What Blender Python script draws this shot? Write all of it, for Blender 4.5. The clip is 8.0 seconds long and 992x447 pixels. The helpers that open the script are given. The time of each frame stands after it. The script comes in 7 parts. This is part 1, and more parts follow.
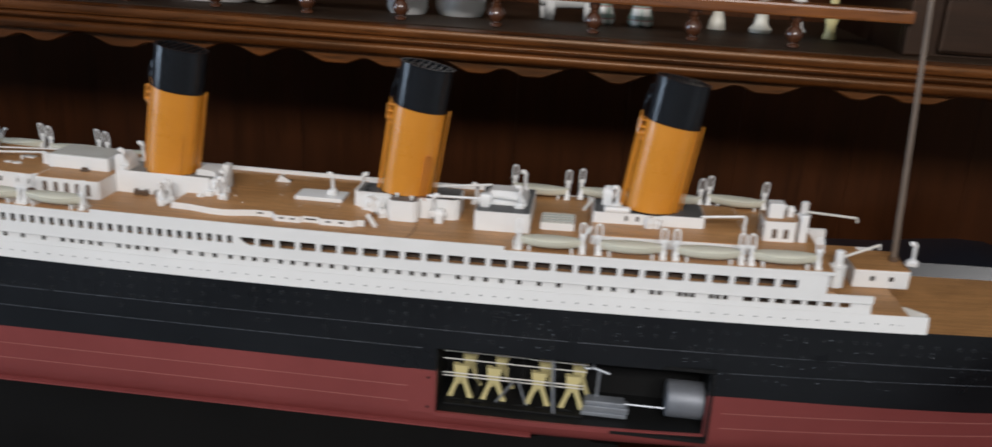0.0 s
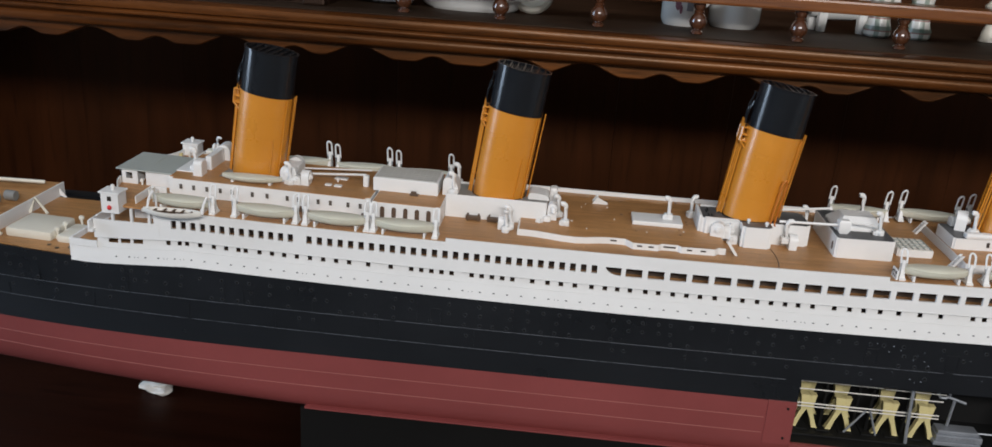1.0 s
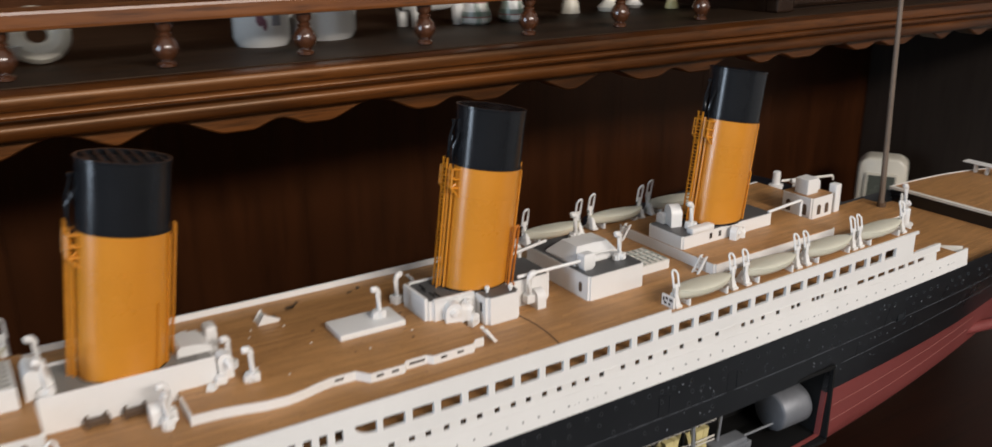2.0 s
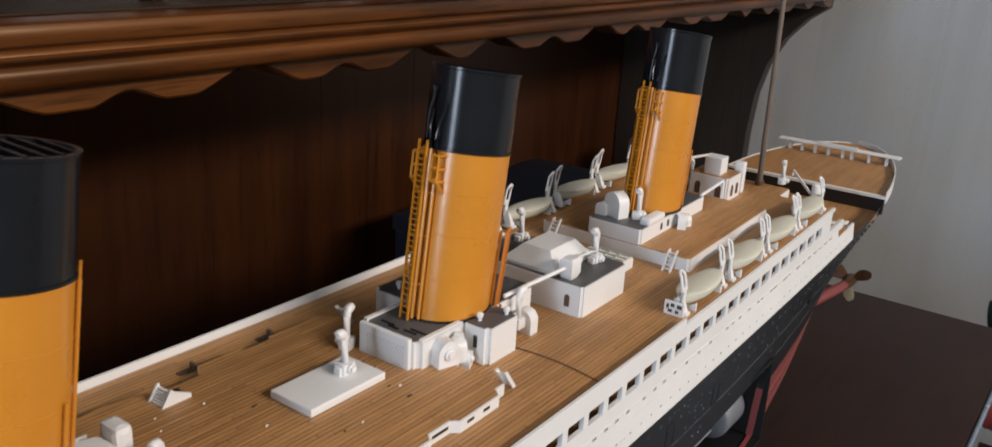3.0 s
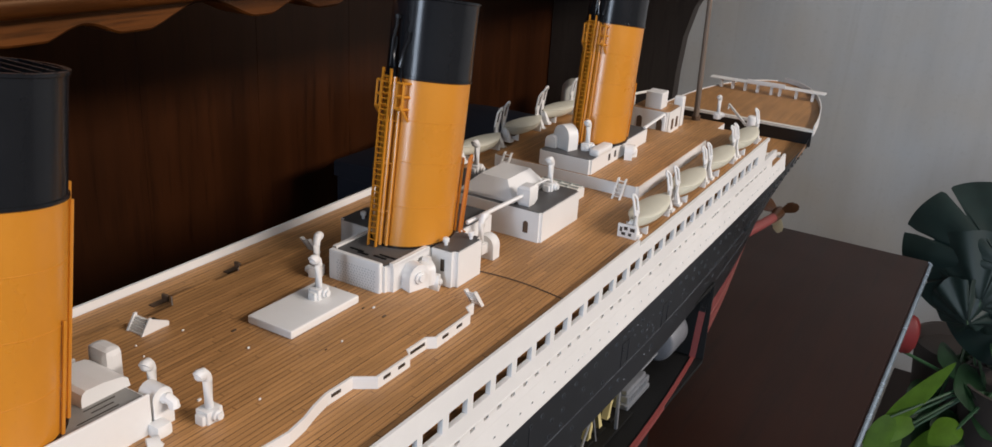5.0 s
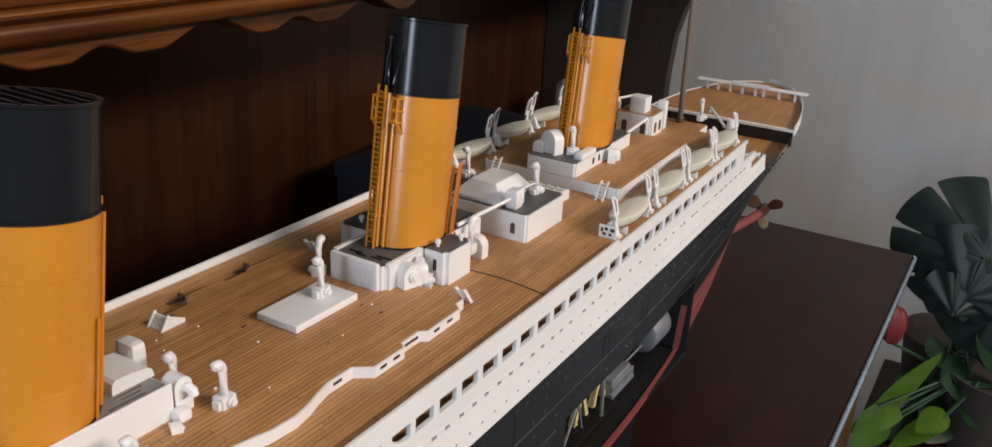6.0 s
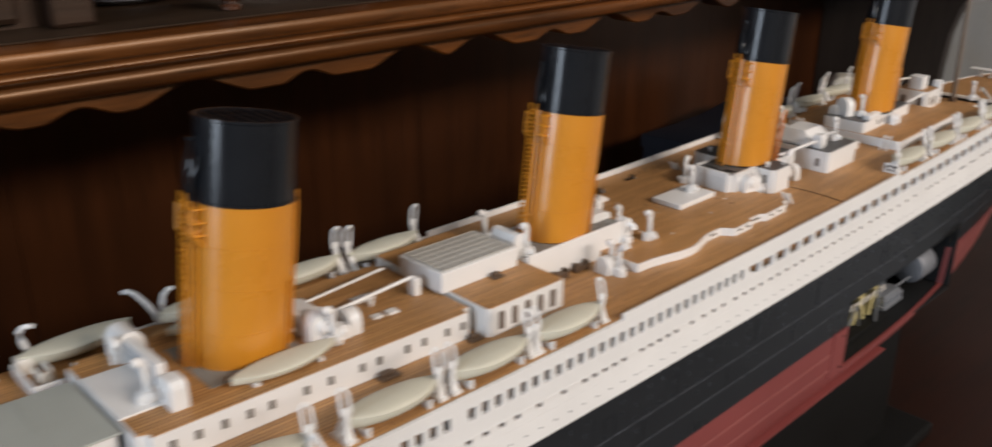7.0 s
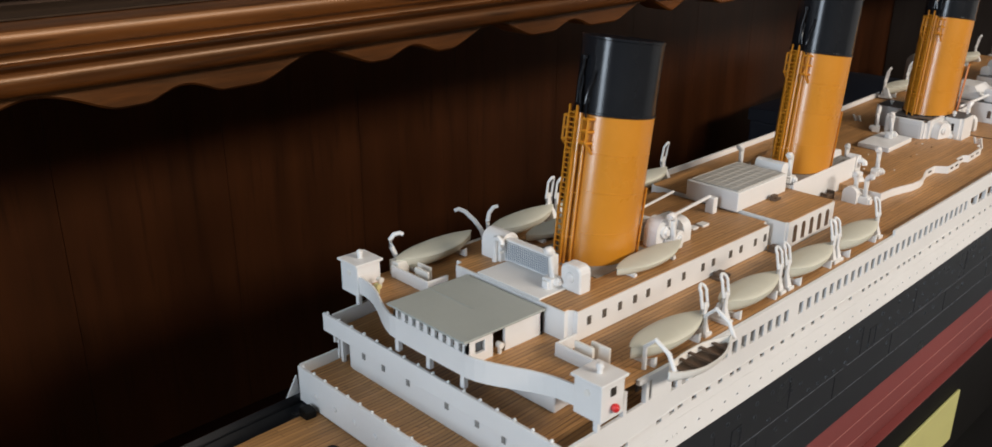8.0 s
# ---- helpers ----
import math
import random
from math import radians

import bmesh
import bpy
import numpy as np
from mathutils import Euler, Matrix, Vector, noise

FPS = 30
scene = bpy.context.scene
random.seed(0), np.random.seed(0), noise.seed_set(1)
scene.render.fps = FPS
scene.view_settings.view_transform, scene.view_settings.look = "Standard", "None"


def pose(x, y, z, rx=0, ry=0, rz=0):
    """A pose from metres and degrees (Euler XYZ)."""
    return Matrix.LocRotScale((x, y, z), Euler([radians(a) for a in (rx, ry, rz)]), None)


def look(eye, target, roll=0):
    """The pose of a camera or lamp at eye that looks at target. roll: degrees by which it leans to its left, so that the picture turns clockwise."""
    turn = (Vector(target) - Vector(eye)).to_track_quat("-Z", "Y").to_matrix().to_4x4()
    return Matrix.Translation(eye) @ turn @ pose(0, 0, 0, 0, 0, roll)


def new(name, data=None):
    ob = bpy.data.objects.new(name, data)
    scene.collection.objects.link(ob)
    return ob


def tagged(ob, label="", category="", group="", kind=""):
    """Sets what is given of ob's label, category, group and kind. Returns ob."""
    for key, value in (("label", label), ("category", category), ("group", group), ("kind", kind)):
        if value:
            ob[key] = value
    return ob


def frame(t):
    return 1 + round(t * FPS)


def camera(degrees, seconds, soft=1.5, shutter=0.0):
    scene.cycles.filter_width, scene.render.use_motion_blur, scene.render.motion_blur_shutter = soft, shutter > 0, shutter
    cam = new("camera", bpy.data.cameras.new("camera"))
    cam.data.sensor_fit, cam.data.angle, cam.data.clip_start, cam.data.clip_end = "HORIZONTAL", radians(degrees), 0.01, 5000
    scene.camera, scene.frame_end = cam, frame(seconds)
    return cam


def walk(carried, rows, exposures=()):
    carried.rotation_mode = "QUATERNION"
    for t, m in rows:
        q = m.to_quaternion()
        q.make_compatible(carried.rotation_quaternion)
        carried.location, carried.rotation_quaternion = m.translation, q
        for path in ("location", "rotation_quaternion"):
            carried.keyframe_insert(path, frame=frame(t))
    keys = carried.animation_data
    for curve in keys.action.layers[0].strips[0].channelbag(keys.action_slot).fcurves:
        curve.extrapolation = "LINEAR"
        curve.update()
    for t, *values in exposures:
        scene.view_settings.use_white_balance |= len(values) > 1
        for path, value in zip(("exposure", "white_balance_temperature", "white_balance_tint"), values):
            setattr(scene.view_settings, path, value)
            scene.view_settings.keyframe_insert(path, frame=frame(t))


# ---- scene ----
# seconds, stops, kelvin, tint
EXPOSURES = [(0.0, 0.08, 5950, 11), (1.2, 0.08, 6000, 11), (1.6, 0.18, 6150, 12), (2.0, 0.2, 6450, 13), (4.0, 0.28, 6400, 15), (6.0, 0.25, 6600, 16), (7.0, 0.22, 6700, 15), (8.0, 0.25, 6750, 13)]
cam = camera(57.60, 8.0, soft=1.5, shutter=0.32)
# seconds, eye, yaw, pitch and roll in degrees
PATH = [
    (0.0, 0.2302, -0.6465, 1.2166, 5.39, -18.73, 3.42),
    (0.2, 0.1726, -0.6451, 1.2187, 6.16, -19.24, 2.72),
    (0.5, 0.0519, -0.6482, 1.2207, 4.37, -19.52, 3.15),
    (0.8, 0.0062, -0.6532, 1.2239, 5.77, -19.57, 3.10),
    (1.0, -0.0420, -0.6443, 1.2237, 3.92, -19.72, 3.81),
    (1.2, -0.0598, -0.6371, 1.2234, 0.51, -19.67, 4.09),
    (1.5, -0.1160, -0.5986, 1.2197, -13.04, -18.67, 0.46),
    (1.7, -0.1292, -0.5271, 1.2228, -22.54, -18.81, 0.55),
    (2.0, -0.1360, -0.4025, 1.2084, -31.91, -18.84, -0.48),
    (2.2, -0.1317, -0.3333, 1.2019, -38.83, -18.50, 0.67),
    (3.3, -0.1905, -0.2053, 1.1611, -56.78, -19.11, 3.37),
    (3.5, -0.1984, -0.2039, 1.1602, -57.49, -19.40, 3.30),
    (4.0, -0.1945, -0.2027, 1.1557, -59.07, -20.12, 3.84),
    (4.5, -0.1896, -0.2061, 1.1557, -59.69, -20.75, 3.74),
    (6.0, -0.2119, -0.2274, 1.1753, -59.93, -21.51, 3.11),
    (6.2, -0.2460, -0.2398, 1.1774, -59.27, -21.52, 3.34),
    (6.5, -0.3147, -0.2596, 1.1881, -54.68, -21.87, 2.25),
    (7.0, -0.4175, -0.2990, 1.1961, -43.97, -21.49, 0.17),
    (7.2, -0.4540, -0.2976, 1.2004, -40.84, -21.24, -0.34),
    (7.5, -0.5082, -0.2742, 1.1898, -40.44, -20.57, -0.72),
    (7.8, -0.5467, -0.2474, 1.1807, -42.54, -21.41, 0.30),
    (8.0, -0.5643, -0.2361, 1.1765, -44.35, -21.37, 0.08),
]


def stand(x, y, z, yaw, pitch, roll):
    return pose(x, y, z, 90 + pitch, 0, yaw) @ pose(0, 0, 0, 0, 0, roll)


walk(cam, [(row[0], stand(*row[1:])) for row in PATH], EXPOSURES)

# ---- light: daylight through two windows of the room ----
world = bpy.data.worlds.new("world")
scene.world = world
world.use_nodes = True
sky = world.node_tree.nodes.new("ShaderNodeTexSky")
sky.sky_type, sky.sun_disc, sky.sun_elevation, sky.sun_rotation = "NISHITA", False, radians(35), radians(120)
world.node_tree.links.new(sky.outputs[0], world.node_tree.nodes["Background"].inputs[0])
world.node_tree.nodes["Background"].inputs[1].default_value = 0.1


def window_light(name, m, w, h, watts, colour):
    lamp = bpy.data.lights.new(name, "AREA")
    lamp.shape, lamp.size, lamp.size_y, lamp.energy, lamp.color = "RECTANGLE", w, h, watts, colour
    ob = new(name, lamp)
    ob.matrix_world = m
    return ob


window_light("window_light_side", look((-2.33, -0.45, 1.50), (0.2, -0.1, 1.0)), 0.5, 1.3, 27, (0.70, 0.85, 1.0))
window_light("window_light_front", look((0.30, -1.72, 1.90), (0.22, 0.1, 0.98)), 1.3, 0.24, 31, (1.0, 0.93, 0.84))

# ---- materials ----
MATS = {}


def nodes_of(name):
    mat = bpy.data.materials.new(name)
    mat.use_nodes = True
    MATS[name] = mat
    nt = mat.node_tree
    return mat, nt, nt.nodes["Principled BSDF"]


def ramp(nt, fac, stops):
    node = nt.nodes.new("ShaderNodeValToRGB")
    els = node.color_ramp.elements
    while len(els) < len(stops):
        els.new(0.5)
    for el, (p, c) in zip(els, stops):
        el.position, el.color = p, (*c, 1)
    nt.links.new(fac, node.inputs[0])
    return node.outputs[0]


def coords(nt, scale=(1, 1, 1)):
    tc = nt.nodes.new("ShaderNodeTexCoord")
    mp = nt.nodes.new("ShaderNodeMapping")
    mp.inputs["Scale"].default_value = scale
    nt.links.new(tc.outputs["Object"], mp.inputs[0])
    return mp.outputs[0]


def noise_tex(nt, vec, scale, detail=4, rough=0.6):
    n = nt.nodes.new("ShaderNodeTexNoise")
    n.inputs["Scale"].default_value, n.inputs["Detail"].default_value, n.inputs["Roughness"].default_value = scale, detail, rough
    nt.links.new(vec, n.inputs["Vector"])
    return n.outputs["Fac"]


def bump(nt, bsdf, height, strength, dist):
    b = nt.nodes.new("ShaderNodeBump")
    b.inputs["Strength"].default_value, b.inputs["Distance"].default_value = strength, dist
    nt.links.new(height, b.inputs["Height"])
    nt.links.new(b.outputs[0], bsdf.inputs["Normal"])


def mix(nt, fac, a, b, mode="MIX"):
    m = nt.nodes.new("ShaderNodeMix")
    m.data_type, m.blend_type = "RGBA", mode
    for sock, v in ((m.inputs[0], fac), (m.inputs[6], a), (m.inputs[7], b)):
        if isinstance(v, (int, float)):
            sock.default_value = v
        elif isinstance(v, tuple):
            sock.default_value = (*v, 1)
        else:
            nt.links.new(v, sock)
    return m.outputs[2]


def calc(nt, op, a, b=0.0):
    m = nt.nodes.new("ShaderNodeMath")
    m.operation = op
    for sock, v in ((m.inputs[0], a), (m.inputs[1], b)):
        if isinstance(v, (int, float)):
            sock.default_value = v
        else:
            nt.links.new(v, sock)
    return m.outputs[0]


def paint(name, colour, rough=0.45, vary=0.12, coarse=25.0, fine=900.0, relief=0.15, metal=0.0, dist=0.0002, coat=0.0, spec=0.5):
    """Painted or moulded surface: blotches, fine grain and a slight relief."""
    mat, nt, bsdf = nodes_of(name)
    vec = coords(nt)
    big, small = noise_tex(nt, vec, coarse), noise_tex(nt, vec, fine, 3)
    low = tuple(c * (1 - vary) for c in colour)
    high = tuple(min(1, c * (1 + vary * 0.6)) for c in colour)
    col = ramp(nt, big, ((0.3, low), (0.7, high)))
    col = mix(nt, ramp(nt, small, ((0.35, (0, 0, 0)), (0.75, (0.35, 0.35, 0.35)))), col, low)
    nt.links.new(col, bsdf.inputs["Base Color"])
    r = calc(nt, "ADD", calc(nt, "MULTIPLY", big, 0.2), rough - 0.1)
    nt.links.new(r, bsdf.inputs["Roughness"])
    bsdf.inputs["Specular IOR Level"].default_value = spec
    bsdf.inputs["Metallic"].default_value = metal
    bsdf.inputs["Coat Weight"].default_value = coat
    bump(nt, bsdf, small, relief, dist)
    return mat


WHITE = paint("white_styrene", (0.73, 0.72, 0.70), 0.42, 0.05, 18, 500, 0.12)
WHITE_OLD = paint("white_styrene_dusty", (0.74, 0.71, 0.65), 0.5, 0.08, 40, 500, 0.15)
CREAM = paint("cream_plastic", (0.70, 0.66, 0.56), 0.35, 0.05)
BOAT = paint("lifeboat_cover_paint", (0.58, 0.56, 0.455), 0.55, 0.07, 60, 900, 0.2)
ROOF = paint("pale_grey_roof_paint", (0.36, 0.38, 0.35), 0.5, 0.07, 30)
GREY = paint("dark_grey_roof_paint", (0.085, 0.085, 0.085), 0.5, 0.15, 40)
GREY_MID = paint("grey_casing_top", (0.22, 0.215, 0.20), 0.55, 0.12, 40)
BLACK = paint("black_hull_paint", (0.0065, 0.0072, 0.0088), 0.30, 0.25, 14, 400, 0.14, 0.0, 0.0002, 0.0, 0.62)
BLACK_CAP = paint("funnel_black", (0.010, 0.011, 0.013), 0.20, 0.2, 30, 500, 0.08, 0.0, 0.0002, 0.0, 0.35)
BLACK_IN = paint("black_interior", (0.006, 0.006, 0.006), 0.65, 0.2, 30, 900, 0.15, 0.0, 0.0002, 0.0, 0.25)
RED = paint("red_hull_paint", (0.205, 0.044, 0.040), 0.45, 0.12, 12, 300, 0.15)
BUFF = paint("funnel_orange_buff", (0.56, 0.218, 0.017), 0.30, 0.06, 30, 500, 0.10, 0.0, 0.0002, 0.10, 0.75)
SILVER = paint("silver_paint", (0.32, 0.34, 0.37), 0.4, 0.15, 60, 600, 0.2, 0.5)
YELLOW = paint("pale_yellow_paint", (0.62, 0.54, 0.26), 0.45, 0.12, 80)
MAST = paint("mast_brown", (0.16, 0.12, 0.09), 0.5, 0.15, 40)
# pale brass with the bright reflection put into the base colour
BRASS = paint("polished_brass", (0.80, 0.66, 0.38), 0.4, 0.1, 80, 600, 0.1, 0.2)
BRONZE = paint("dark_bronze", (0.10, 0.045, 0.02), 0.4, 0.2, 60, 600, 0.1, 0.5)
DARK_WIN = paint("dark_window_recess", (0.03, 0.022, 0.016), 0.4, 0.2, 60)
DARK_BLUE = paint("dark_blue_card", (0.008, 0.011, 0.019), 0.5, 0.2, 12)
LAMP_RED = paint("lamp_red", (0.6, 0.02, 0.02), 0.3, 0.1)
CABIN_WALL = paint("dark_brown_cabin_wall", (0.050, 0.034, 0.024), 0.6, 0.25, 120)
BROWN_BENCH = paint("bench_brown", (0.10, 0.06, 0.035), 0.55, 0.25, 200)


def deck_wood(name, base=(0.45, 0.230, 0.085), pitch=0.0021, length=0.06):
    """Laid planks running fore and aft, with dark seams and butts."""
    mat, nt, bsdf = nodes_of(name)
    tc = nt.nodes.new("ShaderNodeTexCoord")
    sep = nt.nodes.new("ShaderNodeSeparateXYZ")
    nt.links.new(tc.outputs["Object"], sep.inputs[0])
    row = calc(nt, "DIVIDE", sep.outputs[1], pitch)
    cell = calc(nt, "FLOOR", row)
    part_of = calc(nt, "FRACT", row)
    wn = nt.nodes.new("ShaderNodeTexWhiteNoise")
    wn.noise_dimensions = "1D"
    nt.links.new(cell, wn.inputs["W"])
    along = calc(nt, "ADD", calc(nt, "DIVIDE", sep.outputs[0], length), calc(nt, "MULTIPLY", wn.outputs["Value"], 7.3))
    acell, apart = calc(nt, "FLOOR", along), calc(nt, "FRACT", along)
    wn2 = nt.nodes.new("ShaderNodeTexWhiteNoise")
    wn2.noise_dimensions = "2D"
    cmb = nt.nodes.new("ShaderNodeCombineXYZ")
    nt.links.new(cell, cmb.inputs[0])
    nt.links.new(acell, cmb.inputs[1])
    nt.links.new(cmb.outputs[0], wn2.inputs["Vector"])
    grain = noise_tex(nt, coords(nt, (60, 1400, 60)), 1.0, 4)
    blot = noise_tex(nt, coords(nt), 16, 3)
    lo, hi = tuple(c * 0.62 for c in base), tuple(min(1, c * 1.35) for c in base)
    col = ramp(nt, wn2.outputs["Value"], ((0.0, tuple(c * 0.80 for c in base)), (1.0, tuple(c * 1.18 for c in base))))
    col = mix(nt, ramp(nt, grain, ((0.35, (0.75, 0.75, 0.75)), (0.62, (0, 0, 0)))), col, lo)
    col = mix(nt, ramp(nt, blot, ((0.45, (0, 0, 0)), (0.75, (0.45, 0.45, 0.45)))), col, hi)
    edge = calc(nt, "LESS_THAN", part_of, 0.20)
    butt = calc(nt, "LESS_THAN", apart, 0.007)
    seam = calc(nt, "MAXIMUM", edge, butt)
    worn = ramp(nt, noise_tex(nt, coords(nt, (28, 420, 28)), 1.0, 3), ((0.35, (0.25, 0.25, 0.25)), (0.65, (0.80, 0.80, 0.80))))
    col = mix(nt, calc(nt, "MULTIPLY", seam, worn), col, (0.075, 0.034, 0.013))
    nt.links.new(col, bsdf.inputs["Base Color"])
    bsdf.inputs["Roughness"].default_value = 0.5
    h = calc(nt, "SUBTRACT", calc(nt, "MULTIPLY", grain, 0.3), seam)
    bump(nt, bsdf, h, 0.35, 0.0002)
    return mat


DECK = deck_wood("planked_deck")


def furniture_wood(name, dark, light, axis=0, rough=0.25, scale=1.0, coat=0.4, sheen=(1.0, 1.0, 1.0), coat_rough=0.22):
    """Stained and varnished timber with the grain along one axis."""
    mat, nt, bsdf = nodes_of(name)
    s = [55.0 * scale] * 3
    s[axis] = 4.0 * scale
    grain = noise_tex(nt, coords(nt, tuple(s)), 1.0, 6, 0.65)
    blot = noise_tex(nt, coords(nt), 5.0 * scale, 3)
    pores = noise_tex(nt, coords(nt, tuple(v * 6 for v in s)), 1.0, 3)
    col = ramp(nt, grain, ((0.32, dark), (0.52, tuple((a + b) / 2 for a, b in zip(dark, light))), (0.72, light)))
    col = mix(nt, ramp(nt, blot, ((0.4, (0, 0, 0)), (0.8, (0.55, 0.55, 0.55)))), col, dark)
    col = mix(nt, ramp(nt, pores, ((0.30, (0.6, 0.6, 0.6)), (0.45, (0, 0, 0)))), col, tuple(c * 0.35 for c in dark))
    nt.links.new(col, bsdf.inputs["Base Color"])
    nt.links.new(calc(nt, "ADD", calc(nt, "MULTIPLY", blot, 0.25), rough - 0.1), bsdf.inputs["Roughness"])
    bsdf.inputs["Coat Weight"].default_value = coat
    bsdf.inputs["Specular Tint"].default_value = (*sheen, 1)
    bsdf.inputs["Coat Roughness"].default_value = coat_rough
    bump(nt, bsdf, calc(nt, "ADD", grain, calc(nt, "MULTIPLY", pores, 0.5)), 0.25, 0.0006)
    return mat


OAK = furniture_wood("dark_oak_moulding", (0.012, 0.0032, 0.0009), (0.150, 0.047, 0.009), 0, 0.36, 1.0, 0.12, (1.0, 0.58, 0.30), 0.20)
OAK_SHELF = furniture_wood("shelf_oak", (0.014, 0.007, 0.0035), (0.042, 0.022, 0.011), 0, 0.62, 1.0, 0.0, (0.6, 0.5, 0.4))
CUPBOARD = furniture_wood("dark_cupboard_oak", (0.006, 0.0024, 0.0012), (0.022, 0.0090, 0.0040), 0, 0.42, 1.0, 0.0, (1.0, 0.75, 0.6))
OAK_RAIL = furniture_wood("golden_oak_rail", (0.085, 0.024, 0.005), (0.30, 0.105, 0.022), 0, 0.3, 1.0, 0.3)
PANEL = furniture_wood("back_panel_timber", (0.020, 0.0062, 0.0021), (0.052, 0.0155, 0.0046), 2, 0.34, 0.5, 0.0, (1.0, 0.50, 0.28))
COUNTER = furniture_wood("counter_timber", (0.010, 0.0026, 0.0012), (0.022, 0.0056, 0.0024), 0, 0.42, 0.6, 0.0, (0.55, 0.34, 0.26))
STAIN = paint("near_black_stain", (0.004, 0.0035, 0.003), 0.6, 0.2, 10, 900, 0.15, 0.0, 0.0002, 0.0, 0.2)
END_STAIN = furniture_wood("dark_end_board_stain", (0.018, 0.0135, 0.0110), (0.036, 0.028, 0.023), 2, 0.5, 0.6, 0.0, (1.0, 0.85, 0.75))
TURNED = furniture_wood("turned_oak", (0.035, 0.012, 0.006), (0.10, 0.036, 0.014), 2, 0.16, 1.0, 0.7)
PORCELAIN = paint("porcelain", (0.74, 0.73, 0.70), 0.15, 0.04, 30, 400, 0.03, 0.0, 0.0002, 0.4)


def plaster(name):
    """Old grey paint with upright streaks, brown stains and a rough skin."""
    mat, nt, bsdf = nodes_of(name)
    streak = noise_tex(nt, coords(nt, (6, 11, 0.5)), 1.0, 5, 0.6)
    cloud = noise_tex(nt, coords(nt), 2.2, 4)
    grain = noise_tex(nt, coords(nt), 90, 4)
    col = ramp(nt, streak, ((0.32, (0.345, 0.365, 0.380)), (0.68, (0.430, 0.448, 0.460))))
    col = mix(nt, ramp(nt, cloud, ((0.46, (0, 0, 0)), (0.72, (0.60, 0.60, 0.60)))), col, (0.40, 0.345, 0.265))
    runs = noise_tex(nt, coords(nt, (26, 34, 0.8)), 1.0, 3)
    col = mix(nt, ramp(nt, runs, ((0.60, (0, 0, 0)), (0.76, (0.40, 0.40, 0.40)))), col, (0.30, 0.29, 0.27))
    col = mix(nt, ramp(nt, grain, ((0.55, (0, 0, 0)), (0.8, (0.3, 0.3, 0.3)))), col, (0.28, 0.27, 0.25))
    nt.links.new(col, bsdf.inputs["Base Color"])
    bsdf.inputs["Roughness"].default_value = 0.6
    bump(nt, bsdf, calc(nt, "ADD", calc(nt, "MULTIPLY", streak, 0.4), calc(nt, "MULTIPLY", grain, 0.3)), 0.25, 0.002)
    return mat


WALLPAINT = plaster("streaked_wall_paint")
CEIL = paint("ceiling_paint", (0.62, 0.60, 0.57), 0.8, 0.03, 2)
# cool grey picked so the unseen floor reflects bluish onto the hull
FLOOR_BOUNCE = furniture_wood("floor_boards", (0.15, 0.16, 0.17), (0.30, 0.32, 0.34), 0, 0.4, 0.3)
LEAF_DARK = paint("monstera_leaf", (0.008, 0.023, 0.020), 0.5, 0.3, 30, 300, 0.2)
LEAF_BRIGHT = paint("pothos_leaf", (0.13, 0.27, 0.025), 0.4, 0.25, 40, 300, 0.2)
LEAF_MID = paint("green_leaf", (0.022, 0.070, 0.028), 0.45, 0.25, 40, 300, 0.2)
RED_GLASS = paint("red_petal", (0.17, 0.012, 0.012), 0.6, 0.25)
TERRA = paint("plant_pot", (0.05, 0.04, 0.035), 0.7, 0.15, 20)
PLAQUE = paint("yellow_card", (0.52, 0.50, 0.20), 0.5, 0.06, 40)
CARDWHITE = paint("white_card", (0.72, 0.70, 0.66), 0.5, 0.05, 60)
CARDBLUE = paint("blue_card", (0.10, 0.22, 0.48), 0.45, 0.08, 60)
# pale blue that paints the sky's reflection on the counter edge
EDGE_GLINT = paint("pale_edge_laminate", (0.42, 0.53, 0.64), 0.25, 0.2, 40, 300, 0.1, 0.6)
SCREEN = paint("grey_green_display", (0.09, 0.10, 0.085), 0.25, 0.08, 30)


# ---- builders ----
def box(bm, x0, x1, y0, y1, z0, z1, bev=0.0):
    v = [bm.verts.new(p) for p in ((x0, y0, z0), (x1, y0, z0), (x1, y1, z0), (x0, y1, z0), (x0, y0, z1), (x1, y0, z1), (x1, y1, z1), (x0, y1, z1))]
    fs = [bm.faces.new([v[i] for i in q]) for q in ((3, 2, 1, 0), (4, 5, 6, 7), (0, 1, 5, 4), (1, 2, 6, 5), (2, 3, 7, 6), (3, 0, 4, 7))]
    if bev:
        es = list({e for f in fs for e in f.edges})
        bmesh.ops.bevel(bm, geom=es, offset=bev, segments=2, affect="EDGES", profile=0.6)
    return v


def prism(bm, outline, z0, z1, bev=0.0):
    """A flat outline of (x, y), raised from z0 to z1."""
    lo = [bm.verts.new((x, y, z0)) for x, y in outline]
    hi = [bm.verts.new((x, y, z1)) for x, y in outline]
    n = len(outline)
    fs = [bm.faces.new(lo[::-1]), bm.faces.new(hi)]
    fs += [bm.faces.new((lo[i], lo[(i + 1) % n], hi[(i + 1) % n], hi[i])) for i in range(n)]
    bmesh.ops.recalc_face_normals(bm, faces=fs)
    if bev:
        bmesh.ops.bevel(bm, geom=list(fs[1].edges), offset=bev, segments=2, affect="EDGES")


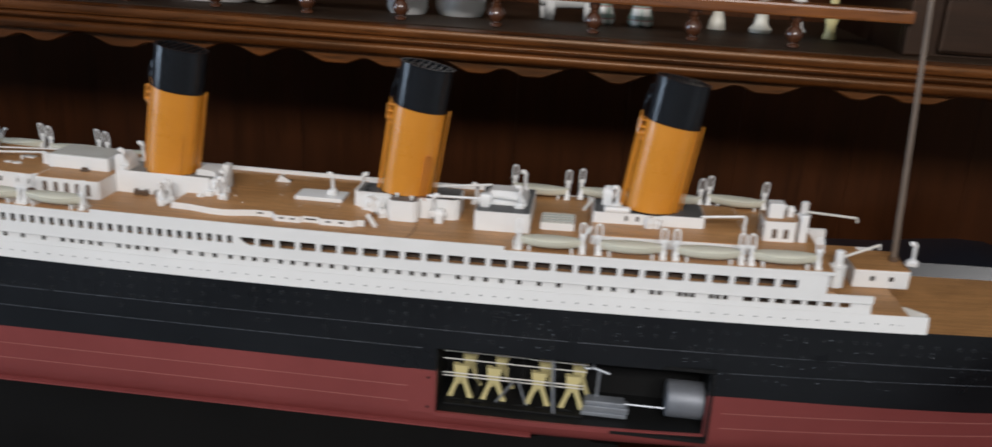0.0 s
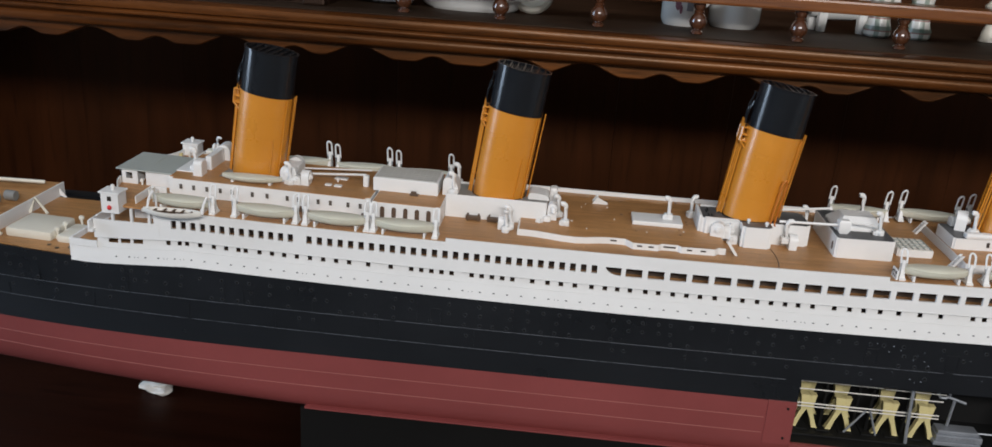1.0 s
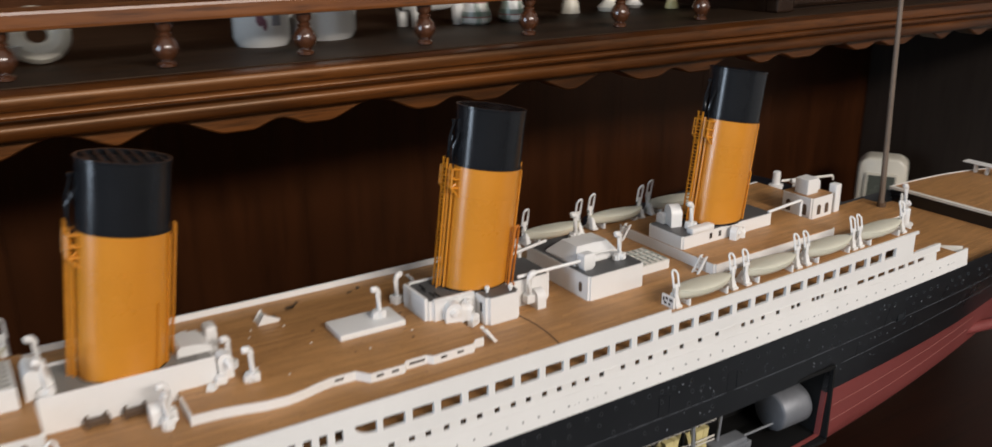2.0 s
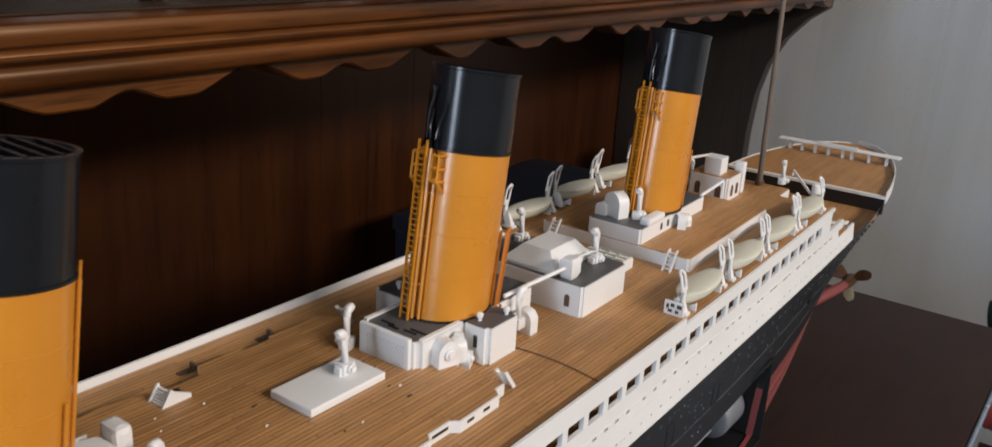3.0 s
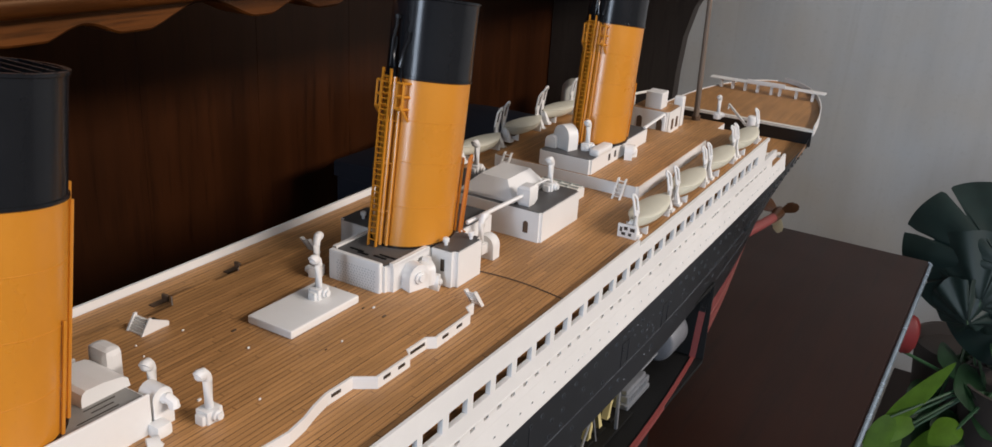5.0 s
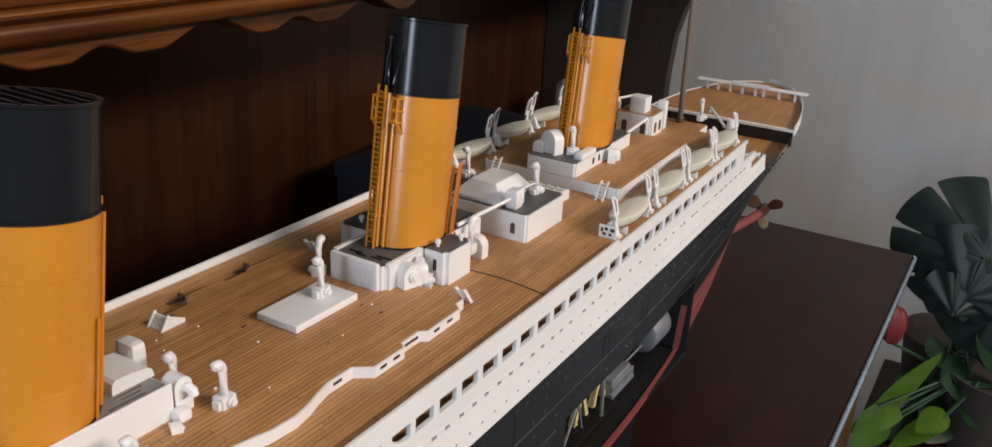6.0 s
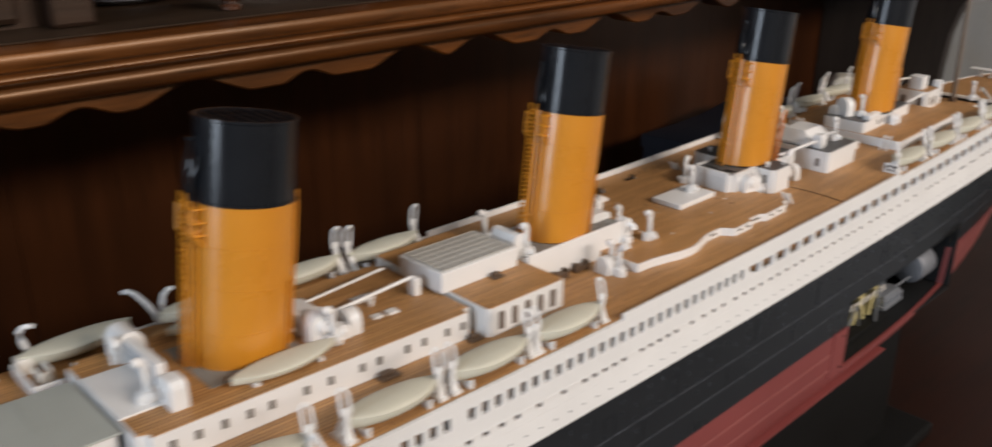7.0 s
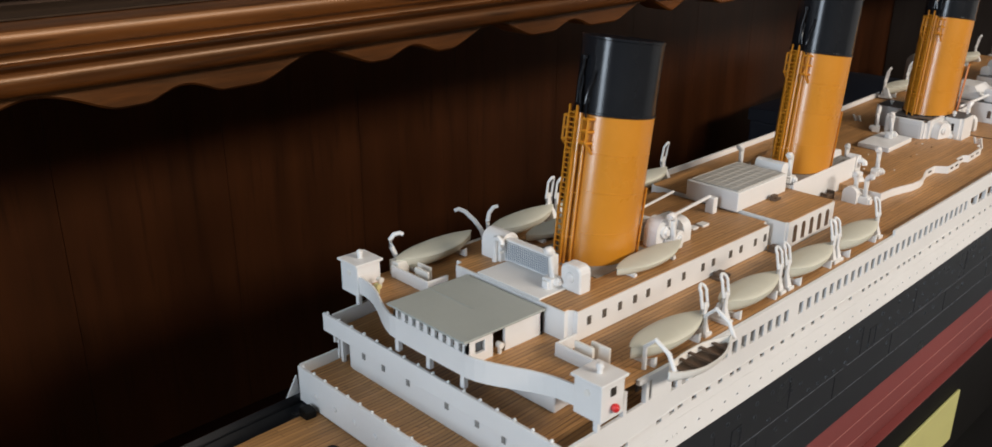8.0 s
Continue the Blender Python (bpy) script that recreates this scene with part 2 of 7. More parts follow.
def rings(bm, loops, close_ends=True, close_loop=True):
    """Skins a run of loops of points that all have the same count."""
    rows = [[bm.verts.new(p) for p in loop] for loop in loops]
    n = len(rows[0])
    fs = []
    for a, b in zip(rows, rows[1:]):
        for i in range(n if close_loop else n - 1):
            j = (i + 1) % n
            fs.append(bm.faces.new((a[i], a[j], b[j], b[i])))
    if close_ends:
        fs.append(bm.faces.new(rows[0][::-1]))
        fs.append(bm.faces.new(rows[-1]))
    bmesh.ops.recalc_face_normals(bm, faces=fs)
    return rows


def lathe(bm, cx, cy, profile, n=16):
    """profile: (radius, z) from bottom to top, turned about an upright axis."""
    rings(bm, [[(cx + max(r, 1e-5) * math.cos(2 * math.pi * k / n), cy + max(r, 1e-5) * math.sin(2 * math.pi * k / n), z) for k in range(n)] for r, z in profile])


def tube(bm, pts, r, n=6, r1=None):
    """A round bar through the points, from radius r to r1."""
    pts = [Vector(p) for p in pts]
    loops = []
    for i, p in enumerate(pts):
        d = (pts[min(i + 1, len(pts) - 1)] - pts[max(i - 1, 0)]).normalized()
        side = d.cross(Vector((0, 0, 1)))
        if side.length < 1e-3:
            side = d.cross(Vector((0, 1, 0)))
        side.normalize()
        up = side.cross(d)
        rad = r if r1 is None else r + (r1 - r) * i / (len(pts) - 1)
        loops.append([p + rad * (math.cos(2 * math.pi * k / n) * side + math.sin(2 * math.pi * k / n) * up) for k in range(n)])
    rings(bm, loops)


def arc(cx, cz, r, a0, a1, n):
    return [(cx + r * math.cos(radians(a0 + (a1 - a0) * k / n)), cz + r * math.sin(radians(a0 + (a1 - a0) * k / n))) for k in range(n + 1)]


def mesh_of(name, bm, mat, smooth=False):
    me = bpy.data.meshes.new(name)
    bm.to_mesh(me)
    bm.free()
    me.materials.append(mat)
    if smooth:
        for p in me.polygons:
            p.use_smooth = True
        me.set_sharp_from_angle(angle=radians(38))
    return me


def thing(name, at, label, category, group="", kind=""):
    ob = new(name)
    ob.location, ob.empty_display_size = at, 0.02
    return tagged(ob, label, category, group, kind)


def part(name, bm, mat, parent, label="", smooth=False, at=None):
    """One mesh under a thing (points in the world, or round `at`), or under a part (points in the part's own space)."""
    ob = new(name, mesh_of(name, bm, mat, smooth))
    ob.parent = parent
    if parent is not None and parent.type == "EMPTY":
        ob.matrix_parent_inverse = Matrix.Translation(parent.location).inverted()
    if at:
        ob.location = at
    return tagged(ob, label)


def same_part(src, parent, m):
    """The same part once more, with its sub-parts, at the pose m."""
    made = {}
    for o in (src, *src.children_recursive):
        c = o.copy()
        scene.collection.objects.link(c)
        made[o] = c
        c.parent = parent if o is src else made[o.parent]
        c.matrix_parent_inverse = o.matrix_parent_inverse
    made[src].matrix_basis = m
    return made[src]


def solid(name, bm, mat, label, category, group="", kind="", smooth=False):
    return tagged(new(name, mesh_of(name, bm, mat, smooth)), label, category, group, kind)


def B():
    return bmesh.new()


# ---- the ship model: measures ----
BEAM, KEEL, DECKZ, WATER = 0.0705, 0.855, 1.0, 0.9042
CAMBER = 0.045


def lift(x):
    """Rise of the decks towards bow and stern."""
    return CAMBER * x * x


def droop(x, z):
    """The lower decks rise less towards the bow than the boat deck does."""
    return 0.006 * max(0.0, min(1.0, (-0.30 - x) / 0.07)) * max(0.0, min(1.0, (1.0 - z) / 0.02))


def sheer(bm):
    for v in bm.verts:
        v.co.z += lift(v.co.x) - droop(v.co.x, v.co.z)
    return bm


def half(x, z):
    """Half the hull's breadth at a station and height."""
    s = min(1.0, max(0.0, (z - KEEL) / 0.09))
    w = 1.0
    if x < -0.2:
        u = min(1.0, (-0.2 - x) / 0.47)
        w = 1 - u ** (1.5 + 2.2 * s)
    elif x > 0.2:
        u = min(1.0, (x - 0.2) / 0.515)
        top = max(0.0, 1 - u ** 7) ** 0.6
        low = max(0.0, 1 - (u / 0.90) ** 1.75)
        w = low + (top - low) * min(1.0, (z - KEEL) / 0.112) ** 1.55
    h = min(1.0, (z - KEEL) / 0.02)
    w *= 0.84 + 0.16 * math.sqrt(max(0.0, 1 - (1 - h) ** 2))
    return BEAM * w


def edge(x):
    """Half breadth at the level of the upper decks."""
    return half(x, 1.0)


def deck_plate(bm, x0, x1, z, thick=0.0015, inset=0.001, n=40):
    """A deck that follows the ship's side."""
    xs = [x0 + (x1 - x0) * k / n for k in range(n + 1)]
    rim = [min(edge(x), half(x, z + lift(x) - thick)) - inset for x in xs]
    rings(bm, [[(x, -w, z), (x, w, z), (x, w, z - thick), (x, -w, z - thick)] for x, w in zip(xs, rim)])
    return bm


ship = thing("ship_model", (0, 0, KEEL), "large plastic ocean liner model with four orange funnels, cut-away engine room", "model ship")

# hull plating, in two colours, open on the port side at the engine room
HOLE = (0.139, 0.334, 0.870, 0.9225)
XS = sorted({round(-0.67 + 0.01385 * k, 4) for k in range(101)} | {HOLE[0], HOLE[1]})


def top_of_hull(x):
    return 0.9616 + 0.04 * x * x - 0.75 * droop(x, 0.96)


def hull_shell(levels, z_top=None):
    bm = B()
    rows = []
    for x in XS:
        zs = [z - 0.004 * max(0.0, min(1.0, (x - 0.36) / 0.16)) if z == WATER else z for z in levels] + ([z_top(x)] if z_top else [])
        rows.append([[bm.verts.new((x, sgn * half(x, z), z)) for z in zs] for sgn in (-1, 1)])
    for (pa, sa), (pb, sb), xa, xb in zip(rows, rows[1:], XS, XS[1:]):
        for i in range(len(pa) - 1):
            z0 = pa[i].co.z
            if not (xa > HOLE[0] - 1e-4 and xb < HOLE[1] + 1e-4 and HOLE[2] - 1e-4 < z0 < HOLE[3] - 1e-4):
                bm.faces.new((pa[i], pb[i], pb[i + 1], pa[i + 1]))
            bm.faces.new((sa[i + 1], sb[i + 1], sb[i], sa[i]))
        if levels[0] == KEEL:
            bm.faces.new((sa[0], sb[0], pb[0], pa[0]))
    bmesh.ops.remove_doubles(bm, verts=bm.verts, dist=0.00002)
    bmesh.ops.recalc_face_normals(bm, faces=bm.faces)
    return bm


part("hull_bottom", hull_shell((KEEL, 0.857, 0.860, 0.864, 0.870, 0.877, 0.890, WATER)), RED, ship, "dull red underwater hull", True)
part("hull_side", hull_shell((WATER, 0.9135, HOLE[3], 0.938, 0.950), top_of_hull), BLACK, ship, "satin black hull side with raised plate lines", True)


def strake(x0, x1, z, h, proud, rise=0.0, sgn=-1):
    """A raised plating line along the hull."""
    bm = B()
    n = max(4, int((x1 - x0) / 0.012))
    loops = []
    for k in range(n + 1):
        x = x0 + (x1 - x0) * k / n
        zz = z + rise * x * x
        y = half(x, zz)
        loops.append([(x, sgn * (y - 0.0006), zz), (x, sgn * (y + proud), zz), (x, sgn * (y + proud), zz + h), (x, sgn * (y - 0.0006), zz + h)])
    rings(bm, loops)
    return bm


# grey of the black side's plate edges: wear plus their painted highlight
LINE_GLINT = paint("worn_plate_edge", (0.085, 0.092, 0.105), 0.28, 0.5, 90)
LINE_PALE_RED = paint("worn_red_plate_edge", (0.33, 0.13, 0.11), 0.4, 0.15, 40)
for sgn in (-1, 1):
    for z in (0.9212, 0.9367):
        for x0, x1 in ((-0.64, -0.302), (-0.298, 0.128), (0.345, 0.62)) if z < 0.93 else ((-0.64, -0.152), (-0.148, 0.232), (0.238, 0.62)):
            part("plate_line", strake(x0, x1, z, 0.00035, 0.0003, 0.02, sgn), LINE_GLINT, ship, "thin worn plate edge with its glint painted grey")
    for z in (0.8775, 0.890):
        for x0, x1 in ((-0.60, 0.118), (0.345, 0.56)):
            part("plate_line", strake(x0, x1, z, 0.00035, 0.0003, 0.0, sgn), LINE_PALE_RED, ship, "thin paler plate edge on the red hull")
    part("bilge_keel", strake(-0.215, 0.21, 0.8585, 0.0012, 0.006, 0.0, sgn), RED, ship, "red fin along the bilge")

# pale flecks over the black side that paint the glints of its pits
GLINT_PALE = paint("bare_plastic_chip", (0.22, 0.24, 0.27), 0.3, 0.2, 200)
glints = random.Random(11)
for sgn in (-1, 1):
    bm = B()
    for k in range(85):
        x = glints.uniform(0.18, 0.62)
        z = glints.choice((0.931, 0.945, 0.9525, 0.917)) + glints.uniform(-0.004, 0.004) + 0.02 * x * x
        if HOLE[0] - 0.004 < x < HOLE[1] + 0.004 and z < HOLE[3] + 0.004:
            continue
        w, y = glints.uniform(0.00018, 0.00048), half(x, z)
        box(bm, x - w * glints.uniform(1, 2.2), x + w, *sorted((sgn * (y - 0.0004), sgn * (y + 0.00018))), z - w * 0.6, z + w * 0.6)
    tagged(part("hull_chips", bm, GLINT_PALE, ship, "scattered tiny pale flecks painting glints on the black hull"), kind="stuff")

# engine room in the cut-away
x0, x1, z0, z1 = HOLE
for b in ((x0 - 0.002, x1 + 0.002, -0.012, -0.010, z0 - 0.004, z1 + 0.003), (x0 - 0.002, x1 + 0.002, -0.068, -0.012, z0 - 0.003, z0 - 0.0005), (x0 - 0.002, x1 + 0.002, -0.068, -0.012, z1 + 0.0005, z1 + 0.003), (x0 - 0.0025, x0 - 0.0008, -0.068, -0.012, z0, z1), (x1 + 0.0008, x1 + 0.0025, -0.068, -0.012, z0, z1)):
    bm = B()
    box(bm, *b)
    part("engine_room_plate", bm, BLACK_IN, ship, "matt black plate of the open engine compartment")
# cut edges of the shell round the opening
for xa, xc, za, zc, mat, lab in ((0.3335, 0.3372, 0.870, WATER, RED, "red cut edge of the shell"), (0.3335, 0.3372, WATER, HOLE[3], BLACK, "black cut edge of the shell"), (0.1355, 0.1392, 0.870, WATER, RED, "red cut edge of the shell")):
    bm = B()
    zs = [za + (zc - za) * k / 6 for k in range(7)]
    rings(bm, [[(xa, -half(xa, z) - 0.0004, z), (xc, -half(xc, z) - 0.0004, z), (xc, -half(xc, z) + 0.0036, z), (xa, -half(xa, z) + 0.0036, z)] for z in zs])
    part("shell_edge", bm, mat, ship, lab)
bm = B()
rings(bm, [[(x, -half(x, 0.869) - 0.0003, 0.8672), (x, -half(x, 0.869) - 0.0003, 0.8704), (x, -half(x, 0.869) + 0.0020, 0.8706), (x, -half(x, 0.869) + 0.0020, 0.8672)] for x in [HOLE[0] + (HOLE[1] - HOLE[0]) * k / 20 for k in range(21)]])
part("shell_edge", bm, RED, ship, "red sill of the engine opening")
bm = B()
rings(bm, [[(x, -half(x, z) - 0.0009, z), (x, -half(x, z) + 0.002, z), (x, -half(x, z) + 0.002, z + 0.0345), (x, -half(x, z + 0.0345) - 0.0009, z + 0.0345)] for x, z in ((0.1195, 0.8700), (0.1385, 0.8700))])
doubler = part("doubling_plate", bm, RED, ship, "raised red plate beside the engine opening")
for zz in (0.875, 0.899):
    bm = B()
    tube(bm, [(0.1335, -half(0.1335, zz) - 0.0013, zz), (0.1335, -half(0.1335, zz), zz)], 0.0010, 8)
    part("bolt_hole", bm, BLACK_IN, doubler)
bm = B()
box(bm, 0.143, 0.247, -0.056, -0.014, 0.8695, 0.8712, 0.0005)
bed = part("engine_bed", bm, BLACK_IN, ship, "black bedplate under the engine")
for k in range(6):
    bm = B()
    box(bm, 0.146 + 0.0165 * k, 0.156 + 0.0165 * k, -0.050, -0.018, 0.8710, 0.8722, 0.0003)
    part("bed_block", bm, BLACK_IN, bed)


def a_frame(bm):
    """Splayed legs that meet in a waist and open again to a broad head."""
    for sgn in (-1, 1):
        rings(bm, [[(sgn * a - w, -d, z), (sgn * a + w, -d, z), (sgn * a + w, d, z), (sgn * a - w, d, z)] for a, w, d, z in ((0.0076, 0.0021, 0.0022, 0.0), (0.0072, 0.0019, 0.0020, 0.0012), (0.0052, 0.0016, 0.0018, 0.0070), (0.0030, 0.0019, 0.0018, 0.0128), (0.0020, 0.0022, 0.0020, 0.0150), (0.0024, 0.0023, 0.0021, 0.0190), (0.0034, 0.0020, 0.0022, 0.0250), (0.0036, 0.0022, 0.0024, 0.0268))])
    box(bm, -0.0026, 0.0026, -0.0019, 0.0019, 0.0150, 0.0262, 0.0004)


first = None
for k, fx in enumerate((0.1540, 0.1790, 0.2125, 0.2380)):
    for y in (-0.0455, -0.0250):
        if first is None:
            bm = B()
            a_frame(bm)
            first = part("engine_frame", bm, YELLOW, ship, "pale yellow splayed engine column", at=(fx, y, 0.8722))
        else:
            same_part(first, ship, pose(fx + (0.0045 if y > -0.03 else 0), y, 0.8722))
for z, y, xa, xb, rad in ((0.9112, -0.0500, 0.141, 0.204, 0.00036), (0.9108, -0.0502, 0.205, 0.248, 0.00036), (0.9050, -0.0500, 0.141, 0.247, 0.00042), (0.8935, -0.0502, 0.141, 0.246, 0.00050), (0.8912, -0.0506, 0.141, 0.246, 0.00042), (0.9030, -0.0210, 0.141, 0.247, 0.00045)):
    bm = B()
    tube(bm, [(xa, y, z), (xb, y, z)], rad, 6)
    part("pipe", bm, WHITE_OLD, ship, "thin white engine pipe")
for k, fx in enumerate((0.1665, 0.1900, 0.2000, 0.2255)):
    bm = B()
    tube(bm, [(fx, -0.0430, 0.8725), (fx + 0.0005, -0.0430, 0.9085)], 0.0012, 7)
    tube(bm, [(fx, -0.0470, 0.9020), (fx, -0.0390, 0.9020)], 0.0018, 8)
    part("piston_rod", bm, BLACK_IN, ship, "black upright rod between the engine columns")
bm = B()
rings(bm, [[(x - 0.0010, -0.0555, z), (x + 0.0010, -0.0555, z), (x + 0.0010, -0.0540, z), (x - 0.0010, -0.0540, z)] for x, z in ((0.2252, 0.8712), (0.2240, 0.884), (0.2230, 0.900), (0.2222, 0.9150))])
part("connecting_rod", bm, SILVER, ship, "silver blue upright rod")
for x, t in ((0.1880, 0.45), (0.2010, -0.25)):
    bm = B()
    tube(bm, [(x - t * 0.014, -0.0515, 0.8735), (x + t * 0.014, -0.0515, 0.8925)], 0.0008, 6)
    part("connecting_rod", bm, SILVER, ship, "silver slanting rod")
bm = B()
box(bm, 0.2455, 0.2790, -0.0530, -0.0380, 0.8712, 0.8742, 0.0005)
box(bm, 0.2470, 0.2800, -0.0520, -0.0390, 0.8742, 0.8790, 0.0008)
box(bm, 0.2480, 0.2770, -0.0505, -0.0400, 0.8790, 0.8822, 0.0008)
casing = part("turbine_casing", bm, SILVER, ship, "stepped silver turbine casing")
for k in range(11):
    bm = B()
    box(bm, 0.2490 + 0.0025 * k, 0.2500 + 0.0025 * k, -0.0524, -0.0516, 0.8750, 0.8785)
    part("rib", bm, SILVER, casing)
bm = B()
tube(bm, [(0.2775, -0.0460, 0.8800), (0.3070, -0.0460, 0.8800)], 0.0008, 6)
part("shaft", bm, SILVER, ship, "thin silver turbine shaft")
bm = B()
rings(bm, [[(x, -0.0420 + r * math.cos(2 * math.pi * k / 36), 0.8872 + r * math.sin(2 * math.pi * k / 36)) for k in range(36)] for x, r in ((0.3065, 0.0118), (0.3072, 0.0134), (0.3082, 0.0140), (0.3332, 0.0140))])
part("condenser", bm, paint("dull_silver_paint", (0.20, 0.21, 0.23), 0.5, 0.15, 60, 600, 0.2, 0.4), ship, "large silver cylinder at the end of the opening", True)
bm = B()
tube(bm, [(0.2440, -0.0450, 0.9165), (0.2442, -0.0460, 0.9090), (0.2460, -0.0460, 0.9065), (0.2495, -0.0460, 0.9062), (0.2520, -0.0460, 0.9080), (0.2525, -0.0450, 0.9165)], 0.0010, 7)
tube(bm, [(0.2515, -0.0465, 0.9075), (0.2640, -0.0470, 0.9040)], 0.0010, 7)
tube(bm, [(0.2560, -0.0440, 0.8830), (0.2565, -0.0455, 0.9050)], 0.0011, 7)
part("pipe_bracket", bm, SILVER, ship, "small hooked silver pipe")

# propeller and boss, port
PX, PY, PZ = 0.664, -0.031, 0.8690
bm = B()
rings(bm, [[(PX + x, PY + r * math.cos(2 * math.pi * k / 14), PZ + r * math.sin(2 * math.pi * k / 14)) for k in range(14)] for x, r in ((-0.020, 0.0040), (-0.006, 0.0056), (0.004, 0.0056), (0.010, 0.0036), (0.013, 0.0008))])
shaft = part("propeller", bm, BRONZE, ship, "dark bronze boss of the wing propeller", True)
# the lower blade is painted bright as if lit, the others dark
for k in range(3):
    a = radians(265 + 120 * k)
    bm = B()
    loops = []
    for q, w in ((0.004, 0.0024), (0.009, 0.0048), (0.0135, 0.0062), (0.0175, 0.0052), (0.0205, 0.0016)):
        cy, cz = PY + q * math.cos(a), PZ + q * math.sin(a)
        ty, tz = -math.sin(a) * w, math.cos(a) * w
        loops.append([(PX - 0.5 * w, cy - ty, cz - tz), (PX - 0.0012, cy, cz), (PX + 0.5 * w, cy + ty, cz + tz), (PX + 0.0012, cy, cz)])
    rings(bm, loops)
    part("blade", bm, BRASS if k == 0 else BRONZE, shaft, "brass propeller blade with its bright reflection painted pale" if k == 0 else "dark bronze propeller blade", True)
bm = B()
rings(bm, [[(x, -y + 1.1 * r * math.cos(2 * math.pi * k / 14), z + r * math.sin(2 * math.pi * k / 14)) for k in range(14)] for x, y, z, r in ((0.50, 0.010, 0.874, 0.003), (0.54, 0.0165, 0.8730, 0.0048), (0.58, 0.0220, 0.8712, 0.0048), (0.62, 0.0275, 0.8697, 0.0045), (0.646, 0.0305, 0.8690, 0.0042))])
part("shaft_bossing", bm, RED, ship, "red shaft fairing", True)

# well decks, forecastle and poop
part("well_deck", sheer(deck_plate(B(), -0.48, -0.37, 0.9585, 0.0015, 0.0105, 16)), DECK, ship, "planked brown forward well deck")
part("waterway", sheer(deck_plate(B(), -0.48, -0.37, 0.9580, 0.0015, 0.0008, 16)), BLACK, ship, "dull black margin round the well deck")
part("well_deck", sheer(deck_plate(B(), 0.40, 0.573, 0.9500, 0.0015, 0.0012, 16)), DECK, ship, "planked brown after well deck")
part("poop_deck", sheer(deck_plate(B(), 0.5725, 0.713, 0.9622, 0.0012, 0.0006, 20)), DECK, ship, "planked brown poop deck at the stern")
part("forecastle_deck", sheer(deck_plate(B(), -0.664, -0.465, 0.9684, 0.002, 0.0012, 20)), DECK, ship, "planked brown forecastle deck")


def side_strip(bm, x0, x1, z0, z1, thick, n, sgn=-1, out=0.0, lean=0.0):
    loops = []
    for k in range(n + 1):
        x = x0 + (x1 - x0) * k / n
        y = edge(x) + out
        loops.append([(x, sgn * y, z0), (x, sgn * (y - lean), z1), (x, sgn * (y - lean - thick), z1), (x, sgn * (y - thick), z0)])
    rings(bm, loops)


bm = B()
side_strip(bm, 0.570, 0.7145, 0.9575, 0.9665, 0.0009, 30, -1, 0.0004)
part("poop_bulwark", sheer(bm), WHITE, ship, "white bulwark round the stern")
bm = B()
side_strip(bm, 0.570, 0.7145, 0.9575, 0.9629, 0.0009, 30, 1, 0.0004)
part("poop_bulwark", sheer(bm), WHITE, ship, "white bulwark round the stern")
bm = B()
box(bm, 0.5702, 0.5725, -edge(0.570) + 0.001, edge(0.570) - 0.001, 0.9480, 0.9608)
part("poop_bulkhead", sheer(bm), BLACK, ship, "black bulkhead under the poop")
bm = B()
box(bm, 0.5692, 0.5730, -edge(0.570), edge(0.570), 0.9609, 0.9630)
part("poop_edge", sheer(bm), WHITE_OLD, ship, "white lip of the poop deck")

# docking bridge on the poop
bm = B()
box(bm, 0.657, 0.666, -0.054, 0.054, 0.9702, 0.9712, 0.0003)
bridge = part("docking_bridge", sheer(bm), WHITE, ship, "white raised docking bridge across the poop")
for y in (-0.043, -0.028, -0.013, -0.005, 0.008, 0.020, 0.032, 0.043):
    bm = B()
    box(bm, 0.6595, 0.6630, y - 0.0011, y + 0.0011, 0.9620, 0.9702)
    part("post", sheer(bm), WHITE, bridge)
for y0, y1 in ((-0.018, 0.018),):
    bm = B()
    box(bm, 0.6565, 0.6575, y0, y1, 0.9712, 0.9745, 0.0003)
    part("screen", sheer(bm), WHITE, bridge)

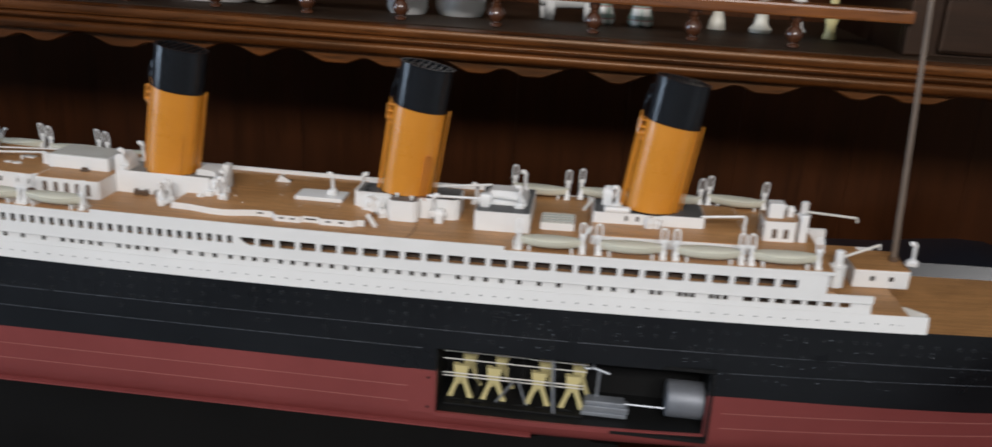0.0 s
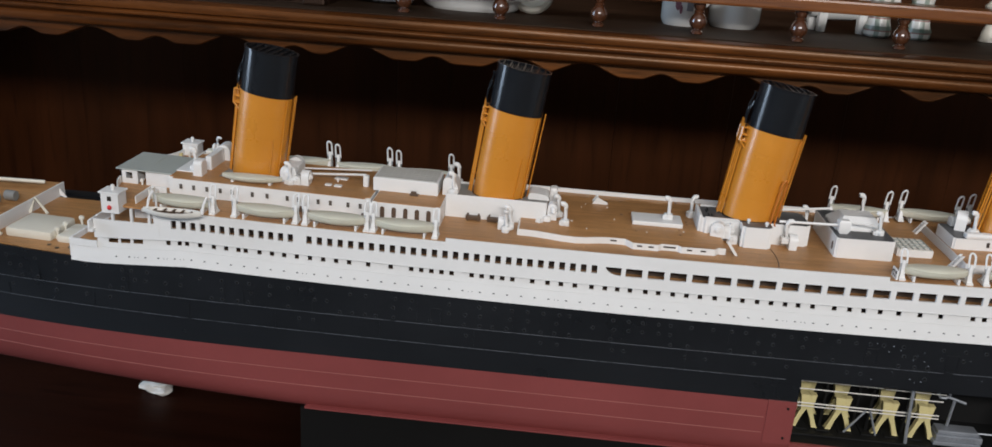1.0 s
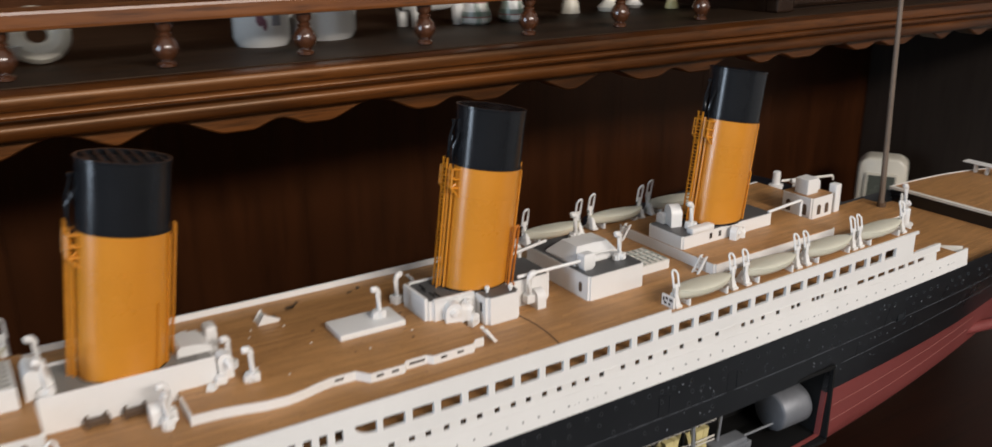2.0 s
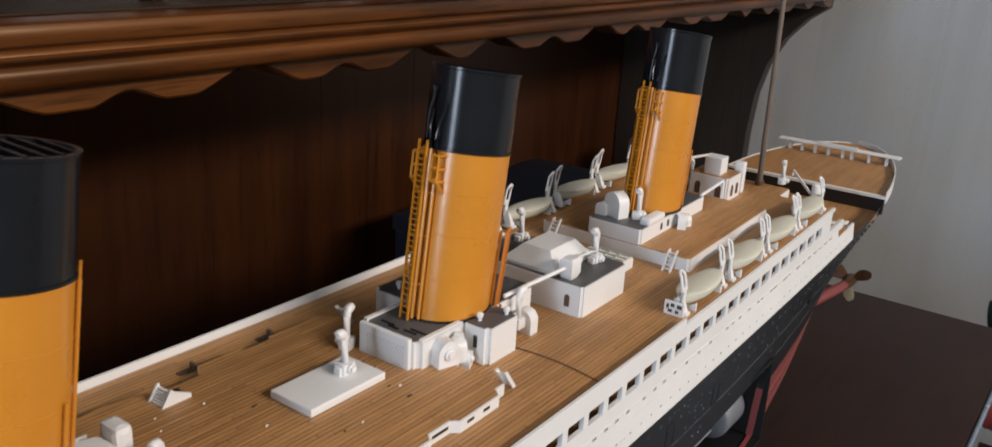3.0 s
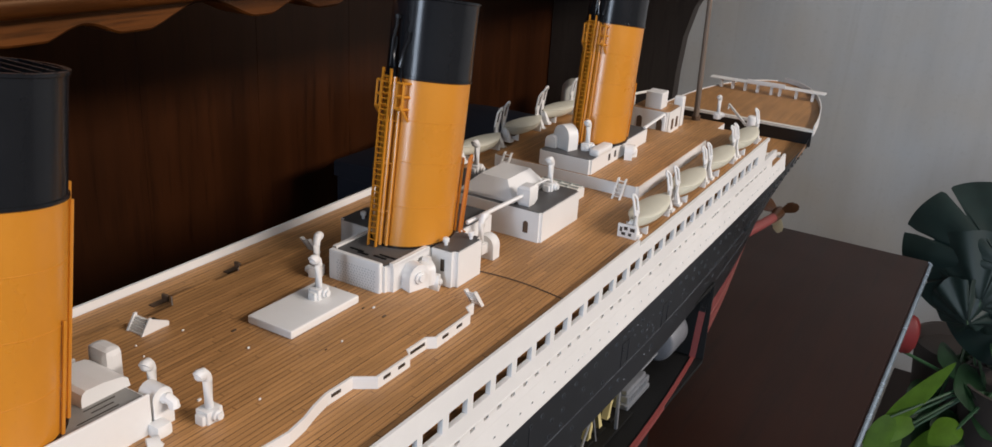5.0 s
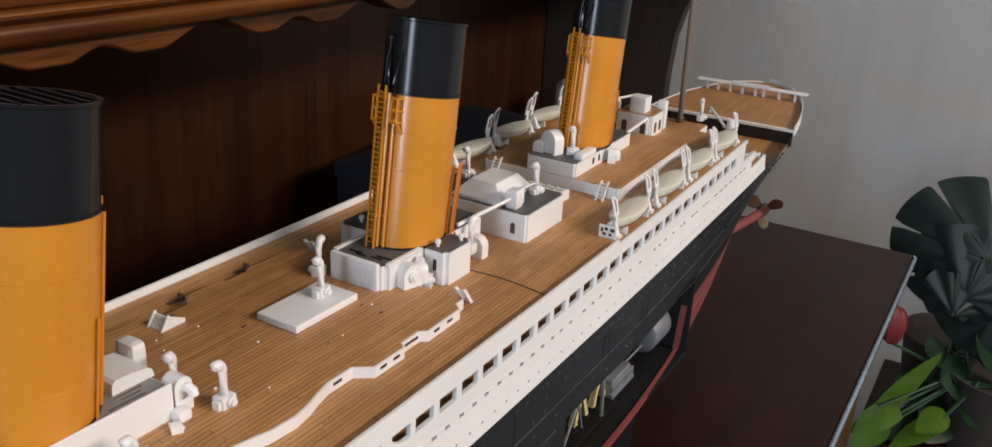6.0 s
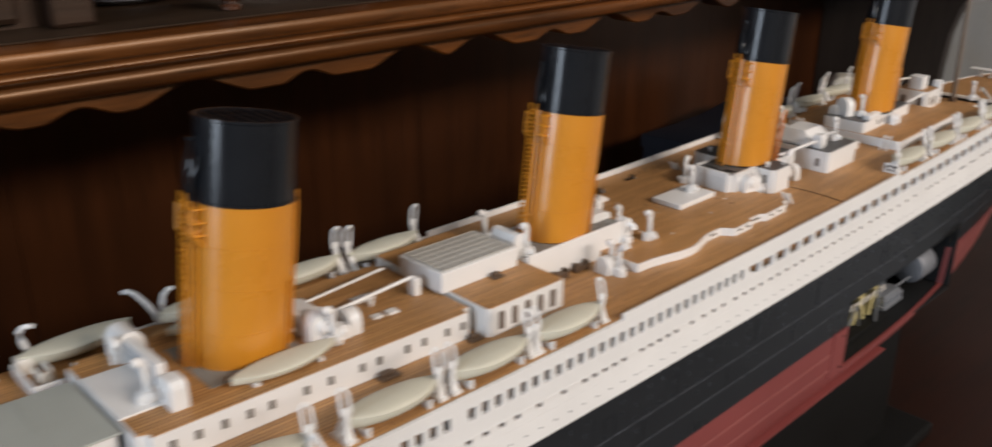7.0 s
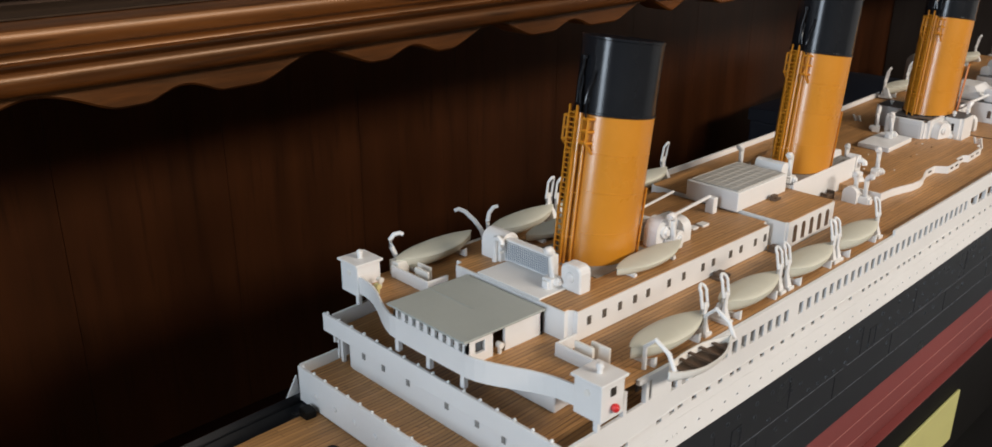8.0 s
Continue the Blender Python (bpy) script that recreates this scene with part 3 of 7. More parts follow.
# ---- superstructure sides ----
def pierced(bm, x0, x1, z0, z1, holes, thick, sgn, inset=None):
    """A side wall that follows the ship, with square openings (xa, xb, za, zb) through it."""
    xs = sorted({x0, x1} | {h[i] for h in holes for i in (0, 1)} | {x0 + (x1 - x0) * k / 60 for k in range(61)})
    zs = sorted({z0, z1} | {h[i] for h in holes for i in (2, 3)} | {z for z, d in inset or ()})
    back = {z: d for z, d in inset or ()}
    level = lambda z: min(back.items(), key=lambda q: abs(q[0] - z))[1] if z not in back else back[z]
    gone = set()
    for a, b, c, d in holes:
        for i in range(len(xs) - 1):
            if a - 1e-7 <= xs[i] and xs[i + 1] <= b + 1e-7:
                for j in range(len(zs) - 1):
                    if c - 1e-7 <= zs[j] and zs[j + 1] <= d + 1e-7:
                        gone.add((i, j))
    cache = {}

    def vert(i, j, k):
        if (i, j, k) not in cache:
            cache[i, j, k] = bm.verts.new((xs[i], sgn * (edge(xs[i]) - k * thick - (level(zs[j]) if inset else 0.0)), zs[j]))
        return cache[i, j, k]

    nx, nz = len(xs) - 1, len(zs) - 1
    full = lambda i, j: 0 <= i < nx and 0 <= j < nz and (i, j) not in gone
    for i in range(nx):
        for j in range(nz):
            if (i, j) in gone:
                continue
            for k in (0, 1):
                bm.faces.new((vert(i, j, k), vert(i + 1, j, k), vert(i + 1, j + 1, k), vert(i, j + 1, k)))
            for di, dj, e in ((-1, 0, ((0, 0), (0, 1))), (1, 0, ((1, 0), (1, 1))), (0, -1, ((0, 0), (1, 0))), (0, 1, ((0, 1), (1, 1)))):
                if not full(i + di, j + dj):
                    (a, b), (c, d) = e
                    bm.faces.new((vert(i + a, j + b, 0), vert(i + c, j + d, 0), vert(i + c, j + d, 1), vert(i + a, j + b, 1)))
    bmesh.ops.recalc_face_normals(bm, faces=bm.faces)


small = [(x, x + 0.0039) for k in range(13) for x in (-0.3095 + 0.00698 * k,)] + [(x, x + 0.0039) for k in range(28) for x in (-0.2125 + 0.00735 * k,)]
large = [(0.0092 + 0.01497 * k, 0.0092 + 0.01497 * k + 0.0113) for k in range(25)]
A_HOLES = [(a, b, 0.9880, 0.9940) for a, b in small] + [(a, b, 0.9874, 0.9936) for a, b in large] + [(-0.0045, 0.0063, 0.9876, 0.9936)]
rng = random.Random(4)
xb = [-0.313, -0.3047, -0.2993, -0.2897, -0.2798, -0.2709, -0.262, -0.2567, -0.2468, -0.2377, -0.229, -0.2199, -0.2105, -0.2011, -0.1918, -0.1825, -0.169, -0.153]
xb += [a + 0.00712 * k for a in (-0.1385, -0.0960) for k in range(5)]
xb += [-0.0537, -0.0431, -0.0338, -0.0242, -0.0127, -0.0035, 0.005, 0.0137, 0.0243, 0.033, 0.0429, 0.0522, 0.0614, 0.0714, 0.081, 0.0901, 0.1, 0.1093, 0.1187, 0.1274, 0.137, 0.1515, 0.1616, 0.1709, 0.1818, 0.194, 0.208, 0.2214]
xb += [0.2424, 0.2498, 0.2591, 0.2719, 0.2852, 0.2903, 0.3039, 0.3081, 0.3123, 0.325, 0.3292, 0.3342]
B_HOLES = [(x - 0.0016, x + 0.0016, 0.9752, 0.9796) for x in xb] + [(a, a + 0.0072, 0.9752, 0.9796) for a in (-0.3575, -0.3485, -0.3390)] + [(0.3460 + 0.0105 * k, 0.3530 + 0.0105 * k, 0.9752, 0.9796) for k in range(7)]
B_INSET = ((0.9715, 0.0009), (0.9752, 0.0013), (0.9796, 0.0016), (0.9842, 0.0016))
A_PROUD = ((0.9797, -0.0006), (0.9992, -0.0006))
for sgn in (-1, 1):
    bm = B()
    pierced(bm, -0.322, 0.399, 0.9797, 0.9992, A_HOLES, 0.0020, sgn, A_PROUD)
    part("promenade_side", sheer(bm), WHITE, ship, "white promenade deck side with rows of windows")
    bm = B()
    pierced(bm, -0.366, 0.430, 0.9715, 0.9842, B_HOLES, 0.0009, sgn, B_INSET)
    part("bridge_deck_side", sheer(bm), WHITE, ship, "white bridge deck side with small square windows")
    bm = B()
    side_strip(bm, -0.3860, -0.366, 0.9713, 0.9765, 0.0012, 6, sgn, 0.0)
    part("forward_side_bulwark", sheer(bm), WHITE, ship)
    bm = B()
    side_strip(bm, -0.3865, 0.468, 0.9595, 0.9714, 0.0014, 70, sgn, 0.0003, 0.0012)
    part("shelter_deck_side", sheer(bm), WHITE, ship, "white lower side above the black hull")
    bm = B()
    side_strip(bm, 0.399, 0.430, 0.9797, 0.9848, 0.0016, 6, sgn, 0.0006)
    part("deck_ledge", sheer(bm), WHITE, ship)
    bm = B()
    side_strip(bm, -0.366, 0.430, 0.9795, 0.9800, 0.0020, 70, sgn, 0.00078)
    part("deck_lip", sheer(bm), WHITE, ship)
    bm = B()
    side_strip(bm, -0.115, 0.1825, 0.9990, 1.0032, 0.0012, 30, sgn, 0.0008)
    part("bulwark", sheer(bm), WHITE, ship, "solid white bulwark along the boat deck")
    for xa, xc in ((-0.33, -0.115), (0.1825, 0.402)):
        bm = B()
        side_strip(bm, xa, xc, 0.9984, 1.0003, 0.0016, 24, sgn, 0.0009)
        part("deck_edge", sheer(bm), WHITE, ship)
    # rounded lower corner of the first wide opening
    bm = B()
    y = edge(0.0)
    fill = [(-0.0046, 0.9875)] + [(0.0063 - 0.0109 * math.cos(radians(q)), 0.9937 - 0.0062 * math.sin(radians(q))) for q in range(0, 91, 10)]
    rings(bm, [[(x, sgn * (y - d), z) for x, z in fill] for d in (-0.0004, 0.0011)])
    part("corner_plate", sheer(bm), WHITE, ship)
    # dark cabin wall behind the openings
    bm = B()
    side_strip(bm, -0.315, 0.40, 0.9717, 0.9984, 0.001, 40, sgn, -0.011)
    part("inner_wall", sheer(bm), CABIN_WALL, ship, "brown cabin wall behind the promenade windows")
    # round scuttles: a moulded rim round a dark pit
    bm, rim, dark, hrim = B(), B(), B(), B()

    def scuttle(pit, ring, x, y, z, r, proud=0.00014):
        place = lambda q, d: [(x + q * math.cos(2 * math.pi * j / 8), sgn * (y + d), z + q * math.sin(2 * math.pi * j / 8)) for j in range(8)]
        rings(ring, [place(r * 1.35, -0.0004), place(r * 1.30, proud * 0.86), place(r, proud), place(r * 0.95, -0.0003)], False)
        rings(pit, [place(r, -0.0004), place(r, 0.00004)])

    k = -0.352
    while k < 0.445:
        pair = rng.random() < 0.16
        for dx, r in (((0.0, 0.00085),) if not pair else ((0.0, 0.00085), (0.0040, 0.00042), (0.0066, 0.00042))):
            scuttle(bm, rim, k + dx, edge(k + dx) - 0.00028, 0.9650, r)
        k += 0.0096 if not pair else 0.0122
    k = -0.60
    while k < 0.60:
        for zz, chance in ((0.9540, 0.85), (0.9470, 0.55), (0.9395, 0.6), (0.9310, 0.25)):
            x = k + rng.uniform(-0.0015, 0.0015)
            z = zz + 0.02 * x * x
            if rng.random() < chance:
                scuttle(dark, hrim, x, half(x, z), z - lift(x) + droop(x, zz), 0.00108, 0.00026)
        k += rng.choice((0.0088, 0.0096, 0.0120, 0.0150))
    tagged(part("scuttle_row", sheer(bm), paint("scuttle_shade", (0.035, 0.036, 0.040), 0.5, 0.1, 60), ship, "row of tiny dark round scuttles"), kind="stuff")
    tagged(part("scuttle_rim_row", sheer(rim), WHITE, ship, "tiny white rims round the scuttles"), kind="stuff")
    tagged(part("hull_pitting", sheer(dark), BLACK_IN, ship, "scattered tiny pits in the black hull"), kind="stuff")
    tagged(part("hull_pitting_rim", sheer(hrim), paint("rubbed_black_paint", (0.032, 0.035, 0.040), 0.35, 0.2, 80), ship, "tiny dark grey rims round the hull pits"), kind="stuff")
    # upright plate joints and shell doors on the black side
    for x in (-0.575, -0.505, -0.440, -0.372, -0.300, -0.236, -0.160, -0.092, -0.015, 0.058, 0.360, 0.428, 0.492):
        for za, zb in ((0.9225, 0.9355), (0.9385, 0.9545)):
            bm = B()
            rings(bm, [[(x - 0.0002, sgn * (half(x, z) - 0.0005), z), (x + 0.0002, sgn * (half(x, z) - 0.0005), z), (x + 0.0002, sgn * (half(x, z) + 0.00022), z), (x - 0.0002, sgn * (half(x, z) + 0.00022), z)] for z in (za, (za + zb) / 2, zb)])
            part("plate_joint", bm, BLACK, ship)
            x += 0.027
    for x, z, w, h in ((-0.470, 0.9445, 0.0040, 0.0062), (-0.255, 0.9440, 0.0040, 0.0060), (-0.120, 0.9440, 0.0040, 0.0060), (0.182, 0.9450, 0.0042, 0.0064), (0.236, 0.9450, 0.0042, 0.0064), (0.405, 0.9455, 0.0040, 0.0060)):
        bm = B()
        y = half(x, z)
        rings(bm, [[(x - w * q, sgn * (y + d), z - h * q), (x + w * q, sgn * (y + d), z - h * q), (x + w * q, sgn * (y + d), z + h * q), (x - w * q, sgn * (y + d), z + h * q)] for q, d in ((1.0, -0.0006), (1.0, 0.00028), (0.88, 0.00028), (0.86, -0.0001))])
        part("shell_door", bm, BLACK, ship, "black shell door with a raised rim")

part("promenade_deck", sheer(deck_plate(B(), -0.366, 0.405, 0.9853, 0.0012, 0.0014, 60)), DECK, ship, "planked brown promenade deck")
part("bridge_deck", sheer(deck_plate(B(), -0.386, 0.455, 0.9716, 0.0012, 0.0014, 60)), DECK, ship, "planked brown bridge deck")
part("boat_deck", sheer(deck_plate(B(), -0.352, 0.402, DECKZ, 0.0013, 0.0011, 60)), DECK, ship, "planked brown boat deck")

# raised lounge roof with its wavy white edge
WAVE = [(-0.067, 0.0425), (-0.055, 0.0432), (-0.045, 0.0452), (-0.036, 0.0475), (-0.026, 0.0482), (-0.018, 0.0468), (-0.011, 0.0446), (-0.004, 0.0430), (0.0088, 0.0430), (0.0138, 0.0495), (0.0315, 0.0495), (0.0338, 0.0468), (0.0450, 0.0468), (0.0475, 0.0495), (0.0705, 0.0490), (0.0735, 0.0455), (0.0785, 0.0455), (0.0785, 0.0300)]
bm = B()
prism(bm, [(x, -y + 0.0006) for x, y in WAVE] + [(x, y - 0.0006) for x, y in reversed(WAVE)], 1.0004, 1.0046)
part("lounge_roof", sheer(bm), DECK, ship, "raised planked roof amidships")
for sgn in (-1, 1):
    bm = B()
    loops = []
    for x, y in WAVE[:-1]:
        top = 1.0047 if sgn < 0 else 1.0040
        loops.append([(x, sgn * y, 1.0001), (x, sgn * y, top), (x, sgn * (y - 0.0008), top), (x, sgn * (y - 0.0008), 1.0001)])
    rings(bm, loops)
    edging = part("roof_edging", sheer(bm), WHITE, ship, "wavy white edging of the raised roof")
    for xw, w in ((0.0005, 0.0022), (0.0185, 0.0018), (0.0265, 0.0018), (0.0395, 0.0042), (0.053, 0.0018), (0.0625, 0.0018)):
        y = next(b[1] + (xw - b[0]) / (c[0] - b[0]) * (c[1] - b[1]) for b, c in zip(WAVE, WAVE[1:]) if b[0] <= xw <= c[0])
        bm = B()
        prism(bm, [(xw - w, sgn * (y - 0.0003)), (xw + w, sgn * (y - 0.0003)), (xw + w, sgn * (y + 0.00025)), (xw - w, sgn * (y + 0.00025))], 1.0023, 1.0034)
        part("fanlight", sheer(bm), DARK_WIN, edging)

bm = B()
box(bm, -0.0678, -0.0668, -0.0425, -0.0228, 1.0001, 1.0047)
part("roof_edging", sheer(bm), WHITE, ship, "white fore end of the raised roof")

# ---- deckhouses ----
def house(name, x0, x1, y0, y1, z0, z1, roof, label, bev=0.0012, lip=0.0006, roof_name="roof"):
    """White walls with rounded corners under a roof of its own."""
    bm = B()
    box(bm, x0, x1, y0, y1, z0, z1, 0)
    up = [e for e in bm.edges if abs(e.verts[0].co.z - e.verts[1].co.z) > 1e-6]
    bmesh.ops.bevel(bm, geom=up, offset=bev, segments=3, affect="EDGES")
    ob = part(name, sheer(bm), WHITE, ship, label)
    bm = B()
    box(bm, x0 + lip, x1 - lip, y0 + lip, y1 - lip, z1 - 0.0003, z1 + 0.0004)
    up = [e for e in bm.edges if abs(e.verts[0].co.z - e.verts[1].co.z) > 1e-6]
    bmesh.ops.bevel(bm, geom=up, offset=bev, segments=3, affect="EDGES")
    part(roof_name, sheer(bm), roof, ob)
    return ob


def square_windows(parent, pts, w, h, axis, mat=DARK_WIN, arched=False):
    """Recessed dark lights set in a house wall: pts are (x, y, z) centres, axis the wall's normal."""
    for x, y, z in pts:
        bm = B()
        shape = [(-w, -h), (w, -h), (w, h), (-w, h)] if not arched else [(-w, -h), (w, -h)] + [(w * math.cos(radians(a)), h - w + w * math.sin(radians(a))) for a in range(0, 181, 30)]
        d = 0.0003
        if axis[0]:
            rings(bm, [[(x + s, y + u, z + v) for u, v in shape] for s in (-d, d)])
        else:
            rings(bm, [[(x + u, y + s, z + v) for u, v in shape] for s in (-d, d)])
        ob = part("window", sheer(bm), mat, parent)


WIN_PALE = paint("shaded_window_recess", (0.10, 0.085, 0.070), 0.4, 0.2, 60)
officers = house("officers_house", -0.327, -0.176, -0.035, 0.035, 1.0, 1.0126, DECK, "long white officers' house with planked roof", 0.0036)
square_windows(officers, [(x, s * 0.035, 1.0072) for s in (-1, 1) for x in (-0.3165, -0.307, -0.297, -0.287, -0.278, -0.263, -0.252, -0.237, -0.2285, -0.214, -0.205, -0.192, -0.183)], 0.0011, 0.0018, (0, 1), WIN_PALE)
gym = house("arched_house", -0.1735, -0.1235, -0.0415, 0.0415, 1.0, 1.0138, DECK, "white house with a row of arched windows")
square_windows(gym, [(-0.1655 + 0.0084 * k, s * 0.0415, 1.0068) for s in (-1, 1) for k in range(5)], 0.0016, 0.0045, (0, 1), BROWN_BENCH, True)
bm = B()
box(bm, -0.178, -0.1295, -0.0155, 0.0155, 1.0138, 1.0240, 0.0006)
dome = part("skylight", sheer(bm), WHITE, ship, "white boxed skylight with gridded grey glazing")
bm = B()
box(bm, -0.1762, -0.1313, -0.0138, 0.0138, 1.0238, 1.0245)
part("glazing", sheer(bm), paint("skylight_glazing", (0.40, 0.385, 0.35), 0.4, 0.10, 60), dome)
BAR = paint("glazing_bar_paint", (0.47, 0.455, 0.42), 0.5, 0.06, 60)
for k in range(10):
    bm = B()
    x = -0.1762 + 0.00499 * k
    box(bm, x - 0.00020, x + 0.00020, -0.0138, 0.0138, 1.0245, 1.02465)
    part("glazing_bar", sheer(bm), BAR, dome)
for y in (-0.0138, -0.0092, -0.0046, 0.0, 0.0046, 0.0092, 0.0138):
    bm = B()
    box(bm, -0.1762, -0.1313, y - 0.00018, y + 0.00018, 1.0245, 1.0247)
    part("glazing_bar", sheer(bm), BAR, dome)

casing_b = house("funnel_casing", -0.1235, -0.0485, -0.0160, 0.0160, 1.0, 1.0157, GREY_MID, "white casing with grey top under a funnel")
for sgn in (-1, 1):
    bm = B()
    box(bm, -0.1233, -0.0487, min(sgn * 0.0161, sgn * 0.0170), max(sgn * 0.0161, sgn * 0.0170), 1.0, 1.0174, 0.0003)
    part("side_wall", sheer(bm), WHITE, casing_b)
for k, (xa, xc) in enumerate(((-0.0640, -0.0540), (-0.0630, -0.0560), (-0.0690, -0.0560))):
    bm = B()
    box(bm, xa, xc, -0.0088 - 0.0022 * k, -0.0085 - 0.0022 * k, 1.0159, 1.0163)
    part("slit", sheer(bm), DARK_WIN, casing_b)
for x in (-0.102, -0.086):
    bm = B()
    box(bm, x - 0.0055, x + 0.0055, -0.0212, -0.0175, 1.0004, 1.0032, 0.0003)
    for q in (-0.004, 0.004):
        box(bm, x + q - 0.0006, x + q + 0.0006, -0.0215, -0.0174, 1.0, 1.0046)
    part("bench", sheer(bm), BROWN_BENCH, ship, "small brown deck bench")

# casing of the third funnel: a cross of rounded white walls under one dark roof, with a perforated intake in front
CZ = 1.0156
casing_c = house("funnel_casing", 0.0645, 0.1420, -0.0152, 0.0152, 1.0, CZ, GREY, "white casing with dark grey top under a funnel", 0.0024)
for sgn, reach in ((-1, 0.0278), (1, 0.0340)):
    h = house("casing_cabin", 0.0915, 0.1130, min(sgn * 0.0140, sgn * reach), max(sgn * 0.0140, sgn * reach), 1.0003, CZ + 0.0002, GREY, "white square cabin with a dark grey top", 0.0020)
    square_windows(h, [(0.0915, sgn * 0.0215, 1.0095)], 0.0009, 0.0026, (1, 0))
bm = B()
box(bm, 0.0625, 0.0648, -0.0118, 0.0140, 1.0004, CZ + 0.0016, 0.0009)
grate = part("air_intake", sheer(bm), WHITE, ship, "white perforated intake screen")
bm = B()
for j in range(9):
    for k in range(14):
        y, z = -0.0092 + 0.0014 * k + 0.0005 * (j % 2), 1.0048 + 0.00108 * j
        rings(bm, [[(0.06242, y - 0.00048, z - 0.0003), (0.06242, y + 0.0002, z - 0.0003), (0.06242, y + 0.00048, z + 0.0003), (0.06242, y - 0.0002, z + 0.0003)], [(0.0632, y - 0.00048, z - 0.0003), (0.0632, y + 0.0002, z - 0.0003), (0.0632, y + 0.00048, z + 0.0003), (0.0632, y - 0.0002, z + 0.0003)]])
tagged(part("perforated_sheet", sheer(bm), paint("shaded_styrene", (0.50, 0.50, 0.49), 0.5, 0.06, 60), grate), kind="stuff")
for y0, y1, xa in ((-0.0152, -0.0134, 0.0665), (0.0134, 0.0152, 0.0665)):
    bm = B()
    rings(bm, [[(x, y0, CZ - 0.0002), (x, y1, CZ - 0.0002), (x, y1, z), (x, y0, z)] for x, z in ((xa, CZ + 0.0013), (0.0900, CZ + 0.0010), (0.0915, CZ + 0.0004))])
    part("coaming", sheer(bm), WHITE, casing_c)
for x, y, w in ((0.0700, -0.0060, 0.0030), (0.0722, -0.0085, 0.0042), (0.0705, 0.0060, 0.0034), (0.0690, 0.0018, 0.0026)):
    bm = B()
    box(bm, x - 0.0004, x + 0.0004, y - w, y + w, CZ + 0.0003, CZ + 0.0008)
    part("slit", sheer(bm), BLACK_IN, casing_c)

lounge = house("smoke_room_house", 0.1562, 0.1965, -0.0320, 0.0320, 1.0, 1.0145, GREY, "white deckhouse with dark grey top and a door")
square_windows(lounge, [(0.1562, -0.024, 1.0066)], 0.0013, 0.0029, (1, 0), BROWN_BENCH, True)
bm = B()
rings(bm, [[(x0, -w, z), (x1, -w, z), (x1, w, z), (x0, w, z)] for x0, x1, w, z in ((0.1590, 0.1925, 0.0150, 1.0148), (0.1592, 0.1923, 0.0148, 1.0162), (0.1655, 0.1875, 0.0075, 1.0236))])
part("sloping_skylight", sheer(bm), WHITE, ship, "white sloping skylight on a deckhouse")
low = house("flat_skylight", 0.2035, 0.2285, -0.020, 0.006, 1.0, 1.0050, WHITE_OLD, "low white gridded skylight")
for k in range(6):
    bm = B()
    box(bm, 0.2055 + 0.0042 * k, 0.2062 + 0.0042 * k, -0.0185, 0.0045, 1.0053, 1.0060)
    part("glazing_bar", sheer(bm), ROOF, low)
for y in (-0.0130, -0.0070, -0.0010):
    bm = B()
    box(bm, 0.2050, 0.2270, y - 0.0004, y + 0.0004, 1.0053, 1.0061)
    part("glazing_bar", sheer(bm), ROOF, low)

house("smoking_room_roof", 0.2408, 0.3500, -0.0450, 0.0450, 1.0, 1.0066, DECK, "raised planked roof with a white coaming")
casing_d = house("funnel_casing", 0.2415, 0.3215, -0.0160, 0.0165, 1.0003, 1.0152, GREY, "white casing with dark grey top under the last funnel")
square_windows(casing_d, [(x, -0.0160, 1.0115) for x in (0.2655, 0.2735)], 0.001, 0.0018, (0, 1))
hut = house("entrance_house", 0.3645, 0.3870, -0.0132, 0.0135, 0.9998, 1.0150, DECK, "small white house with arched windows")
square_windows(hut, [(x, -0.0132, 1.0062) for x in (0.372, 0.380)], 0.0017, 0.0036, (0, 1), BROWN_BENCH, True)
square_windows(hut, [(0.3645, -0.0070, 1.0062), (0.3645, 0.0070, 1.0062)], 0.0019, 0.0040, (1, 0), BROWN_BENCH, True)
bm = B()
box(bm, 0.3675, 0.3785, -0.0060, 0.0055, 1.0152, 1.0262, 0.0006)
part("tank", sheer(bm), WHITE, ship, "white square tank on the small house")


# ---- funnels ----
FA, FB, RAKE = 0.0193, 0.0160, math.tan(radians(7.6))


def ell(z, a, b, n=48):
    return [(z * RAKE + a * math.cos(2 * math.pi * k / n), b * math.sin(2 * math.pi * k / n), z) for k in range(n)]


H_BUFF, H_TOP = 0.0650, 0.0965


def cant(bm):
    """Cuts and bands of a funnel lie square to its raked axis; the foot stays level."""
    for v in bm.verts:
        v.co.z -= 0.165 * (v.co.x - v.co.z * RAKE) * max(0.0, min(1.0, v.co.z / 0.025))
    return bm


bm = B()
rings(bm, [ell(z, FA, FB) for z in (-0.003, 0.0, 0.02, 0.045, H_BUFF)], False)
funnel = part("funnel", cant(bm), BUFF, ship, "raked orange funnel with black top", True)
bm = B()
rings(bm, [ell(H_BUFF - 0.0004, FA, FB), ell(H_BUFF, FA + 0.0006, FB + 0.0006), ell(H_BUFF + 0.0008, FA + 0.0006, FB + 0.0006), ell(H_BUFF + 0.001, FA + 0.0001, FB + 0.0001), ell(H_TOP - 0.0012, FA + 0.0001, FB + 0.0001), ell(H_TOP - 0.0009, FA + 0.0006, FB + 0.0006), ell(H_TOP, FA + 0.0006, FB + 0.0006), ell(H_TOP, FA - 0.0009, FB - 0.0009), ell(H_TOP - 0.012, FA - 0.0011, FB - 0.0011)], False)
part("cap", cant(bm), BLACK_CAP, funnel, "satin black funnel top", True)
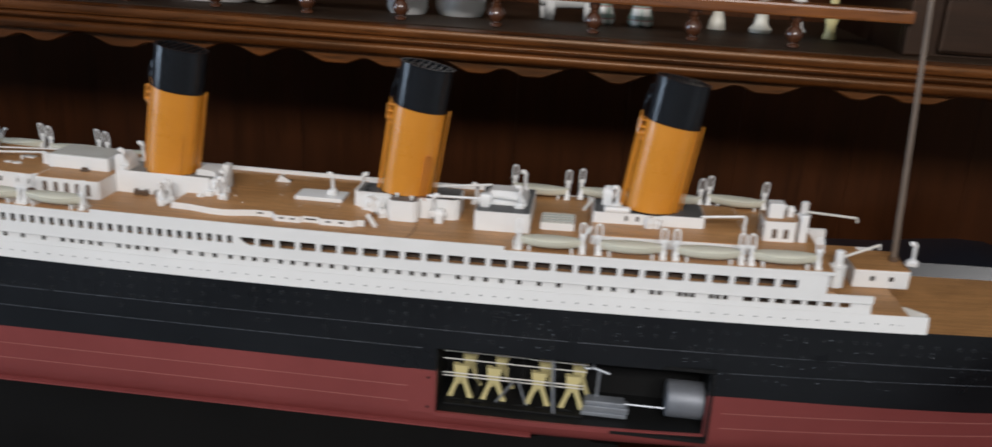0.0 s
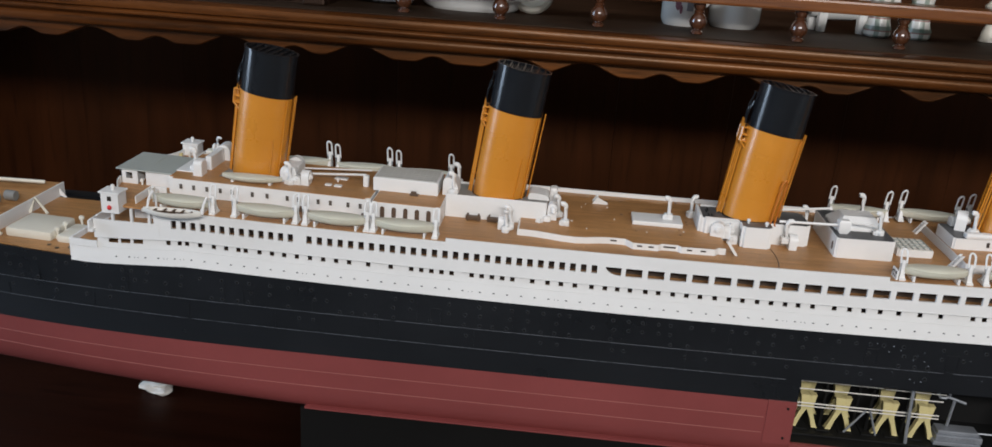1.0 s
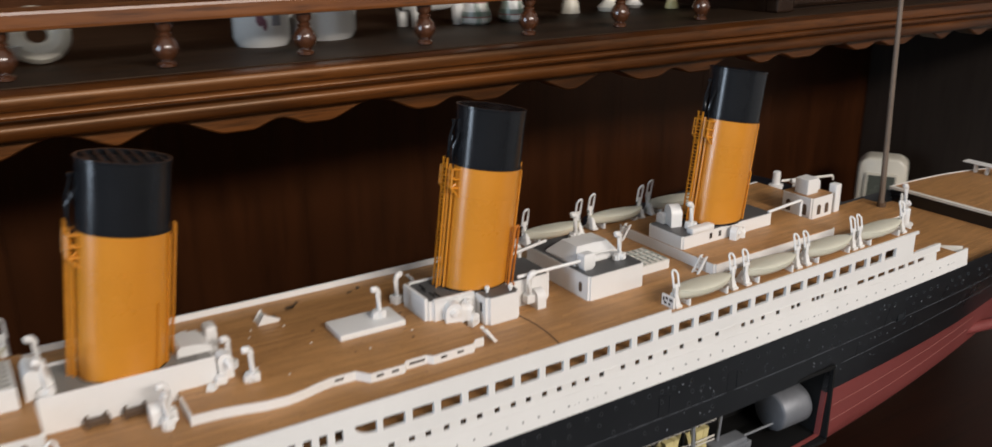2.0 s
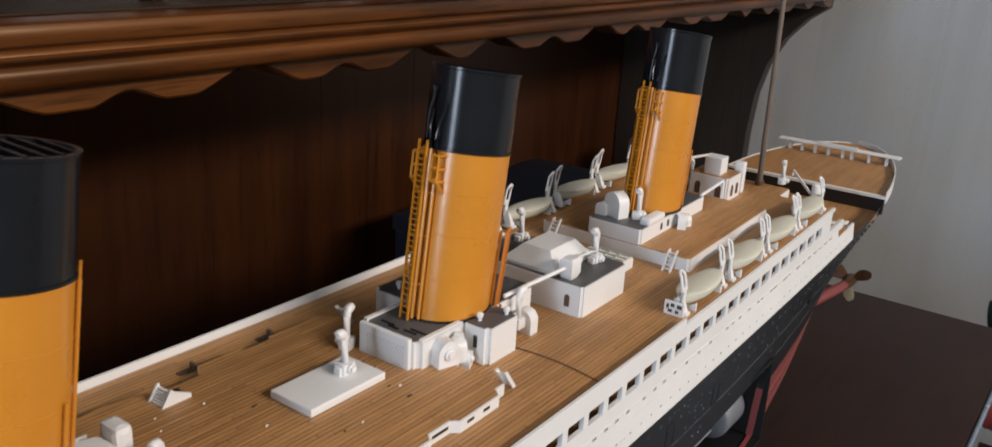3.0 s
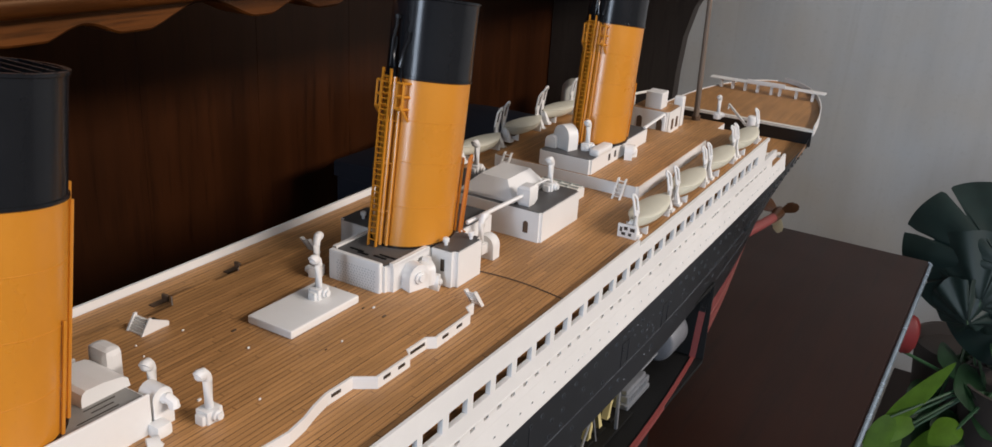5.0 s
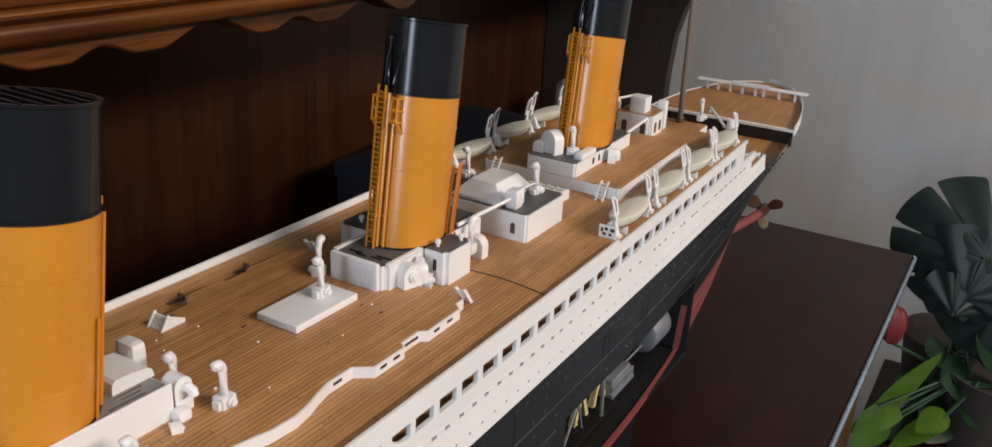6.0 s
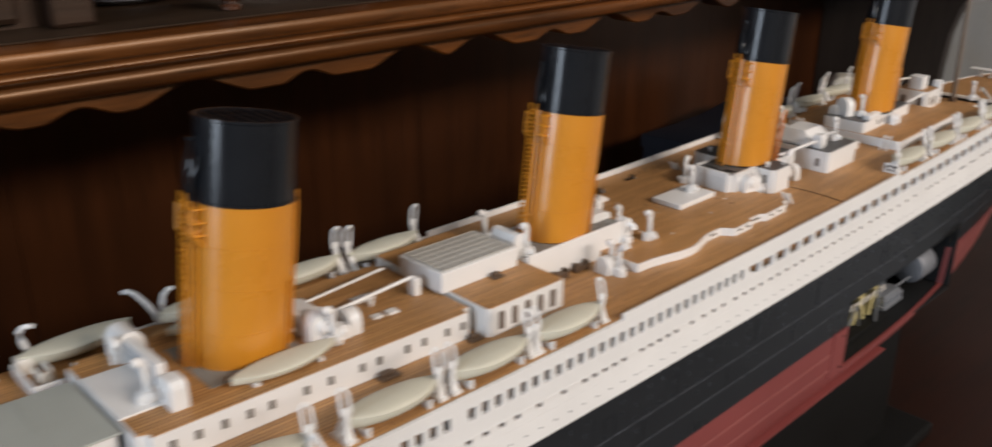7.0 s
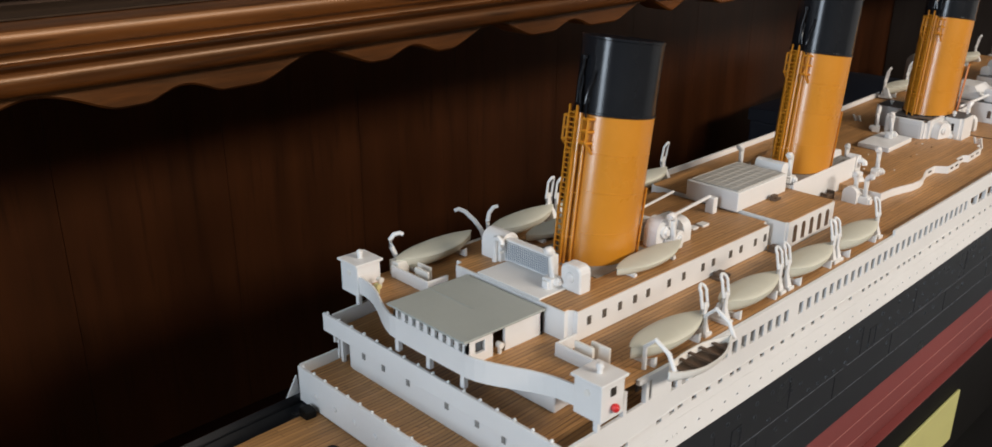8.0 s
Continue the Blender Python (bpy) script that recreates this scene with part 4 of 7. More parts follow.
bm = B()
loop = ell(H_TOP - 0.008, FA - 0.001, FB - 0.001)
bm.faces.new([bm.verts.new(p) for p in loop])
part("cap_floor", cant(bm), BLACK_IN, funnel)
bm = B()
for y in (-0.006, 0.0, 0.006):
    w = FA * math.sqrt(1 - (y / FB) ** 2) - 0.001
    box(bm, (H_TOP - 0.0015) * RAKE - w, (H_TOP - 0.0015) * RAKE + w, y - 0.0006, y + 0.0006, H_TOP - 0.0030, H_TOP - 0.0012)
for x in (-0.009, 0.0, 0.009):
    w = FB * math.sqrt(1 - (x / FA) ** 2) - 0.001
    box(bm, (H_TOP - 0.0015) * RAKE + x - 0.0006, (H_TOP - 0.0015) * RAKE + x + 0.0006, -w, w, H_TOP - 0.0029, H_TOP - 0.0013)
for k in range(7):
    x = -0.0150 + 0.0050 * k
    w = FB * math.sqrt(1 - (x / FA) ** 2) - 0.0006
    box(bm, H_TOP * RAKE + x - 0.0004, H_TOP * RAKE + x + 0.0004, -w, w, H_TOP - 0.0018, H_TOP + 0.0002)
part("cap_grating", cant(bm), BLACK_CAP, funnel)
bm = B()
rings(bm, [ell(-0.0005, FA + 0.0009, FB + 0.0009), ell(0.0006, FA + 0.0009, FB + 0.0009), ell(0.0007, FA - 0.0002, FB - 0.0002)], False)
part("base_ring", cant(bm), BLACK_CAP, funnel, "dark ring at the funnel's foot", True)
# ladder up the fore side on stays, steam pipes, whistle baskets, bent whistle pipes
LY, LX = 0.0038, 0.0036
lad = lambda z: -FA - LX + RAKE * z
bm = B()
for y in (LY - 0.0019, LY + 0.0019):
    rings(bm, [[(lad(z) + a, y + b, z) for a, b in ((-0.0005, -0.00035), (0.0005, -0.00035), (0.0005, 0.00035), (-0.0005, 0.00035))] for z in (0.0002, H_BUFF + 0.003)])
for k in range(30):
    z = 0.0025 + 0.00215 * k
    tube(bm, [(lad(z), LY - 0.0019, z), (lad(z), LY + 0.0019, z)], 0.00030, 4)
ladder = part("ladder", cant(bm), BUFF, funnel, "thin orange ladder")
for z in (0.0130, 0.0310, 0.0480):
    for y in (LY - 0.0019, LY + 0.0019):
        bm = B()
        tube(bm, [(lad(z), y, z), (-FA + 0.0012 + RAKE * z, y - 0.0030, z)], 0.00036, 5)
        part("ladder_stay", cant(bm), BUFF, ladder)
for y, dx, rad, top in ((0.0008, 0.0022, 0.00075, H_BUFF), (-0.0018, 0.0014, 0.00060, H_BUFF - 0.012)):
    bm = B()
    tube(bm, [(-FA - dx, y, 0.001), (-FA - dx + RAKE * top, y, top)], rad, 8)
    if top < H_BUFF:
        tube(bm, [(-FA - dx + RAKE * top, y, top), (-FA + 0.0006 + RAKE * (top + 0.002), y, top + 0.002)], rad, 8)
    part("steam_pipe", cant(bm), BUFF, funnel, "", True)
for y, turn, top in ((0.0014, 1, 0.0150), (-0.0016, -1, 0.0175), (0.0030, 0, 0.0230)):
    bm = B()
    zb = H_BUFF - 0.002
    tube(bm, [(-FA - 0.0016 + RAKE * zb, y, zb), (-FA - 0.0030 + RAKE * (H_BUFF + 0.004), y, H_BUFF + 0.004), (-FA - 0.0030 + RAKE * (H_BUFF + 0.6 * top), y + turn * 0.0006, H_BUFF + 0.6 * top), (-FA - 0.0014 + RAKE * (H_BUFF + 0.85 * top), y + turn * 0.0012, H_BUFF + 0.85 * top), (-FA - 0.0014 + RAKE * (H_BUFF + top), y + turn * 0.0014, H_BUFF + top)], 0.00062, 7)
    if not turn:
        zt = H_BUFF + top
        tube(bm, [(-FA - 0.0014 + RAKE * zt, y, zt - 0.001), (-FA - 0.0014 + RAKE * zt, y, zt + 0.0004)], 0.0013, 8)
    part("whistle_pipe", cant(bm), BLACK_CAP, funnel, "", True)
zp = H_BUFF - 0.0120
for y0, y1 in ((-0.0046, -0.0014), (LY + 0.0024, LY + 0.0044)):
    basket = None
    x0, x1 = -FA - 0.0036, -FA + 0.0014
    for up in (0.0, 0.0048, 0.0100):
        bm = B()
        path = [(x1 + RAKE * (zp + up), y0, zp + up), (x0 + RAKE * (zp + up), y0, zp + up), (x0 + RAKE * (zp + up), y1, zp + up), (x1 + RAKE * (zp + up), y1, zp + up)]
        for a, b in zip(path, path[1:]):
            tube(bm, [a, b], 0.00058, 4)
        if basket is None:
            basket = part("whistle_basket", cant(bm), BUFF, funnel, "small orange railed whistle platform")
        else:
            part("rail", cant(bm), BUFF, basket)
    for y in (y0, y1):
        bm = B()
        tube(bm, [(x0 + RAKE * zp, y, zp), (x0 + RAKE * (zp + 0.010), y, zp + 0.010)], 0.00058, 4)
        part("post", cant(bm), BUFF, basket)
    bm = B()
    box(bm, x0 + RAKE * zp, x1 + RAKE * zp, y0, y1, zp - 0.0003, zp + 0.0003)
    part("tread_plate", cant(bm), BUFF, basket)
    bm = B()
    yb = y0 if y0 < 0 else y1
    tube(bm, [(x0 + RAKE * zp, yb, zp), (-FA + 0.0030 + RAKE * (zp - 0.0062), yb, zp - 0.0062)], 0.00065, 5)
    part("brace", cant(bm), BUFF, basket)
bm = B()
for k in range(24):
    for col in (0.16, 0.70, -0.85, 1.45, -1.45):
        z = 0.004 + 0.0026 * k
        a = math.pi + col
        x, y = FA * math.cos(a) + RAKE * z, FB * math.sin(a)
        q = 0.00036 if 0 < col < 0.2 else 0.00017
        bmesh.ops.create_icosphere(bm, subdivisions=1, radius=q, matrix=Matrix.Translation((x, y, z)))
tagged(part("rivets", cant(bm), BUFF, funnel), kind="stuff")
for z in (0.0155, 0.0325, 0.0490):
    bm = B()
    rings(bm, [ell(z - 0.0002, FA, FB), ell(z - 0.0001, FA + 0.00014, FB + 0.00014), ell(z + 0.0001, FA + 0.00014, FB + 0.00014), ell(z + 0.0002, FA, FB)], False)
    part("seam", cant(bm), BUFF, funnel, "", True)
for z in (0.010, 0.024, 0.040, 0.052):
    bm = B()
    bmesh.ops.create_icosphere(bm, subdivisions=1, radius=0.0007, matrix=Matrix.Translation((-FA - 0.0012 + RAKE * z, -0.0016, z)))
    part("clip", cant(bm), SILVER, funnel)
bm = B()
for y in (-0.0017, 0.0017):
    tube(bm, [(FA + 0.0022, y, 0.0005), (FA + 0.0022 + RAKE * (H_BUFF + 0.002), y, H_BUFF + 0.002)], 0.00042, 5)
for k in range(28):
    z = 0.0025 + 0.00215 * k
    tube(bm, [(FA + 0.0022 + RAKE * z, -0.0017, z), (FA + 0.0022 + RAKE * z, 0.0017, z)], 0.00028, 4)
part("after_ladder", cant(bm), BUFF, funnel, "thin orange ladder")
for a, rad, top in ((-28, 0.0006, H_BUFF - 0.001), (-52, 0.0006, 0.034), (28, 0.0006, H_BUFF - 0.001)):
    bm = B()
    ca, sa = (FA + 0.0008) * math.cos(radians(a)), (FB + 0.0008) * math.sin(radians(a))
    tube(bm, [(ca, sa, 0.0005), (ca + RAKE * top, sa, top)], rad, 7)
    part("exhaust_pipe", cant(bm), BUFF, funnel, "", True)
FUNNELS = [(-0.2706, 1.0110), (-0.0857, 1.0156), (0.1000, 1.0158), (0.2836, 1.0156)]
funnel.location = (FUNNELS[0][0], 0, FUNNELS[0][1] + lift(FUNNELS[0][0]))
for x, z in FUNNELS[1:]:
    same_part(funnel, ship, pose(x, 0, z + lift(x)))
bm = B()
tube(bm, [(0.1122, -0.0172, 1.0145), (0.1128, -0.0152, 1.0165), (0.1168, -0.0162, 1.0465), (0.1174, -0.0164, 1.0480), (0.1186, -0.0160, 1.0486), (0.1196, -0.0156, 1.0476), (0.1198, -0.0152, 1.0460), (0.1158, -0.0142, 1.0160), (0.1162, -0.0160, 1.0145)], 0.0007, 7)
part("bent_pipe", sheer(bm), paint("copper_orange_paint", (0.50, 0.16, 0.02), 0.35, 0.1, 60), ship, "bent orange pipe leaning on a funnel", True)


# ---- lifeboats ----
def boat_loops(L, W, H, n=14):
    loops = []
    for k in range(n + 1):
        u = -1 + 2 * k / n
        w = W / 2 * (1 - abs(u) ** 2.4) + 0.0002
        rise = 0.0012 * u * u
        loops.append([(u * L / 2, w * math.cos(radians(a)), rise + H * (-math.sin(radians(a))) * (1 - 0.25 * abs(u) ** 3)) for a in range(0, 181, 20)])
    return loops


def lifeboat():
    L, W, H = 0.0455, 0.0138, 0.0062
    bm = B()
    rings(bm, boat_loops(L, W, H))
    ob = part("lifeboat", bm, BOAT, ship, "pale buff covered lifeboat in its chocks", True, at=(0, 0, 0))
    bm = B()
    loops = []
    for k in range(15):
        u = -1 + 2 * k / 14
        w = W / 2 * (1 - abs(u) ** 2.4) + 0.0007
        rise = 0.0012 * u * u
        loops.append([(u * (L / 2 + 0.0003), w * math.cos(radians(a)), rise + 0.0003 + 0.0017 * (1 - u * u) * math.sin(radians(a)) * 1.0) for a in range(0, 181, 20)])
    rings(bm, loops)
    part("cover", bm, BOAT, ob, "pale canvas cover", True)
    for x in (-0.0145, 0.0145):
        bm = B()
        rings(bm, [[(x - 0.0007, y, z), (x + 0.0007, y, z), (x + 0.0007, y, z2), (x - 0.0007, y, z2)] for y, z, z2 in ((-0.0056, -0.0078, -0.0036), (-0.002, -0.0078, -0.0058), (0.002, -0.0078, -0.0058), (0.0056, -0.0078, -0.0036))])
        part("chock", bm, WHITE, ob)
    for s in (-1, 1):
        bm = B()
        x = s * 0.0218
        box(bm, x - 0.0022, x + 0.0022, -0.0052, 0.0052, -0.0078, -0.0062, 0.0003)
        rings(bm, [[(x - 0.0018, -0.004, -0.0062), (x + 0.0018, -0.004, -0.0062), (x + 0.0018, 0.004, -0.0062), (x - 0.0018, 0.004, -0.0062)], [(x - 0.0008, -0.0022, 0.0005), (x + 0.0008, -0.0022, 0.0005), (x + 0.0008, 0.0008, 0.0005), (x - 0.0008, 0.0008, 0.0005)]])
        base = part("davit", bm, WHITE, ob, "white quadrant davit")
        bm = B()
        hair = [(x - 0.0019, -0.0010, -0.0045), (x - 0.0019, -0.0020, 0.0040), (x - 0.0019, -0.0008, 0.0095)]
        hair += [(x - 0.0019 * math.cos(radians(q)), -0.0006 + 0.0016 * math.sin(radians(q)), 0.0108 + 0.0023 * math.sin(radians(q))) for q in (0, 30, 60, 90, 120, 150, 180)]
        hair += [(x + 0.0019, -0.0008, 0.0095), (x + 0.0019, -0.0020, 0.0040), (x + 0.0019, -0.0010, -0.0045)]
        tube(bm, hair, 0.00068, 7)
        box(bm, x - 0.0012, x + 0.0012, -0.0026, -0.0012, -0.0040, 0.0060, 0.0003)
        part("davit_arm", bm, WHITE, base, "", True)
    return ob


boat = lifeboat()
BOATS_X = [-0.3025, -0.2435, -0.1930, -0.1450, 0.2135, 0.2680, 0.3200, 0.3700]
first = True
for port_x in BOATS_X:
    for sgn in (-1, 1):
        x = port_x if sgn < 0 else port_x - (0.0150 if port_x > 0 else 0.0100 if port_x < -0.15 else 0.0070)
        m = pose(x, sgn * 0.0625, 1.0078 + lift(x), 0, -math.degrees(math.atan(2 * CAMBER * x)), 0 if sgn < 0 else 180)
        if first:
            boat.matrix_basis = m
            first = False
        else:
            twin = same_part(boat, ship, m)
            arms = [c for c in twin.children if c.name.startswith("davit")]
            if sgn > 0:
                for arm in arms:
                    for c in arm.children:
                        c.matrix_basis = c.matrix_basis @ Matrix.Diagonal((1.0, 1.0, 1.30, 1))
            for arm in (arms if port_x < -0.3 else arms[1:] if port_x < -0.2 else ()):
                if sgn > 0:
                    for c in (*arm.children, arm):
                        bpy.data.objects.remove(c)
for arm in [c for c in boat.children if c.name.startswith("davit")][:1]:
    for c in (*arm.children, arm):
        bpy.data.objects.remove(c)


# mushroom vents on the grey casing tops
def mushroom(x, y, z):
    bm = B()
    lathe(bm, x, y, [(0.0008, z), (0.0008, z + 0.0016), (0.0014, z + 0.0018), (0.0014, z + 0.0032), (0.0009, z + 0.0036)], 10)
    part("mushroom_vent", sheer(bm), WHITE, ship, "tiny white mushroom vent", True)


for x, y, z in ((0.0965, -0.0195, CZ + 0.0004), (0.0985, 0.0255, CZ + 0.0004), (0.1085, -0.0240, CZ + 0.0004), (-0.2080, -0.0020, 1.0128)):
    mushroom(x, y, z)


# ---- masts and bridge ----
bm = B()
tube(bm, [(0.4630, 0, 0.972 + lift(0.455)), (0.4560, 0, 1.10), (0.4450, 0, 1.30)], 0.0023, 10, 0.0013)
part("main_mast", bm, MAST, ship, "slim brown raked main mast", True)
bm = B()
tube(bm, [(0.4625, 0, 0.9860 + lift(0.455)), (0.4622, 0, 0.9895 + lift(0.455))], 0.0034, 10)
part("mast_collar", bm, BROWN_BENCH, ship)

# front of the superstructure, tier by tier
bm = B()
yf = edge(-0.386) - 0.0004
box(bm, -0.3872, -0.3859, -yf, yf, 0.9590, 0.9762, 0.0003)
front = part("front_bulkhead", sheer(bm), WHITE, ship, "white front bulkhead with rivets and round lights")
for y in [-0.055 + 0.0137 * k for k in range(9)]:
    bm = B()
    rings(bm, [[(-0.3873 - d, y + r * math.cos(2 * math.pi * j / 10), 0.9665 + r * math.sin(2 * math.pi * j / 10)) for j in range(10)] for d, r in ((0.0, 0.0014), (0.0005, 0.0012), (0.0007, 0.0007))])
    part("round_light", sheer(bm), WHITE, front)
bm = B()
box(bm, -0.3668, -0.3655, -0.0560, 0.0560, 0.9716, 0.9850)
box(bm, -0.3690, -0.3676, -0.0738, 0.0738, 0.9838, 0.9905, 0.0003)
box(bm, -0.3678, -0.3655, -0.0738, 0.0738, 0.9838, 0.9856)
front = part("second_front", sheer(bm), WHITE, ship, "white second tier front with square windows")
square_windows(front, [(-0.3669, y, 0.9818) for y in (-0.0500, -0.0384, -0.0241, -0.0068, 0.0170, 0.0333, 0.0470)], 0.0010, 0.0017, (1, 0), GREY_MID)
for sgn in (-1, 1):
    bm = B()
    side_strip(bm, -0.3668, -0.318, 0.9797, 0.9905, 0.0012, 8, sgn, 0.0007)
    part("promenade_bulwark", sheer(bm), WHITE, ship)
    for x in (-0.352, -0.338, -0.325):
        bm = B()
        box(bm, x - 0.0009, x + 0.0009, sgn * edge(x) - 0.001, sgn * edge(x) + 0.001, 0.9903, 0.9990)
        part("stanchion", sheer(bm), WHITE, ship)
    for y in (0.057, 0.064):
        bm = B()
        box(bm, -0.3665, -0.3650, sgn * y - 0.0009, sgn * y + 0.0009, 0.9716, 0.9836)
        part("stanchion", sheer(bm), WHITE, ship)
bm = B()
box(bm, -0.3480, -0.3300, -0.046, 0.046, 0.9855, 0.9985, 0.0006)
part("under_bridge_house", sheer(bm), WHITE, ship, "white cabin block under the bridge")
for y in (-0.0150, 0.0050, 0.0245):
    bm = B()
    box(bm, -0.3660, -0.3640, y - 0.0011, y + 0.0011, 0.9900, 0.9990)
    part("stanchion", sheer(bm), WHITE, ship)

bm = B()
box(bm, -0.3945, -0.3890, 0.0520, 0.0580, 0.9584, 0.9625, 0.0008)
part("bollard", sheer(bm), STAIN, ship, "small black bollard block on the well deck")

# bridge screen: straight before the wheelhouse, then curving aft to the wing cabs
SCREEN_LINE = [(-0.3695, 0.0), (-0.3695, 0.010), (-0.3695, 0.0205), (-0.3690, 0.0250), (-0.3676, 0.0295), (-0.3655, 0.0345), (-0.3630, 0.0395), (-0.3605, 0.0445), (-0.3585, 0.0495), (-0.3570, 0.0545), (-0.3563, 0.0600), (-0.3560, 0.0660)]
bm = B()
prism(bm, [(x + 0.0004, -y) for x, y in SCREEN_LINE] + [(-0.334, -0.066), (-0.334, 0.066)] + [(x + 0.0004, y) for x, y in reversed(SCREEN_LINE[1:])], 0.9987, 1.0)
part("bridge_floor", sheer(bm), DECK, ship, "planked brown navigating bridge deck")
for sgn in (-1, 1):
    bm = B()
    foot = lambda y: 0.9976 - 0.0012 * max(0.0, 1.0 - (y / 0.055) ** 2)
    rings(bm, [[(x, sgn * y, foot(y)), (x, sgn * y, 1.0052), (x + 0.0009, sgn * y, 1.0052), (x + 0.0009, sgn * y, foot(y))] for x, y in SCREEN_LINE])
    part("bridge_screen", sheer(bm), WHITE, ship, "curved white screen across the bridge front")
    bm = B()
    y0, y1 = sorted((sgn * 0.0625, sgn * 0.0748))
    box(bm, -0.3570, -0.3445, y0, y1, 0.9962, 1.0098, 0.0004)
    wing = part("wing_cab", sheer(bm), WHITE, ship, "square white bridge wing cab")
    square_windows(wing, [(-0.3508, sgn * 0.0748, 1.0062)], 0.0014, 0.0016, (0, 1))
    bm = B()
    rings(bm, [[(-0.3570 - d, sgn * 0.0686 + r * math.cos(2 * math.pi * j / 12), 1.0055 + r * math.sin(2 * math.pi * j / 12)) for j in range(12)] for d, r in ((-0.0002, 0.0014), (0.0004, 0.0013))])
    part("round_light", sheer(bm), WHITE_OLD, wing)
    bm = B()
    box(bm, -0.3582, -0.3433, y0 - 0.0009, y1 + 0.0009, 1.0098, 1.0110, 0.0004)
    part("cab_roof", sheer(bm), WHITE, wing)
    bm = B()
    lathe(bm, -0.3508, sgn * 0.0686, [(0.0011, 1.0108), (0.0011, 1.0124), (0.0015, 1.0132), (0.0013, 1.0145), (0.0003, 1.0150)], 10)
    part("cab_lamp", sheer(bm), WHITE, wing, "", True)
    bm = B()
    bmesh.ops.create_icosphere(bm, subdivisions=2, radius=0.0016, matrix=Matrix.Translation((-0.3506, sgn * 0.0760, 1.0002)))
    part("side_light", sheer(bm), LAMP_RED if sgn < 0 else LEAF_MID, wing, "red side light" if sgn < 0 else "green side light", True)
    # low screens behind the wings
    bm = B()
    box(bm, -0.3385, -0.3375, *sorted((sgn * 0.038, sgn * 0.0625)), 1.0, 1.0058, 0.0003)
    box(bm, -0.3385, -0.3265, *sorted((sgn * 0.0370, sgn * 0.0380)), 1.0, 1.0058, 0.0003)
    part("wing_screen", sheer(bm), WHITE, ship, "low white screen behind the bridge wing")
    bm = B()
    box(bm, -0.3338, -0.3326, *sorted((sgn * 0.0425, sgn * 0.0515)), 1.0, 1.0072, 0.0004)
    box(bm, -0.3290, -0.3278, *sorted((sgn * 0.0465, sgn * 0.0555)), 1.0, 1.0068, 0.0004)
    box(bm, -0.3328, -0.3288, *sorted((sgn * 0.0470, sgn * 0.0482)), 1.0, 1.0052, 0.0003)
    part("locker", sheer(bm), WHITE_OLD, ship, "white deck locker of upright panels")

# wheelhouse
bm = B()
for y in [-0.0202 + 0.00449 * k for k in range(10)]:
    box(bm, -0.3692, -0.3680, y - 0.0012, y + 0.0012, 1.0050, 1.0094)
box(bm, -0.3694, -0.3680, -0.0214, 0.0214, 1.0, 1.0054)
box(bm, -0.3694, -0.3680, -0.0214, 0.0214, 1.0090, 1.0106)
for s in (-1, 1):
    y0, y1 = sorted((s * 0.0214, s * 0.0202))
    box(bm, -0.3692, -0.3650, y0, y1, 1.0, 1.0106)
    box(bm, -0.3600, -0.3560, y0, y1, 1.0, 1.0106)
    box(bm, -0.3650, -0.3600, y0, y1, 1.0, 1.0038)
    box(bm, -0.3650, -0.3600, y0, y1, 1.0086, 1.0106)
    box(bm, -0.3495, -0.3285, y0, y1, 1.0, 1.0106)
box(bm, -0.3300, -0.3285, -0.0214, 0.0214, 1.0, 1.0106)
box(bm, -0.3580, -0.3568, -0.0204, 0.0204, 1.0, 1.0106)
wheel = part("wheelhouse", sheer(bm), WHITE, ship, "white wheelhouse with a row of front windows")
bm = B()
box(bm, -0.3717, -0.3285, -0.0227, 0.0227, 1.0106, 1.0116, 0.0003)
part("wheelhouse_roof", sheer(bm), ROOF, wheel, "flat pale grey roof")
bm = B()
box(bm, -0.3502, -0.3498, -0.0040, 0.0222, 1.0114, 1.01185)
part("roof_crease", sheer(bm), ROOF, wheel)
for x, y in ((-0.3525, -0.0215), (-0.3490, 0.0570), (-0.3540, 0.0520)):
    bm = B()
    tube(bm, [(x, y, 1.0), (x, y, 1.0030)], 0.0008, 7)
    tube(bm, [(x, y - 0.0012, 1.0036), (x, y + 0.0012, 1.0036)], 0.0013, 10)
    part("telegraph", sheer(bm), WHITE_OLD if y != 0.0520 else YELLOW, ship, "tiny bridge telegraph", True)
# white roof patch and cowls before the first funnel
bm = B()
box(bm, -0.3270, -0.3075, -0.0180, 0.0180, 1.0128, 1.0138, 0.0003)
part("roof_patch", sheer(bm), WHITE, ship, "flat white roof plate before the first funnel")
bm = B()
box(bm, -0.3085, -0.3040, -0.0075, 0.0205, 1.0126, 1.0236, 0.0008)
screen = part("air_intake", sheer(bm), WHITE, ship, "white intake with a fine blue-grey grille")
bm = B()
box(bm, -0.30895, -0.3084, -0.0064, 0.0194, 1.0146, 1.0226)
part("grille", sheer(bm), paint("blue_grey_mesh", (0.10, 0.15, 0.21), 0.5, 0.1, 60), screen)
bm = B()
for k in range(22):
    y = -0.0062 + 0.00119 * k
    box(bm, -0.3092, -0.3088, y, y + 0.00022, 1.0146, 1.0226)
for k in range(8):
    box(bm, -0.3092, -0.3088, -0.0064, 0.0194, 1.0150 + 0.00104 * k, 1.0152 + 0.00104 * k)
tagged(part("grille", sheer(bm), WHITE, screen), kind="stuff")
bm = B()
